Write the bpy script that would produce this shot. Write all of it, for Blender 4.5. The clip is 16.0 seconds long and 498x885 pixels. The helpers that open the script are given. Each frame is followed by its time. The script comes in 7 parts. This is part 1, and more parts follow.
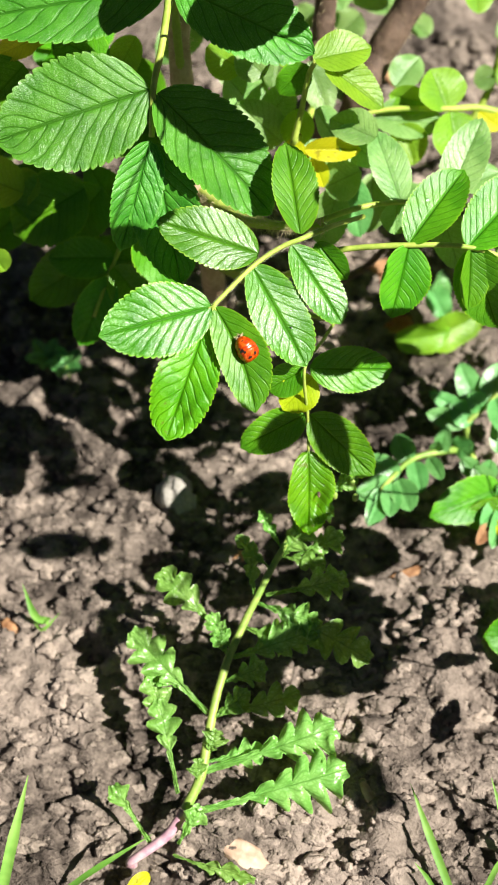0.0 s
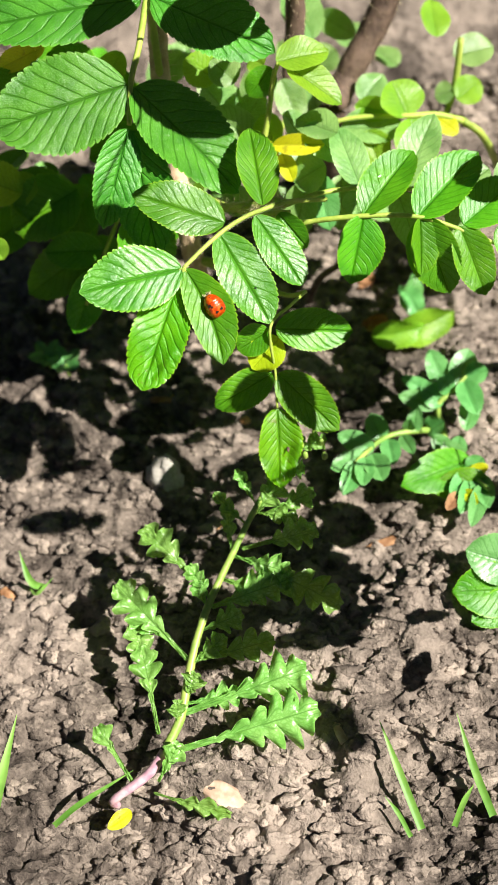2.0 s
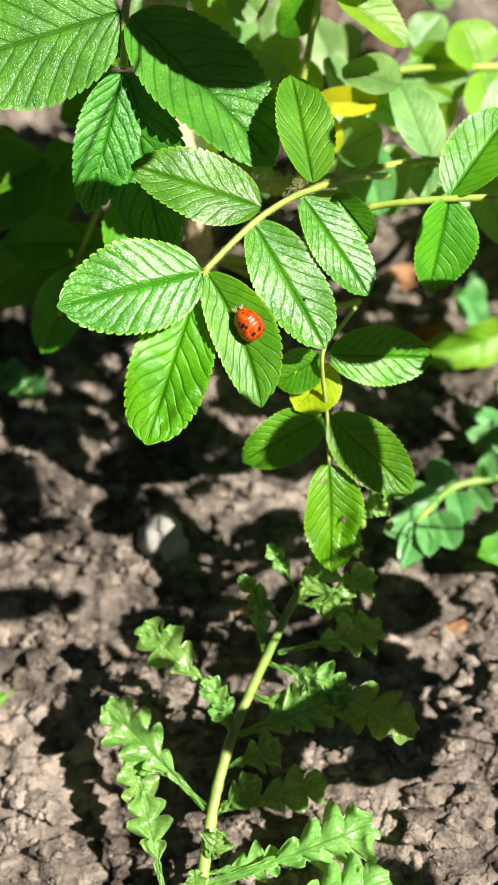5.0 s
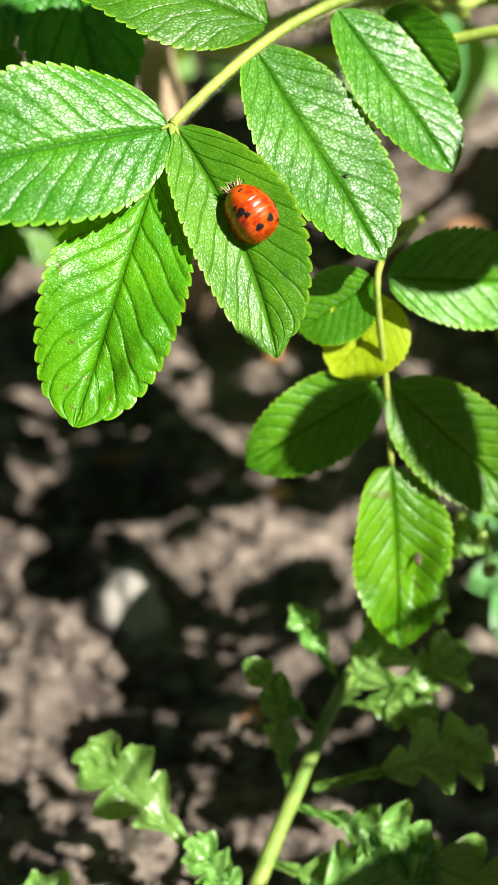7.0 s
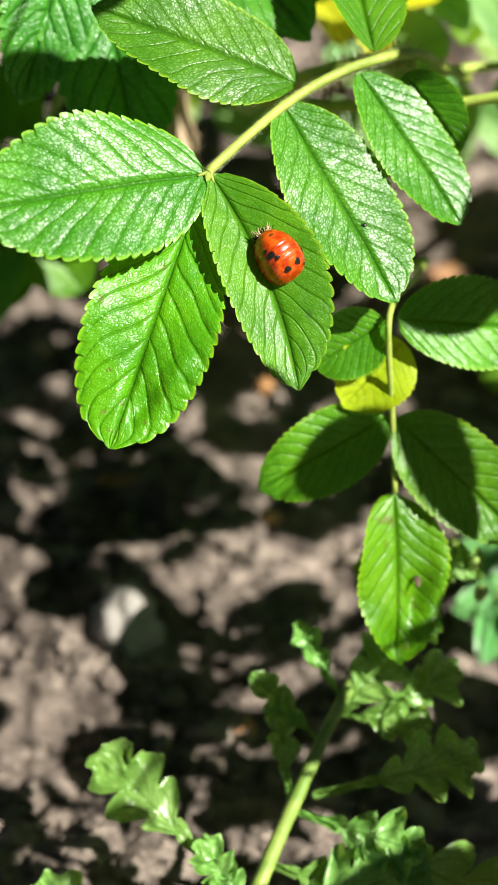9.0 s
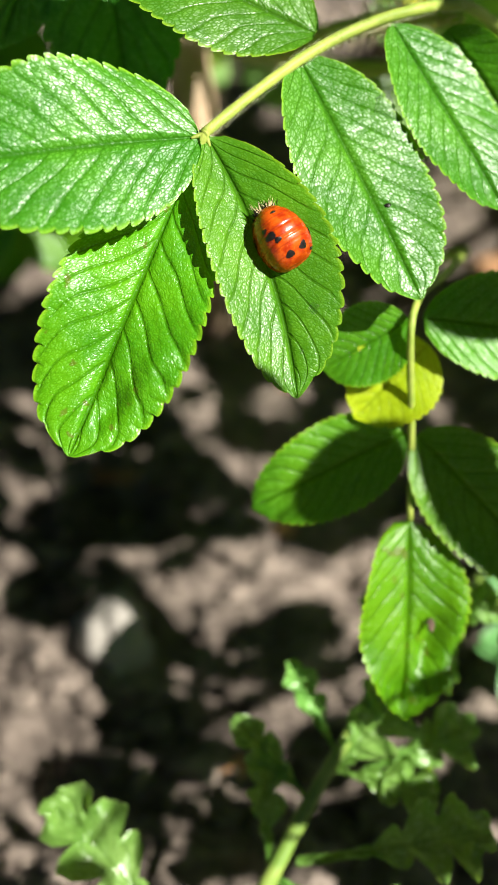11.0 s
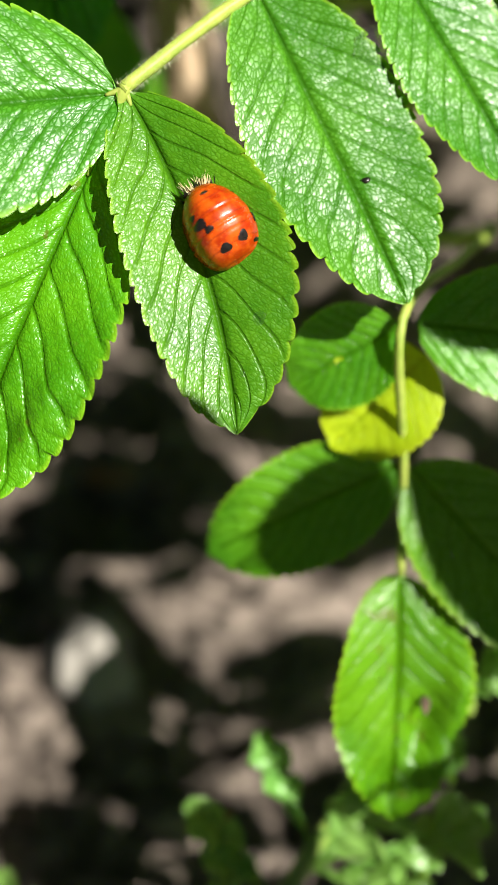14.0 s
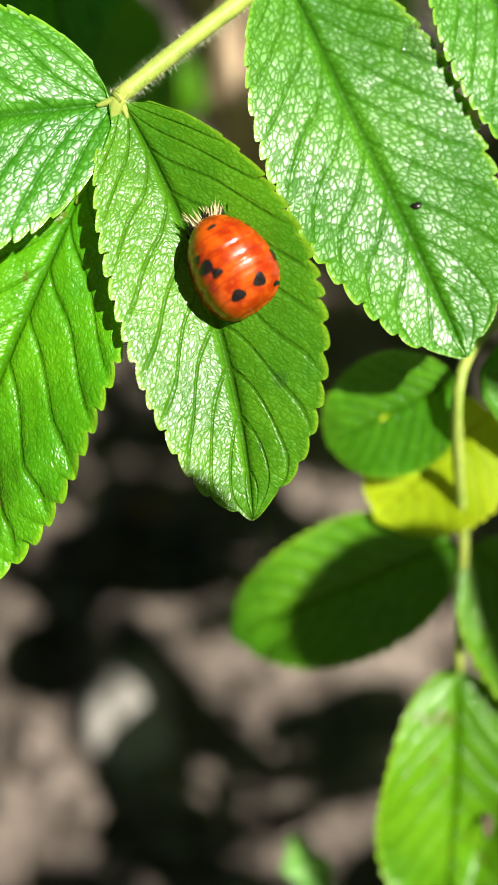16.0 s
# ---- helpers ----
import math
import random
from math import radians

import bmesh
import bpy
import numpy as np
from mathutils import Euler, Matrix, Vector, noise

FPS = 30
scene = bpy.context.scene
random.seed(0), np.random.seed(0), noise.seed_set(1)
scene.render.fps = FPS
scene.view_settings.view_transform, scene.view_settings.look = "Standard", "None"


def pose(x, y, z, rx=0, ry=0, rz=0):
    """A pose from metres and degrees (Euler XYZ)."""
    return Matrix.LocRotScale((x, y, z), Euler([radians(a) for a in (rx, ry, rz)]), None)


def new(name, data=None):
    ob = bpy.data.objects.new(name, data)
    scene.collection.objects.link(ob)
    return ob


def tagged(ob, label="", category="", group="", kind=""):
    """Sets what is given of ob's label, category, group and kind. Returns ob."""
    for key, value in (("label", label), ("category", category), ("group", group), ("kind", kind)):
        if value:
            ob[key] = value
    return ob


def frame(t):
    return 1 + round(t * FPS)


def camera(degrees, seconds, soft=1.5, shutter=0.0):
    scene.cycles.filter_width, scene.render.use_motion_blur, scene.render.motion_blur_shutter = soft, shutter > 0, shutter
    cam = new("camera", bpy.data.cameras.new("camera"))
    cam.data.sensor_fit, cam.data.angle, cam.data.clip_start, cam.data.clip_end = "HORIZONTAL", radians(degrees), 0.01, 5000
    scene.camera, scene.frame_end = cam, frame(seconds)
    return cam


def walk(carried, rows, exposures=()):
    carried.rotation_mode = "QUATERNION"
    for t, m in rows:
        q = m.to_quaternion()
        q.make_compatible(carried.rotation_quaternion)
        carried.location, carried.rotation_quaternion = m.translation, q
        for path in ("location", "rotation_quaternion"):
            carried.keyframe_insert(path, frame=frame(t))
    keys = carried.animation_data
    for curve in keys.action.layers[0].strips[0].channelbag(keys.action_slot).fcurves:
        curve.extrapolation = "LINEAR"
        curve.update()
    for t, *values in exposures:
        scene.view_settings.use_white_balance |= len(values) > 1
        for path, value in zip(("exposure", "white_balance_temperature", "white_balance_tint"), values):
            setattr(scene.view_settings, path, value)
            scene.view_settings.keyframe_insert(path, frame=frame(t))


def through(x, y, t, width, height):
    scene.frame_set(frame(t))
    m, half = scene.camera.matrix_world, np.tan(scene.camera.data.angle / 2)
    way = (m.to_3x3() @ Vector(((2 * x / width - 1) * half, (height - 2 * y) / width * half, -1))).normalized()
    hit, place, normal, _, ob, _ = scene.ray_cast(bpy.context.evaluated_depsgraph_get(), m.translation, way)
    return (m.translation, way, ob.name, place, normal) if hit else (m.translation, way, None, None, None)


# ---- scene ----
from mathutils.bvhtree import BVHTree

cam = camera(24.0, 16.0)
cam.data.dof.use_dof = True
cam.data.dof.aperture_fstop = 21.0
PATH = [
    (0.0, pose(0.00060, -0.14830, 0.33221, 28.888, 0.073, 0.021)),
    (0.5, pose(0.00976, -0.15998, 0.32968, 30.523, 1.173, 0.381)),
    (1.0, pose(0.01913, -0.17561, 0.33081, 32.410, 2.256, 0.913)),
    (1.5, pose(0.01970, -0.19007, 0.33190, 34.130, 2.353, 0.779)),
    (2.0, pose(0.02026, -0.19867, 0.32756, 35.403, 2.560, 0.572)),
    (2.5, pose(0.00652, -0.18048, 0.32373, 33.594, 0.999, -0.191)),
    (3.0, pose(0.01268, -0.17961, 0.32029, 33.621, 1.857, 0.194)),
    (3.5, pose(0.00526, -0.18254, 0.31754, 34.038, 1.136, -0.203)),
    (4.0, pose(0.00259, -0.17553, 0.31672, 33.324, 0.845, -0.039)),
    (6.5, pose(-0.00871, -0.08829, 0.18342, 37.994, -0.245, -3.228)),
    (7.0, pose(-0.00206, -0.09270, 0.18648, 38.626, 1.335, -2.121)),
    (7.5, pose(-0.00250, -0.09480, 0.19336, 37.912, 1.028, -2.110)),
    (8.0, pose(-0.00707, -0.09735, 0.19671, 38.598, -0.345, -2.693)),
    (8.5, pose(-0.00707, -0.10067, 0.19548, 40.041, -0.713, -2.374)),
    (9.0, pose(-0.01037, -0.09872, 0.19340, 40.123, -1.690, -2.481)),
    (11.5, pose(-0.00225, -0.07197, 0.17743, 37.958, -1.543, 1.960)),
    (12.0, pose(-0.01112, -0.06164, 0.17583, 35.477, -3.153, 0.854)),
    (12.5, pose(0.00096, -0.06586, 0.17660, 36.270, -1.331, 2.736)),
    (13.0, pose(0.00254, -0.06468, 0.17661, 35.704, -0.703, 2.993)),
    (13.5, pose(0.00662, -0.06455, 0.17120, 36.197, 0.593, 4.007)),
    (14.0, pose(0.00948, -0.06134, 0.16615, 36.219, 1.936, 5.248)),
    (14.5, pose(0.00271, -0.05656, 0.16555, 35.604, 1.086, 5.340)),
    (15.0, pose(0.00505, -0.05290, 0.16155, 35.428, 2.327, 6.234)),
    (15.5, pose(0.00562, -0.05107, 0.15954, 35.641, 3.123, 7.280)),
    (16.0, pose(0.01168, -0.04649, 0.15750, 35.128, 5.068, 7.980)),
]

# the phone darkens its picture a little as it comes closer
walk(cam, PATH, [(0.0, 1.29), (4.0, 1.29), (6.5, 1.23), (9.0, 1.20), (11.5, 1.14), (16.0, 1.08)])

# ---------------------------------------------------------------- light
SUN = Vector((0.570, -0.228, 0.788)).normalized()
world = bpy.data.worlds.new("sky")
world.use_nodes = True
scene.world = world
wn = world.node_tree.nodes
sky = wn.new("ShaderNodeTexSky")
sky.sky_type = "NISHITA"
sky.sun_disc = False
sky.sun_elevation = math.asin(SUN.z)
sky.sun_rotation = math.atan2(SUN.x, SUN.y)
wn["Background"].inputs["Strength"].default_value = 0.0085
world.node_tree.links.new(sky.outputs[0], wn["Background"].inputs["Color"])
lamp = bpy.data.lights.new("sun", "SUN")
lamp.energy, lamp.angle, lamp.color = 5.0, radians(0.53), (1.0, 0.95, 0.88)
sun = new("sun", lamp)
sun.matrix_world = Matrix.Translation(SUN * 5) @ SUN.to_track_quat("Z", "Y").to_matrix().to_4x4()


# ---------------------------------------------------------------- materials
def shader(name):
    m = bpy.data.materials.new(name)
    m.use_nodes = True
    return m, m.node_tree.nodes, m.node_tree.links, m.node_tree.nodes["Principled BSDF"]


def val(nodes, links, op, a, b=None, c=None):
    n = nodes.new("ShaderNodeMath")
    n.operation = op
    for i, s in enumerate((a, b, c)):
        if s is None:
            continue
        if isinstance(s, (int, float)):
            n.inputs[i].default_value = s
        else:
            links.new(s, n.inputs[i])
    return n.outputs[0]


def mixed(nodes, links, fac, a, b):
    n = nodes.new("ShaderNodeMix")
    n.data_type = "RGBA"
    for sock, s in ((n.inputs[0], fac), (n.inputs[6], a), (n.inputs[7], b)):
        if isinstance(s, (int, float)):
            sock.default_value = s
        elif isinstance(s, tuple):
            sock.default_value = (*s, 1)
        else:
            links.new(s, sock)
    return n.outputs[2]


def ramp(nodes, links, fac, lo, hi, a=0.0, b=1.0):
    n = nodes.new("ShaderNodeMapRange")
    n.interpolation_type = "SMOOTHSTEP"
    links.new(fac, n.inputs[0])
    for i, s in enumerate((lo, hi, a, b)):
        n.inputs[1 + i].default_value = s
    return n.outputs[0]


def noise_tex(nodes, links, vec, scale, detail=3.0, rough=0.55):
    n = nodes.new("ShaderNodeTexNoise")
    n.inputs["Scale"].default_value, n.inputs["Detail"].default_value, n.inputs["Roughness"].default_value = scale, detail, rough
    links.new(vec, n.inputs["Vector"])
    return n.outputs[0]


def leaf_material(name, dark, light, vein, through_col, rough=0.37, quilt=1.0, clear=0.72, lit=0.16, veins=9.0, spots=0.0, cell=3200.0, web=0.32):
    """A leaf blade: green, with sunken side veins, a wrinkled net of raised cells between them, gloss, and some light that passes through."""
    m, N, K, bsdf = shader(name)
    tc = N.new("ShaderNodeTexCoord")
    info = N.new("ShaderNodeObjectInfo")
    sep = N.new("ShaderNodeSeparateXYZ")
    K.new(tc.outputs["UV"], sep.inputs[0])
    a = val(N, K, "ABSOLUTE", val(N, K, "MULTIPLY_ADD", sep.outputs[1], 2.0, -1.0))
    s = val(N, K, "SUBTRACT", sep.outputs[0], val(N, K, "MULTIPLY", a, 0.3))
    ph = val(N, K, "PINGPONG", val(N, K, "MULTIPLY", s, veins), 0.5)
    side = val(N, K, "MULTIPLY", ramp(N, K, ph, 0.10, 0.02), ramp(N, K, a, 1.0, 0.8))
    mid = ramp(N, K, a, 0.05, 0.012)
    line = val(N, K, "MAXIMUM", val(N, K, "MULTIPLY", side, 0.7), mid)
    # cells run in rows along the side veins
    place = N.new("ShaderNodeSeparateXYZ")
    K.new(tc.outputs["Object"], place.inputs[0])
    along = val(N, K, "SUBTRACT", place.outputs[0], val(N, K, "MULTIPLY", val(N, K, "ABSOLUTE", place.outputs[1]), 0.55))
    warp = noise_tex(N, K, tc.outputs["Object"], 900.0, 2)
    flat = N.new("ShaderNodeCombineXYZ")
    K.new(val(N, K, "MULTIPLY_ADD", warp, 0.00035, along), flat.inputs[0])
    K.new(val(N, K, "MULTIPLY_ADD", warp, -0.00025, place.outputs[1]), flat.inputs[1])
    K.new(val(N, K, "MULTIPLY", info.outputs["Random"], 0.3), flat.inputs[2])
    cells = []
    for size in (cell, cell * 0.42):
        vor = N.new("ShaderNodeTexVoronoi")
        vor.feature = "DISTANCE_TO_EDGE"
        vor.inputs["Scale"].default_value = size
        K.new(flat.outputs[0], vor.inputs["Vector"])
        cells.append(vor.outputs["Distance"])
    small, large = cells
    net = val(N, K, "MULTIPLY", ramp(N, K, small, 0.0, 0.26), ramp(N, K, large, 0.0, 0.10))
    big = noise_tex(N, K, tc.outputs["Object"], 130.0, 3)
    fine = noise_tex(N, K, tc.outputs["Object"], 2600.0, 3)
    col = mixed(N, K, ramp(N, K, val(N, K, "MULTIPLY_ADD", fine, 0.25, val(N, K, "MULTIPLY", big, 0.75)), 0.34, 0.66), dark, light)
    # net and vein lines: darker green, with the shade of their grooves painted in
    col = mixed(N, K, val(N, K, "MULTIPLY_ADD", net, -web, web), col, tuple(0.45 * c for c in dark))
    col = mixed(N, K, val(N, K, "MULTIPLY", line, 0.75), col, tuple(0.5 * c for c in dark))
    # paler rim: the glow of light through the thin edge, put into the colour
    col = mixed(N, K, ramp(N, K, a, 0.93, 1.0, 0.0, 0.5), col, vein)
    if spots:
        fl = noise_tex(N, K, tc.outputs["Object"], 420.0, 2)
        col = mixed(N, K, ramp(N, K, fl, 0.66, 0.69, 0.0, spots), col, (0.10, 0.05, 0.015))
    hue = N.new("ShaderNodeHueSaturation")
    K.new(col, hue.inputs["Color"])
    K.new(val(N, K, "MULTIPLY_ADD", info.outputs["Random"], 0.025, 0.4875), hue.inputs["Hue"])
    K.new(val(N, K, "MULTIPLY_ADD", info.outputs["Random"], 0.3, 0.86), hue.inputs["Value"])
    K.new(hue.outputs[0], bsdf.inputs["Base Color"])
    shine = val(N, K, "MULTIPLY", val(N, K, "MULTIPLY_ADD", net, (0.6 + 0.5 * web) * clear, (0.4 - 0.5 * web) * clear), val(N, K, "MULTIPLY_ADD", line, -0.85, 1.0))
    K.new(shine, bsdf.inputs["Specular IOR Level"])
    K.new(val(N, K, "MULTIPLY_ADD", fine, 0.10, rough - 0.05), bsdf.inputs["Roughness"])
    dome = val(N, K, "MULTIPLY_ADD", ramp(N, K, small, 0.0, 0.30), 0.45, val(N, K, "MULTIPLY", ramp(N, K, large, 0.0, 0.22), 0.55))
    relief = val(N, K, "MULTIPLY_ADD", line, -2.4, val(N, K, "MULTIPLY_ADD", fine, 0.16, dome))
    bump = N.new("ShaderNodeBump")
    bump.inputs["Strength"].default_value, bump.inputs["Distance"].default_value = 1.0, 0.000026 * quilt
    K.new(relief, bump.inputs["Height"])
    K.new(bump.outputs[0], bsdf.inputs["Normal"])
    tr = N.new("ShaderNodeBsdfTranslucent")
    K.new(mixed(N, K, val(N, K, "MULTIPLY", line, 0.5), through_col, vein), tr.inputs["Color"])
    K.new(bump.outputs[0], tr.inputs["Normal"])
    mx = N.new("ShaderNodeMixShader")
    mx.inputs[0].default_value = lit
    K.new(bsdf.outputs[0], mx.inputs[1])
    K.new(tr.outputs[0], mx.inputs[2])
    K.new(mx.outputs[0], N["Material Output"].inputs["Surface"])
    return m


def plain_material(name, dark, light, scale, rough=0.6, bump_size=0.0, spec=0.4, through=None, lit=0.25):
    m, N, K, bsdf = shader(name)
    tc = N.new("ShaderNodeTexCoord")
    info = N.new("ShaderNodeObjectInfo")
    big = noise_tex(N, K, tc.outputs["Object"], scale, 5, 0.6)
    fine = noise_tex(N, K, tc.outputs["Object"], scale * 6, 3)
    col = mixed(N, K, ramp(N, K, val(N, K, "MULTIPLY_ADD", fine, 0.4, val(N, K, "MULTIPLY", big, 0.6)), 0.35, 0.65), dark, light)
    hue = N.new("ShaderNodeHueSaturation")
    K.new(col, hue.inputs["Color"])
    K.new(val(N, K, "MULTIPLY_ADD", info.outputs["Random"], 0.3, 0.85), hue.inputs["Value"])
    K.new(hue.outputs[0], bsdf.inputs["Base Color"])
    bsdf.inputs["Specular IOR Level"].default_value = spec
    K.new(val(N, K, "MULTIPLY_ADD", fine, 0.2, rough - 0.1), bsdf.inputs["Roughness"])
    if bump_size:
        bump = N.new("ShaderNodeBump")
        bump.inputs["Strength"].default_value, bump.inputs["Distance"].default_value = 0.7, bump_size
        K.new(val(N, K, "ADD", big, val(N, K, "MULTIPLY", fine, 0.5)), bump.inputs["Height"])
        K.new(bump.outputs[0], bsdf.inputs["Normal"])
    if through:
        tr = N.new("ShaderNodeBsdfTranslucent")
        tr.inputs["Color"].default_value = (*through, 1)
        mx = N.new("ShaderNodeMixShader")
        mx.inputs[0].default_value = lit
        K.new(bsdf.outputs[0], mx.inputs[1])
        K.new(tr.outputs[0], mx.inputs[2])
        K.new(mx.outputs[0], N["Material Output"].inputs["Surface"])
    return m


def soil_material():
    """Dry garden soil: grey-brown crust, random patches darkened in colour to deepen its shade, pale grit."""
    m, N, K, bsdf = shader("dry_soil")
    tc = N.new("ShaderNodeTexCoord")
    p = tc.outputs["Object"]
    a = noise_tex(N, K, p, 28.0, 4)
    b = noise_tex(N, K, p, 220.0, 5, 0.65)
    c = noise_tex(N, K, p, 1100.0, 3, 0.6)
    isl = N.new("ShaderNodeNewGeometry").outputs["Random Per Island"]
    tone = val(N, K, "ADD", val(N, K, "MULTIPLY", a, 0.45), val(N, K, "MULTIPLY_ADD", b, 0.4, val(N, K, "MULTIPLY", c, 0.15)))
    col = mixed(N, K, ramp(N, K, tone, 0.36, 0.64), (0.030, 0.023, 0.018), (0.36, 0.295, 0.240))
    col = mixed(N, K, ramp(N, K, c, 0.66, 0.76, 0.0, 0.6), col, (0.40, 0.35, 0.30))
    col = mixed(N, K, ramp(N, K, isl, 0.0, 0.5, 0.6, 0.0), col, (0.045, 0.034, 0.027))
    col = mixed(N, K, ramp(N, K, isl, 0.7, 1.0, 0.0, 0.4), col, (0.42, 0.345, 0.275))
    K.new(col, bsdf.inputs["Base Color"])
    bsdf.inputs["Roughness"].default_value = 0.85
    bsdf.inputs["Specular IOR Level"].default_value = 0.25
    bump = N.new("ShaderNodeBump")
    bump.inputs["Strength"].default_value, bump.inputs["Distance"].default_value = 1.0, 0.0022
    K.new(val(N, K, "MULTIPLY_ADD", c, 0.4, b), bump.inputs["Height"])
    K.new(bump.outputs[0], bsdf.inputs["Normal"])
    return m


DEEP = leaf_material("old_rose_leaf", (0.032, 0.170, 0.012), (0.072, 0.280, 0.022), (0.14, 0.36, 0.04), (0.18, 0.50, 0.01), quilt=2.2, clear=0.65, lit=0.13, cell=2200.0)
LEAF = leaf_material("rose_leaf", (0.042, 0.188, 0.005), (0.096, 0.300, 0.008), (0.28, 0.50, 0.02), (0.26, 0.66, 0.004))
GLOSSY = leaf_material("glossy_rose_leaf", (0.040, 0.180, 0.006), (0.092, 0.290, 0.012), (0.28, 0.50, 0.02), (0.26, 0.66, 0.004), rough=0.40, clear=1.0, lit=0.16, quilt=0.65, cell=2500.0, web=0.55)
# nearly opaque blade for the added leaves that cast shade from out of view
SHADE_CASTER = leaf_material("shade_caster_leaf", (0.022, 0.110, 0.004), (0.050, 0.190, 0.010), (0.12, 0.30, 0.02), (0.16, 0.40, 0.01), quilt=1.2, lit=0.03)
# far leaves: base colour whitened to stand for the glare on them
FAR_GLARE_LEAF = leaf_material("rose_leaf_far_glare", (0.115, 0.255, 0.06), (0.26, 0.43, 0.13), (0.34, 0.50, 0.16), (0.34, 0.68, 0.04), rough=0.38, quilt=1.0, clear=1.0, lit=0.28)
YOUNG = leaf_material("young_rose_leaf", (0.13, 0.31, 0.018), (0.23, 0.44, 0.025), (0.34, 0.50, 0.07), (0.45, 0.70, 0.03), rough=0.42, quilt=0.6, lit=0.34)
YELLOW = leaf_material("yellowing_leaf", (0.52, 0.56, 0.010), (0.70, 0.70, 0.014), (0.60, 0.62, 0.10), (0.85, 0.80, 0.04), rough=0.45, quilt=0.3, lit=0.4, spots=0.5)
LIME = leaf_material("lime_leaf", (0.34, 0.50, 0.006), (0.50, 0.62, 0.010), (0.55, 0.62, 0.05), (0.75, 0.85, 0.02), rough=0.45, quilt=0.5, lit=0.40, spots=0.4)
WORN = leaf_material("worn_rose_leaf", (0.055, 0.230, 0.003), (0.115, 0.345, 0.004), (0.30, 0.52, 0.02), (0.40, 0.78, 0.004), rough=0.34, clear=0.9, quilt=1.3, spots=0.5, lit=0.20)
WEED = leaf_material("weed_leaf", (0.13, 0.32, 0.05), (0.25, 0.47, 0.11), (0.34, 0.52, 0.16), (0.44, 0.74, 0.08), rough=0.36, quilt=0.5, clear=1.0, lit=0.30, veins=5.0, cell=900.0)
SEEDLING = leaf_material("seedling_leaf", (0.08, 0.26, 0.06), (0.16, 0.40, 0.12), (0.24, 0.46, 0.14), (0.26, 0.56, 0.08), rough=0.36, quilt=0.3, clear=0.9, lit=0.22)
DEAD = plain_material("dead_leaf", (0.16, 0.07, 0.03), (0.42, 0.24, 0.12), 90.0, 0.7, 0.0006, 0.2, (0.5, 0.22, 0.06))
STALK = plain_material("green_stalk", (0.25, 0.37, 0.05), (0.44, 0.52, 0.10), 160.0, 0.5, 0.0002, 0.35, (0.5, 0.62, 0.08), 0.2)
CANE = plain_material("brown_cane", (0.055, 0.036, 0.025), (0.15, 0.10, 0.07), 70.0, 0.75, 0.0012, 0.3)
TAN_CANE = plain_material("tan_cane", (0.36, 0.25, 0.15), (0.60, 0.45, 0.30), 90.0, 0.7, 0.0008, 0.3)
BRISTLE = plain_material("pale_bristle", (0.45, 0.36, 0.20), (0.65, 0.56, 0.36), 300.0, 0.5, 0.0, 0.4, (0.7, 0.6, 0.3))
HAIR = plain_material("pale_hair", (0.62, 0.66, 0.40), (0.80, 0.82, 0.60), 300.0, 0.5, 0.0, 0.3, (0.8, 0.85, 0.5), 0.4)
WEED_STEM = plain_material("weed_stem", (0.15, 0.28, 0.04), (0.34, 0.45, 0.09), 60.0, 0.45, 0.0002, 0.45)
PURPLE = plain_material("purple_stem", (0.30, 0.15, 0.20), (0.50, 0.36, 0.36), 80.0, 0.5, 0.0002, 0.4)
GRASS = plain_material("grass_blade", (0.09, 0.24, 0.03), (0.20, 0.38, 0.07), 50.0, 0.45, 0.0001, 0.45, (0.3, 0.6, 0.06))
PEBBLE = plain_material("white_pebble", (0.26, 0.24, 0.205), (0.46, 0.43, 0.38), 160.0, 0.65, 0.0008, 0.4)
CHIP = plain_material("wood_chip", (0.34, 0.22, 0.15), (0.56, 0.42, 0.32), 80.0, 0.75, 0.0006, 0.25)
ORANGE_CHIP = plain_material("orange_chip", (0.45, 0.20, 0.07), (0.70, 0.40, 0.18), 160.0, 0.6, 0.0004, 0.3)
BLACK = plain_material("pupa_black", (0.006, 0.005, 0.005), (0.02, 0.015, 0.012), 500.0, 0.3, 0.0, 0.5)
SKIN = plain_material("shed_skin", (0.40, 0.33, 0.15), (0.68, 0.60, 0.36), 600.0, 0.6, 0.0, 0.3)


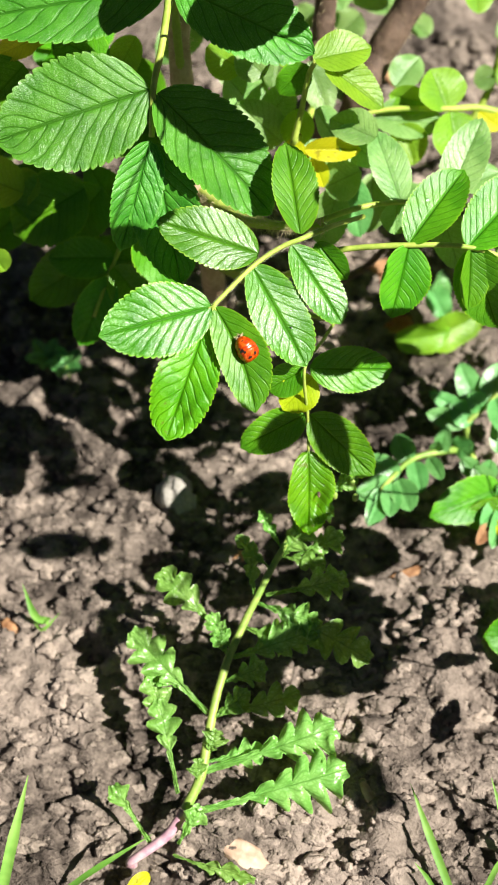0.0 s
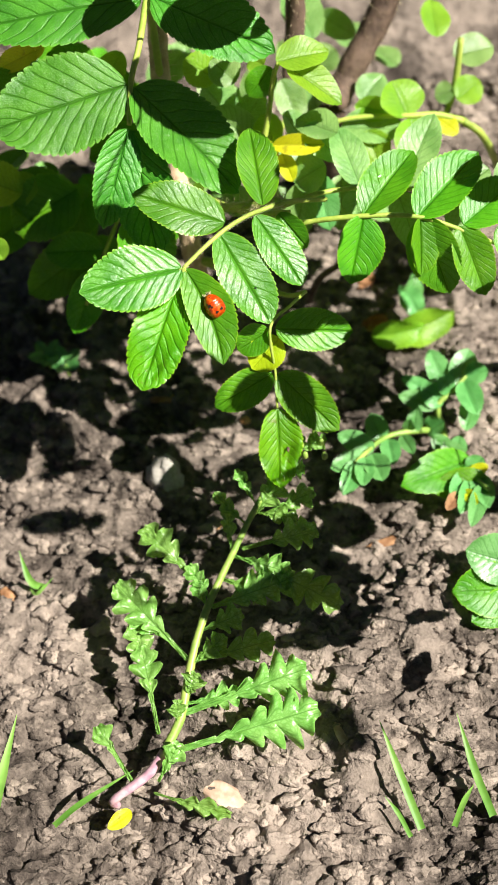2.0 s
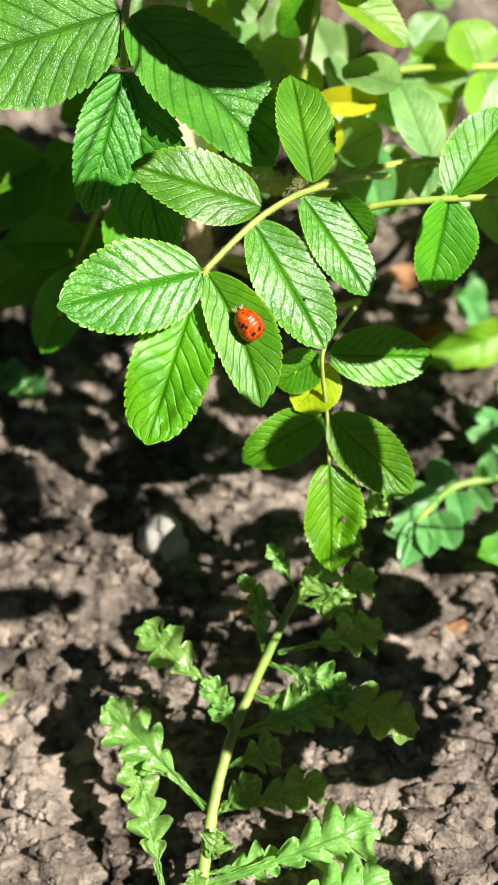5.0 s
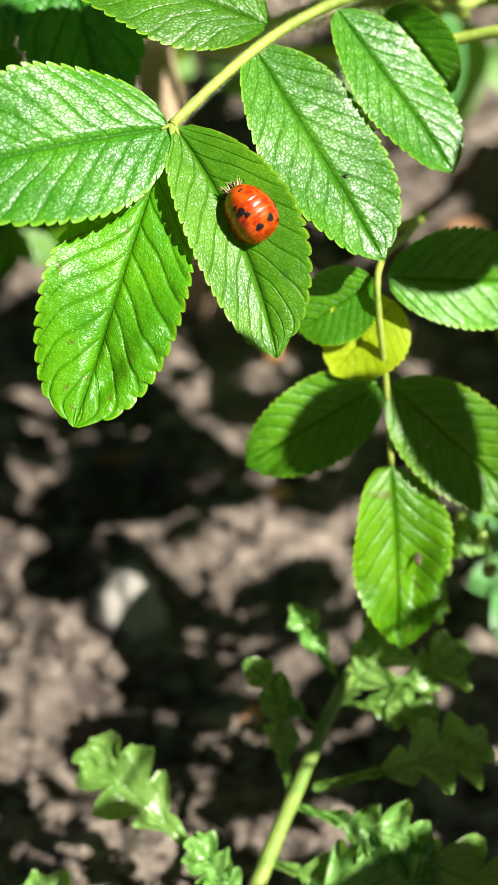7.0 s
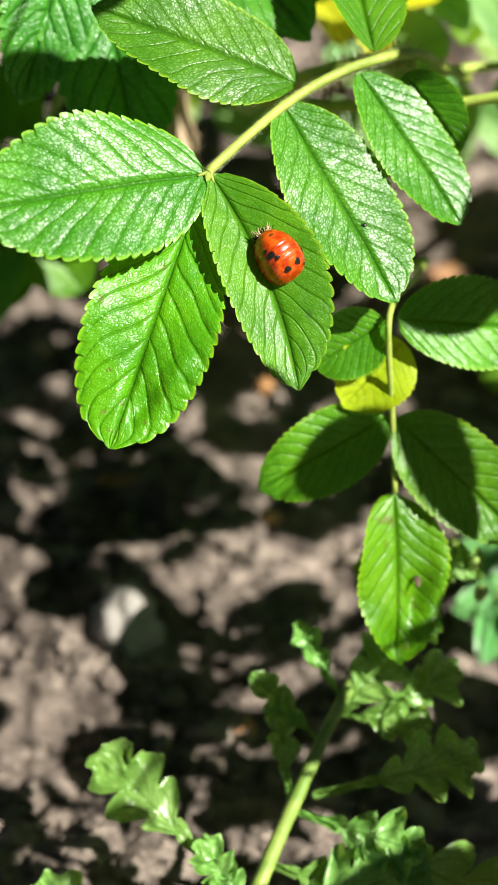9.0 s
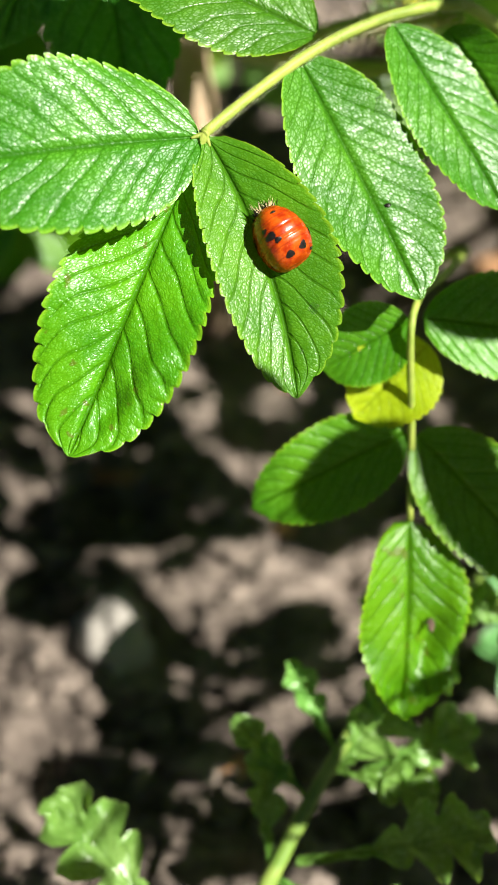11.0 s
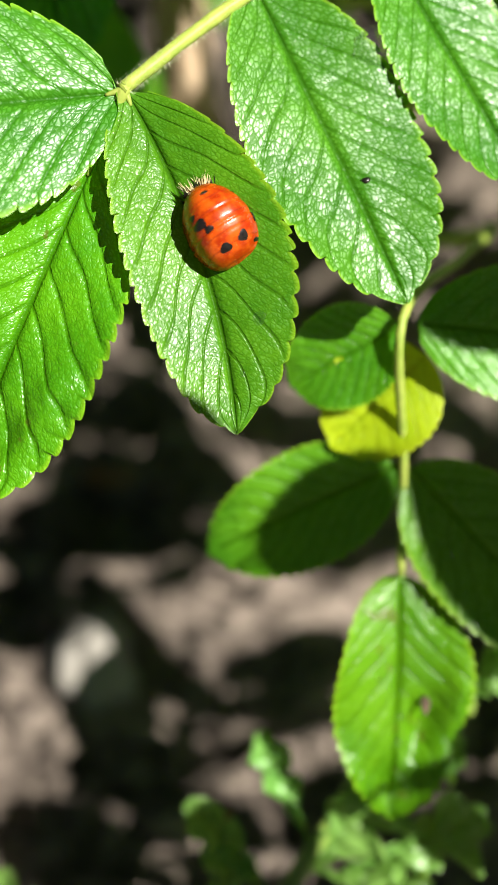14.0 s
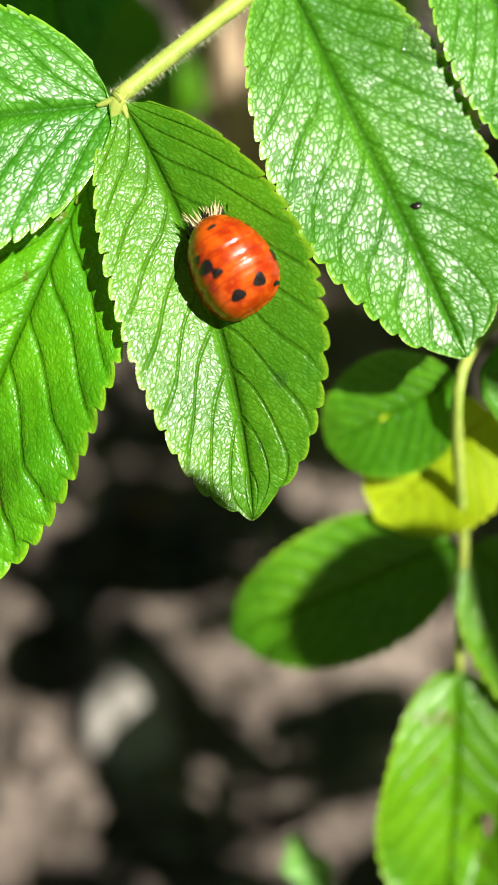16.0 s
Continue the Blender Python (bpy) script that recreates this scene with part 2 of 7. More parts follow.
def shell_material():
    """The pupa's skin: mottled orange with darker rings and pale flecks."""
    m, N, K, bsdf = shader("pupa_shell")
    tc = N.new("ShaderNodeTexCoord")
    sep = N.new("ShaderNodeSeparateXYZ")
    K.new(tc.outputs["UV"], sep.inputs[0])
    big = noise_tex(N, K, tc.outputs["Object"], 900.0, 3)
    fine = noise_tex(N, K, tc.outputs["Object"], 5000.0, 3)
    col = mixed(N, K, ramp(N, K, big, 0.35, 0.65), (0.30, 0.022, 0.001), (0.56, 0.080, 0.003))
    wob = val(N, K, "MULTIPLY_ADD", big, 0.05, sep.outputs[0])
    ring = val(N, K, "PINGPONG", val(N, K, "MULTIPLY", wob, 7.0), 0.5)
    col = mixed(N, K, ramp(N, K, ring, 0.10, 0.0, 0.0, 0.55), col, (0.16, 0.014, 0.002))
    col = mixed(N, K, ramp(N, K, fine, 0.64, 0.72, 0.0, 0.35), col, (0.72, 0.26, 0.06))
    K.new(col, bsdf.inputs["Base Color"])
    K.new(val(N, K, "MULTIPLY_ADD", big, 0.26, 0.13), bsdf.inputs["Roughness"])
    bsdf.inputs["Specular IOR Level"].default_value = 0.55
    bump = N.new("ShaderNodeBump")
    bump.inputs["Strength"].default_value, bump.inputs["Distance"].default_value = 0.6, 0.00005
    K.new(val(N, K, "ADD", big, val(N, K, "MULTIPLY", fine, 0.3)), bump.inputs["Height"])
    K.new(bump.outputs[0], bsdf.inputs["Normal"])
    return m


SHELL = shell_material()
SOIL = soil_material()


def water_material():
    """A thin clear film of water: mostly see-through, with a sharp gloss."""
    m, N, K, bsdf = shader("water_drop")
    clear = N.new("ShaderNodeBsdfTransparent")
    gloss = N.new("ShaderNodeBsdfGlossy")
    gloss.inputs["Roughness"].default_value = 0.08
    mx = N.new("ShaderNodeMixShader")
    mx.inputs[0].default_value = 0.14
    K.new(clear.outputs[0], mx.inputs[1])
    K.new(gloss.outputs[0], mx.inputs[2])
    K.new(mx.outputs[0], N["Material Output"].inputs["Surface"])
    return m


WATER = water_material()


# ---------------------------------------------------------------- mesh helpers
def mesh_object(name, verts, faces, material, parent=None, m=None, smooth=True, uv=None, label=""):
    me = bpy.data.meshes.new(name)
    me.from_pydata(verts if isinstance(verts, list) else verts.tolist(), [], faces)
    if uv is not None:
        layer = me.uv_layers.new(name="UVMap")
        idx = np.empty(len(me.loops), dtype=np.int32)
        me.loops.foreach_get("vertex_index", idx)
        layer.data.foreach_set("uv", np.asarray(uv, dtype=np.float32)[idx].ravel())
    if smooth:
        me.polygons.foreach_set("use_smooth", np.ones(len(me.polygons), dtype=bool))
    me.materials.append(material)
    ob = new(name, me)
    world_m = m if m is not None else Matrix.Identity(4)
    if parent is not None:
        ob.parent = parent
        ob.matrix_basis = place_of(parent).inverted() @ world_m
    else:
        ob.matrix_basis = world_m
    if label:
        ob["label"] = label
    return ob


def place_of(ob):
    m = ob.matrix_basis.copy()
    while ob.parent is not None:
        ob = ob.parent
        m = ob.matrix_basis @ m
    return m


def thing(name, at, label, category, group=""):
    e = new(name)
    e.empty_display_size = 0.01
    e.matrix_basis = Matrix.Translation(at)
    return tagged(e, label, category, group)


def grid_faces(n, k):
    i, j = np.meshgrid(np.arange(n - 1), np.arange(k - 1), indexing="ij")
    a = (i * k + j).ravel()
    return np.stack([a, a + k, a + k + 1, a + 1], 1).tolist()


def frame_of(base, tip, normal):
    """Matrix with x from base to tip and z as near the normal as it can be, and the length."""
    b, t = Vector(base), Vector(tip)
    x = (t - b).normalized()
    y = Vector(normal).cross(x).normalized()
    z = x.cross(y)
    m = Matrix((x, y, z)).transposed().to_4x4()
    m.translation = b
    return m, (t - b).length


TABLES = {}


def bumps(x, y, freq, seed):
    """Smooth value noise on arrays, about -1 to 1."""
    if seed not in TABLES:
        TABLES[seed] = np.random.RandomState(seed).rand(256, 256) * 2 - 1
    t = TABLES[seed]
    x, y = np.asarray(x) * freq + 1000.3, np.asarray(y) * freq + 1000.7
    i, j = np.floor(x).astype(int), np.floor(y).astype(int)
    u, v = x - i, y - j
    u, v = u * u * (3 - 2 * u), v * v * (3 - 2 * v)
    g = lambda p, q: t[p % 256, q % 256]
    return (g(i, j) * (1 - u) + g(i + 1, j) * u) * (1 - v) + (g(i, j + 1) * (1 - u) + g(i + 1, j + 1) * u) * v


LEAF_COUNT = [0]


def leaflet(parent, base, tip, normal, width, material, fold=0.25, droop=0.08, rows=96, half=12, teeth=19, puff=0.2, wave=0.03, twist=0.0, a=0.55, b=0.66, bow=0.0, skew=0.0, name="leaflet", label="", smooth_edge=False, dents=()):
    """A toothed, quilted leaf blade with a sunken midrib and nine pairs of side veins. dents: (u, v, su, sv, depth) hollows or bulges."""
    LEAF_COUNT[0] += 1
    seed = LEAF_COUNT[0]
    m, length = frame_of(base, tip, normal)
    u, v = np.meshgrid(np.linspace(0, 1, rows), np.linspace(-1, 1, 2 * half + 1), indexing="ij")
    peak = (a / (a + b)) ** a * (b / (a + b)) ** b
    env = np.clip(u, 0, 1) ** a * np.clip(1 - u, 0, 1) ** b / peak
    env = env * (1 - 0.45 * np.exp(-(((1 - u) / 0.045) ** 2)))
    rng = np.random.RandomState(seed)
    off = rng.rand(2)
    ph = np.where(v < 0, u * teeth + off[0], u * teeth + off[1])
    ph = ph + 0.25 * bumps(u * teeth * 0.7 + seed, np.sign(v) * 5, 1.0, seed + 31)
    ph = ph - np.floor(ph)
    tooth = np.sqrt(np.clip(np.where(ph < 0.72, np.sin(ph / 0.72 * math.pi / 2), np.cos((ph - 0.72) / 0.28 * math.pi / 2)), 0, 1)) - 0.6
    edge = 1 + (0.0 if smooth_edge else 0.085) * tooth * np.abs(v) ** 8 + 0.03 * bumps(u * 3 + seed, v * 0 + np.sign(v), 1.0, seed)
    y = width / 2 * env * v * edge * (1 + skew * np.sign(v))
    x = length * (u + (0 if smooth_edge else 0.012) * tooth * np.abs(v) ** 8)
    av = np.abs(v)
    us = u + 0.03 * bumps(u, v, 2.6, seed + 9)
    s = us - 0.3 * av
    fr = np.abs((s * 9) % 1.0 - 0.5) * 2
    fr = 1 - fr
    pillow = (0.95 * np.sqrt(np.sin(fr * math.pi / 2)) - 0.45 - 0.75 * np.exp(-((fr / 0.13) ** 2))) * (1 + 0.5 * bumps(u, v, 4.0, seed + 13))
    xm, ym = u * length * 1000, y * 1000
    rug = bumps(xm, ym, 0.8, seed + 3) * 0.16 + bumps(xm - 0.5 * np.abs(ym), ym, 1.7, seed + 4) * 0.14
    body = np.clip(av / 0.12, 0, 1) * np.clip((1.02 - av) / 0.12, 0.25, 1) * np.clip(env, 0, 0.6) / 0.6
    z = 0.00033 * (0.5 * puff * pillow + (0.35 + 0.75 * puff) * rug) * body
    z -= 0.0004 * np.exp(-((av / 0.055) ** 2)) * np.clip(env * 1.5, 0, 1)
    z += fold * np.sqrt(y ** 2 + (0.05 * width) ** 2) - fold * 0.05 * width
    z -= droop * length * (u - 0.35) ** 2 - droop * length * 0.1225 * (1 - u)
    z += wave * width * np.sin(2 * math.pi * (u * 1.6 + off[0])) * av ** 2 * np.sign(v + 0.01) ** 2
    z += 0.02 * width * bumps(u * 2.2 + 7 * seed, v * 1.1, 1.0, seed + 21)
    for du, dv, su, sv, depth in dents:
        z -= depth * np.exp(-(((u - du) / su) ** 2 + ((v - dv) / sv) ** 2))
    y = y + bow * length * 4 * u * (1 - u)
    if twist:
        an = twist * u
        y, z = y * np.cos(an) - z * np.sin(an), y * np.sin(an) + z * np.cos(an)
    verts = np.stack([x, y, z], -1).reshape(-1, 3)
    uv = np.stack([us, v * 0.5 + 0.5], -1).reshape(-1, 2)
    return mesh_object(name, verts, grid_faces(rows, 2 * half + 1), material, parent, m, uv=uv, label=label)


def lobed_leaf(parent, base, tip, normal, width, material, lobes=5, droop=0.2, fold=0.2, rows=110, half=9, stalk=0.2, name="leaf", label=""):
    """A weed's leaf on a narrow stalk, cut into blunt, toothed and crisped lobes on both sides of a midrib."""
    LEAF_COUNT[0] += 1
    seed = LEAF_COUNT[0]
    m, length = frame_of(base, tip, normal)
    u, v = np.meshgrid(np.linspace(0, 1, rows), np.linspace(-1, 1, 2 * half + 1), indexing="ij")
    rng = np.random.RandomState(seed)
    off = rng.rand(2) * 0.5
    blade = np.clip((u - stalk) / 0.45, 0, 1)
    env = (0.14 + 0.86 * blade * blade * (3 - 2 * blade)) * np.clip((1.02 - u) * 4.0, 0, 1) ** 0.55
    ph = (u - stalk) / (1 - stalk) * lobes + np.where(v < 0, off[0], off[1])
    wob = bumps(u * 9 + seed, np.sign(v) * 3, 1.0, seed)
    lobe = np.abs(np.sin(math.pi * (ph + 0.12 * wob))) ** 0.55
    notch = 0.05 * np.abs(np.sin(math.pi * ph * 3 + seed)) * np.clip(lobe * 2 - 0.6, 0, 1)
    lobe = 0.30 + 0.70 * lobe * (0.9 + 0.35 * wob) + notch
    lobe = np.where(u > 0.88, np.maximum(lobe, 0.7), lobe)
    lobe = np.where(u < stalk, 0.8, lobe)
    av = np.abs(v)
    y = width / 2 * env * lobe * v
    x = length * u + 0.17 * width * av ** 1.3 * env * lobe
    z = fold * np.abs(y) - droop * length * (u - 0.3) ** 2
    z += 0.13 * width * np.sin(math.pi * 2 * ph + off[0] * 9) * av ** 2 * env
    z += 0.11 * width * bumps(u * 5 + seed, v * 1.5, 1.0, seed + 2) * av * env + 0.0006 * bumps(u * 14, v * 3, 1.0, seed + 5)
    verts = np.stack([x, y, z], -1).reshape(-1, 3)
    uv = np.stack([u, v * 0.5 + 0.5], -1).reshape(-1, 2)
    return mesh_object(name, verts, grid_faces(rows, 2 * half + 1), material, parent, m, uv=uv, label=label)


def spline(points, steps=8):
    p = [Vector(q) for q in points]
    p = [2 * p[0] - p[1]] + p + [2 * p[-1] - p[-2]]
    out = []
    for k in range(1, len(p) - 2):
        for i in range(steps):
            t = i / steps
            a, b, c, d = p[k - 1], p[k], p[k + 1], p[k + 2]
            out.append(0.5 * ((2 * b) + (c - a) * t + (2 * a - 5 * b + 4 * c - d) * t * t + (3 * b - a - 3 * c + d) * t ** 3))
    out.append(p[-2])
    return out


def tube_data(points, r0, r1, sides=10, lump=0.08, seed=0, steps=8):
    line = spline(points, steps)
    verts, faces = [], []
    up = Vector((0.3, 0.5, 0.8))
    n = len(line)
    for i, q in enumerate(line):
        d = (line[min(i + 1, n - 1)] - line[max(i - 1, 0)]).normalized()
        s = d.cross(up).normalized()
        w = s.cross(d)
        f = i / (n - 1)
        r = (r0 + (r1 - r0) * f) * (1 + lump * math.sin(i * 1.7 + seed) * math.cos(i * 0.6 + seed))
        for k in range(sides):
            an = 2 * math.pi * k / sides
            verts.append(q + (s * math.cos(an) + w * math.sin(an)) * r)
    for i in range(n - 1):
        for k in range(sides):
            faces.append((i * sides + k, i * sides + (k + 1) % sides, (i + 1) * sides + (k + 1) % sides, (i + 1) * sides + k))
    faces.append(tuple(range(sides))[::-1])
    faces.append(tuple((n - 1) * sides + k for k in range(sides)))
    return [tuple(v) for v in verts], faces, line


def tube(name, points, r0, r1, material, parent=None, sides=10, lump=0.06, label=""):
    seed = len(bpy.data.objects)
    v, f, line = tube_data(points, r0, r1, sides, lump, seed)
    base = Vector(points[0])
    v = [tuple(Vector(q) - base) for q in v]
    return mesh_object(name, v, f, material, parent, Matrix.Translation(base), label=label)


def bristles(parent, points, radius, length, count, material, seed, thick=0.00012, name="bristles"):
    """Fine straight bristles standing off a stalk, in one mesh."""
    rng = random.Random(seed)
    line = spline(points, 12)
    base = Vector(points[0])
    verts, faces = [], []
    for _ in range(count):
        i = rng.randrange(1, len(line) - 1)
        d = (line[i + 1] - line[i - 1]).normalized()
        q = line[i].lerp(line[i + 1], rng.random())
        s = d.orthogonal().normalized()
        s.rotate(Matrix.Rotation(rng.random() * 6.283, 3, d))
        n = (s + d * rng.uniform(-0.35, 0.35)).normalized()
        ln = length * rng.uniform(0.4, 1.0)
        a, c = q + s * radius * 0.8 - base, q + s * radius * 0.8 + n * ln - base
        e1 = n.orthogonal().normalized() * thick * rng.uniform(0.7, 1.3)
        e2 = n.cross(e1)
        k = len(verts)
        verts += [tuple(a + e1), tuple(a - e1 * 0.5 + e2), tuple(a - e1 * 0.5 - e2), tuple(c)]
        faces += [(k, k + 1, k + 3), (k + 1, k + 2, k + 3), (k + 2, k, k + 3)]
    return tagged(mesh_object(name, verts, faces, material, parent, Matrix.Translation(base), smooth=False), kind="stuff")


def lump_data(size, seed, sub=2, rough=0.22, flat=1.0, angular=0.0):
    """An irregular rounded lump: icosphere pushed by noise."""
    bm = bmesh.new()
    bmesh.ops.create_icosphere(bm, subdivisions=sub, radius=1.0)
    o = Vector((seed * 3.17, seed * 1.31, seed * 0.77))
    for v in bm.verts:
        n = noise.noise(v.co * 1.1 + o) * rough * 1.6 + noise.noise(v.co * 2.7 + o) * rough * 0.7
        if sub > 2:
            n += noise.noise(v.co * 7 + o) * rough * 0.25
        v.co = v.co * (1 + n)
        if angular:
            v.co = v.co.lerp(Vector((round(v.co.x * 1.6) / 1.6, round(v.co.y * 1.6) / 1.6, round(v.co.z * 1.6) / 1.6)), angular)
        v.co = Vector((v.co.x * size[0], v.co.y * size[1], v.co.z * size[2] * flat))
    verts = [tuple(v.co) for v in bm.verts]
    faces = [tuple(v.index for v in f.verts) for f in bm.faces]
    bm.free()
    return verts, faces


def soil_height(x, y):
    x, y = np.asarray(x, dtype=float), np.asarray(y, dtype=float)
    near = np.exp(-((x ** 2 + y ** 2) / 4.0))
    h = 0.006 * bumps(x, y, 14.0, 1) + 0.0035 * bumps(x, y, 45.0, 2) + 0.0036 * bumps(x + 0.003 * bumps(x, y, 70.0, 15), y + 0.003 * bumps(x, y, 70.0, 16), 105.0, 3)
    h += 0.0026 * (0.45 - np.abs(bumps(x + 0.004 * bumps(x, y, 90.0, 8), y, 120.0, 4))) + 0.0017 * (0.4 - np.abs(bumps(x, y, 260.0, 5))) + 0.0010 * bumps(x, y, 520.0, 7)
    return h * near + 0.04 * bumps(x, y, 0.4, 6) * (1 - near) + 0.024


def ground_at(x, y):
    return float(soil_height(x, y))


# ---------------------------------------------------------------- ground
def build_ground():
    def axis(lo, hi, step, reach):
        mid = list(np.arange(lo, hi + step, step))
        out, d = [], step
        a, b = mid[0], mid[-1]
        left, right = [], []
        while a > -reach:
            d *= 1.16
            a -= d
            left.append(a)
        d = step
        while b < reach:
            d *= 1.16
            b += d
            right.append(b)
        return np.array(left[::-1] + mid + right)
    xs, ys = axis(-0.13, 0.13, 0.0011, 70.0), axis(-0.13, 0.22, 0.0011, 70.0)
    x, y = np.meshgrid(xs, ys, indexing="ij")
    verts = np.stack([x, y, soil_height(x, y)], -1).reshape(-1, 3)
    f = grid_faces(len(xs), len(ys))
    ob = mesh_object("ground", verts, f, SOIL)
    tagged(ob, "dry crumbly grey-brown garden soil", "soil", kind="structure")


build_ground()


def build_crumbs():
    """Loose crumbs of soil in one mesh, thickest in the bed before the bush."""
    shapes = []
    for k in range(24):
        v, f = lump_data((1, 1, 1), k, 2 if k < 16 else 3, 0.5, 0.9, 0.0)
        shapes.append((np.array(v), np.array(f)))
    rng = np.random.RandomState(5)
    xs, ys = rng.uniform(-0.12, 0.12, 12000), rng.uniform(-0.125, 0.19, 12000)
    hs = soil_height(xs, ys)
    verts, faces, base = [], [], 0
    for k in range(12000):
        x, y, h = xs[k], ys[k], hs[k]
        r = min(0.0006 * (rng.pareto(1.5) + 0.6), 0.0021)
        v, f = shapes[rng.randint(16) if r < 0.0017 else 16 + rng.randint(8)]
        an = rng.rand() * 6.28
        ca, sa = math.cos(an), math.sin(an)
        st = 1 + rng.rand() * 0.8
        v = np.stack([(v[:, 0] * ca - v[:, 1] * sa) * r * st, (v[:, 0] * sa + v[:, 1] * ca) * r, v[:, 2] * r], 1)
        verts.append(v + (x, y, h - r * 0.1))
        faces.append(f + base)
        base += len(v)
    ob = mesh_object("soil_crumbs", np.concatenate(verts), np.concatenate(faces).tolist(), SOIL)
    tagged(ob, "loose grey-brown soil crumbs lying on the bed", "soil", kind="stuff")


build_crumbs()


# ---------------------------------------------------------------- the rose bush
bush = thing("rose_bush", (-0.0039, 0.0937, 0.0000), "rose bush with bristly canes and wrinkled glossy green leaves", "rose bush")
cane_a = tube("cane", [(-0.0107, 0.0870, -0.0040), (-0.0102, 0.0528, 0.0669), (-0.0135, 0.0628, 0.0907), (-0.0169, 0.0773, 0.1146), (-0.0173, 0.0884, 0.1299), (-0.0161, 0.0916, 0.1499)], 0.0034, 0.0026, TAN_CANE, bush, 14, label="pale tan bristly cane")
bristles(cane_a, [(-0.0107, 0.0870, -0.0040), (-0.0102, 0.0528, 0.0669), (-0.0135, 0.0628, 0.0907), (-0.0169, 0.0773, 0.1146), (-0.0173, 0.0884, 0.1299), (-0.0161, 0.0916, 0.1499)], 0.0028, 0.0030, 900, BRISTLE, 11, 0.00009)
cane_b = tube("cane", [(0.0254, 0.1536, -0.0040), (0.0207, 0.1061, 0.0825), (0.0209, 0.1110, 0.0989), (0.0216, 0.1155, 0.1105), (0.0217, 0.1168, 0.1341)], 0.0034, 0.0030, CANE, bush, 14, label="brown woody cane")
bristles(cane_b, [(0.0254, 0.1536, -0.0040), (0.0207, 0.1061, 0.0825), (0.0209, 0.1110, 0.0989), (0.0216, 0.1155, 0.1105), (0.0217, 0.1168, 0.1341)], 0.0032, 0.0022, 300, BRISTLE, 12, 0.00008)
cane_c = tube("cane", [(0.0339, 0.1536, -0.0040), (0.0319, 0.1076, 0.0742), (0.0380, 0.1154, 0.0876), (0.0472, 0.1239, 0.1015), (0.0555, 0.1317, 0.1194)], 0.0048, 0.0042, CANE, bush, 14, label="thick brown woody cane")
bristles(cane_c, [(0.0339, 0.1536, -0.0040), (0.0319, 0.1076, 0.0742), (0.0380, 0.1154, 0.0876), (0.0472, 0.1239, 0.1015), (0.0555, 0.1317, 0.1194)], 0.0045, 0.0026, 700, BRISTLE, 13, 0.00008)
tube("cane", [(0.0232, 0.0868, 0.0030), (0.0270, 0.0633, 0.0476), (0.0344, 0.0616, 0.0581), (0.0380, 0.0584, 0.0700)], 0.0013, 0.0009, CANE, bush)
hairy = tube("shoot", [(-0.0135, 0.0628, 0.0907), (-0.0028, 0.0466, 0.0978), (0.0076, 0.0359, 0.1078), (0.0135, 0.0335, 0.1111), (0.0181, 0.0309, 0.1131)], 0.0014, 0.0010, STALK, bush)
bristles(hairy, [(-0.0135, 0.0628, 0.0907), (-0.0028, 0.0466, 0.0978), (0.0076, 0.0359, 0.1078), (0.0135, 0.0335, 0.1111), (0.0181, 0.0309, 0.1131)], 0.0011, 0.0032, 900, BRISTLE, 21, 0.00006)
tube("shoot", [(-0.0169, 0.0773, 0.1146), (-0.0176, 0.0804, 0.1300), (-0.0178, 0.0841, 0.1435)], 0.0012, 0.0010, STALK, bush)
tube("shoot", [(0.0207, 0.1061, 0.0825), (0.0154, 0.0816, 0.0942), (0.0118, 0.0677, 0.1025)], 0.0012, 0.0009, STALK, bush)
tube("shoot", [(-0.0085, 0.0518, 0.0709), (0.0060, 0.0406, 0.0807), (0.0168, 0.0309, 0.0983), (0.0185, 0.0290, 0.1041)], 0.0012, 0.0008, STALK, bush)
tube("shoot", [(-0.0135, 0.0628, 0.0907), (-0.0029, 0.0523, 0.0941), (0.0086, 0.0440, 0.0975), (0.0190, 0.0399, 0.1009)], 0.0012, 0.0008, STALK, bush)
tube("shoot", [(-0.0135, 0.0628, 0.0907), (-0.0209, 0.0641, 0.0937), (-0.0276, 0.0615, 0.0922)], 0.0011, 0.0007, STALK, bush)
tube("shoot", [(-0.0085, 0.0518, 0.0709), (0.0061, 0.0390, 0.0753), (0.0176, 0.0280, 0.0806), (0.0230, 0.0245, 0.0856)], 0.0010, 0.0006, STALK, bush)
tube("shoot", [(0.1086, 0.1445, -0.0030), (0.0820, 0.0946, 0.0762), (0.0727, 0.0916, 0.0883)], 0.0014, 0.0011, STALK, bush)
tube("shoot", [(0.0740, 0.1554, -0.0030), (0.0608, 0.1002, 0.0679)], 0.0014, 0.0013, STALK, bush)
# the compound leaf that carries the pupa
s1 = tube('leaf_stalk', [(0.0289, 0.0430, 0.1026), (0.0232, 0.0359, 0.1090), (0.0179, 0.0287, 0.1153), (0.0131, 0.0247, 0.1171), (0.0078, 0.0225, 0.1165), (0.0024, 0.0188, 0.1156), (-0.0025, 0.0140, 0.1146), (-0.0080, 0.0081, 0.1131)], 0.00065, 0.00052, STALK, bush)
bristles(s1, [(0.0179, 0.0287, 0.1153), (0.0131, 0.0247, 0.1171), (0.0024, 0.0188, 0.1156), (-0.0080, 0.0081, 0.1131)], 0.0006, 0.0006, 2600, HAIR, 3, 0.000012, 'hairs')
leaflet(s1, (-0.0083, 0.0080, 0.1130), (-0.0328, -0.0023, 0.1165), (0.33, -0.43, 0.84), 0.0165, GLOSSY, rows=220, half=26, puff=0.45, droop=0.08, fold=0.08)
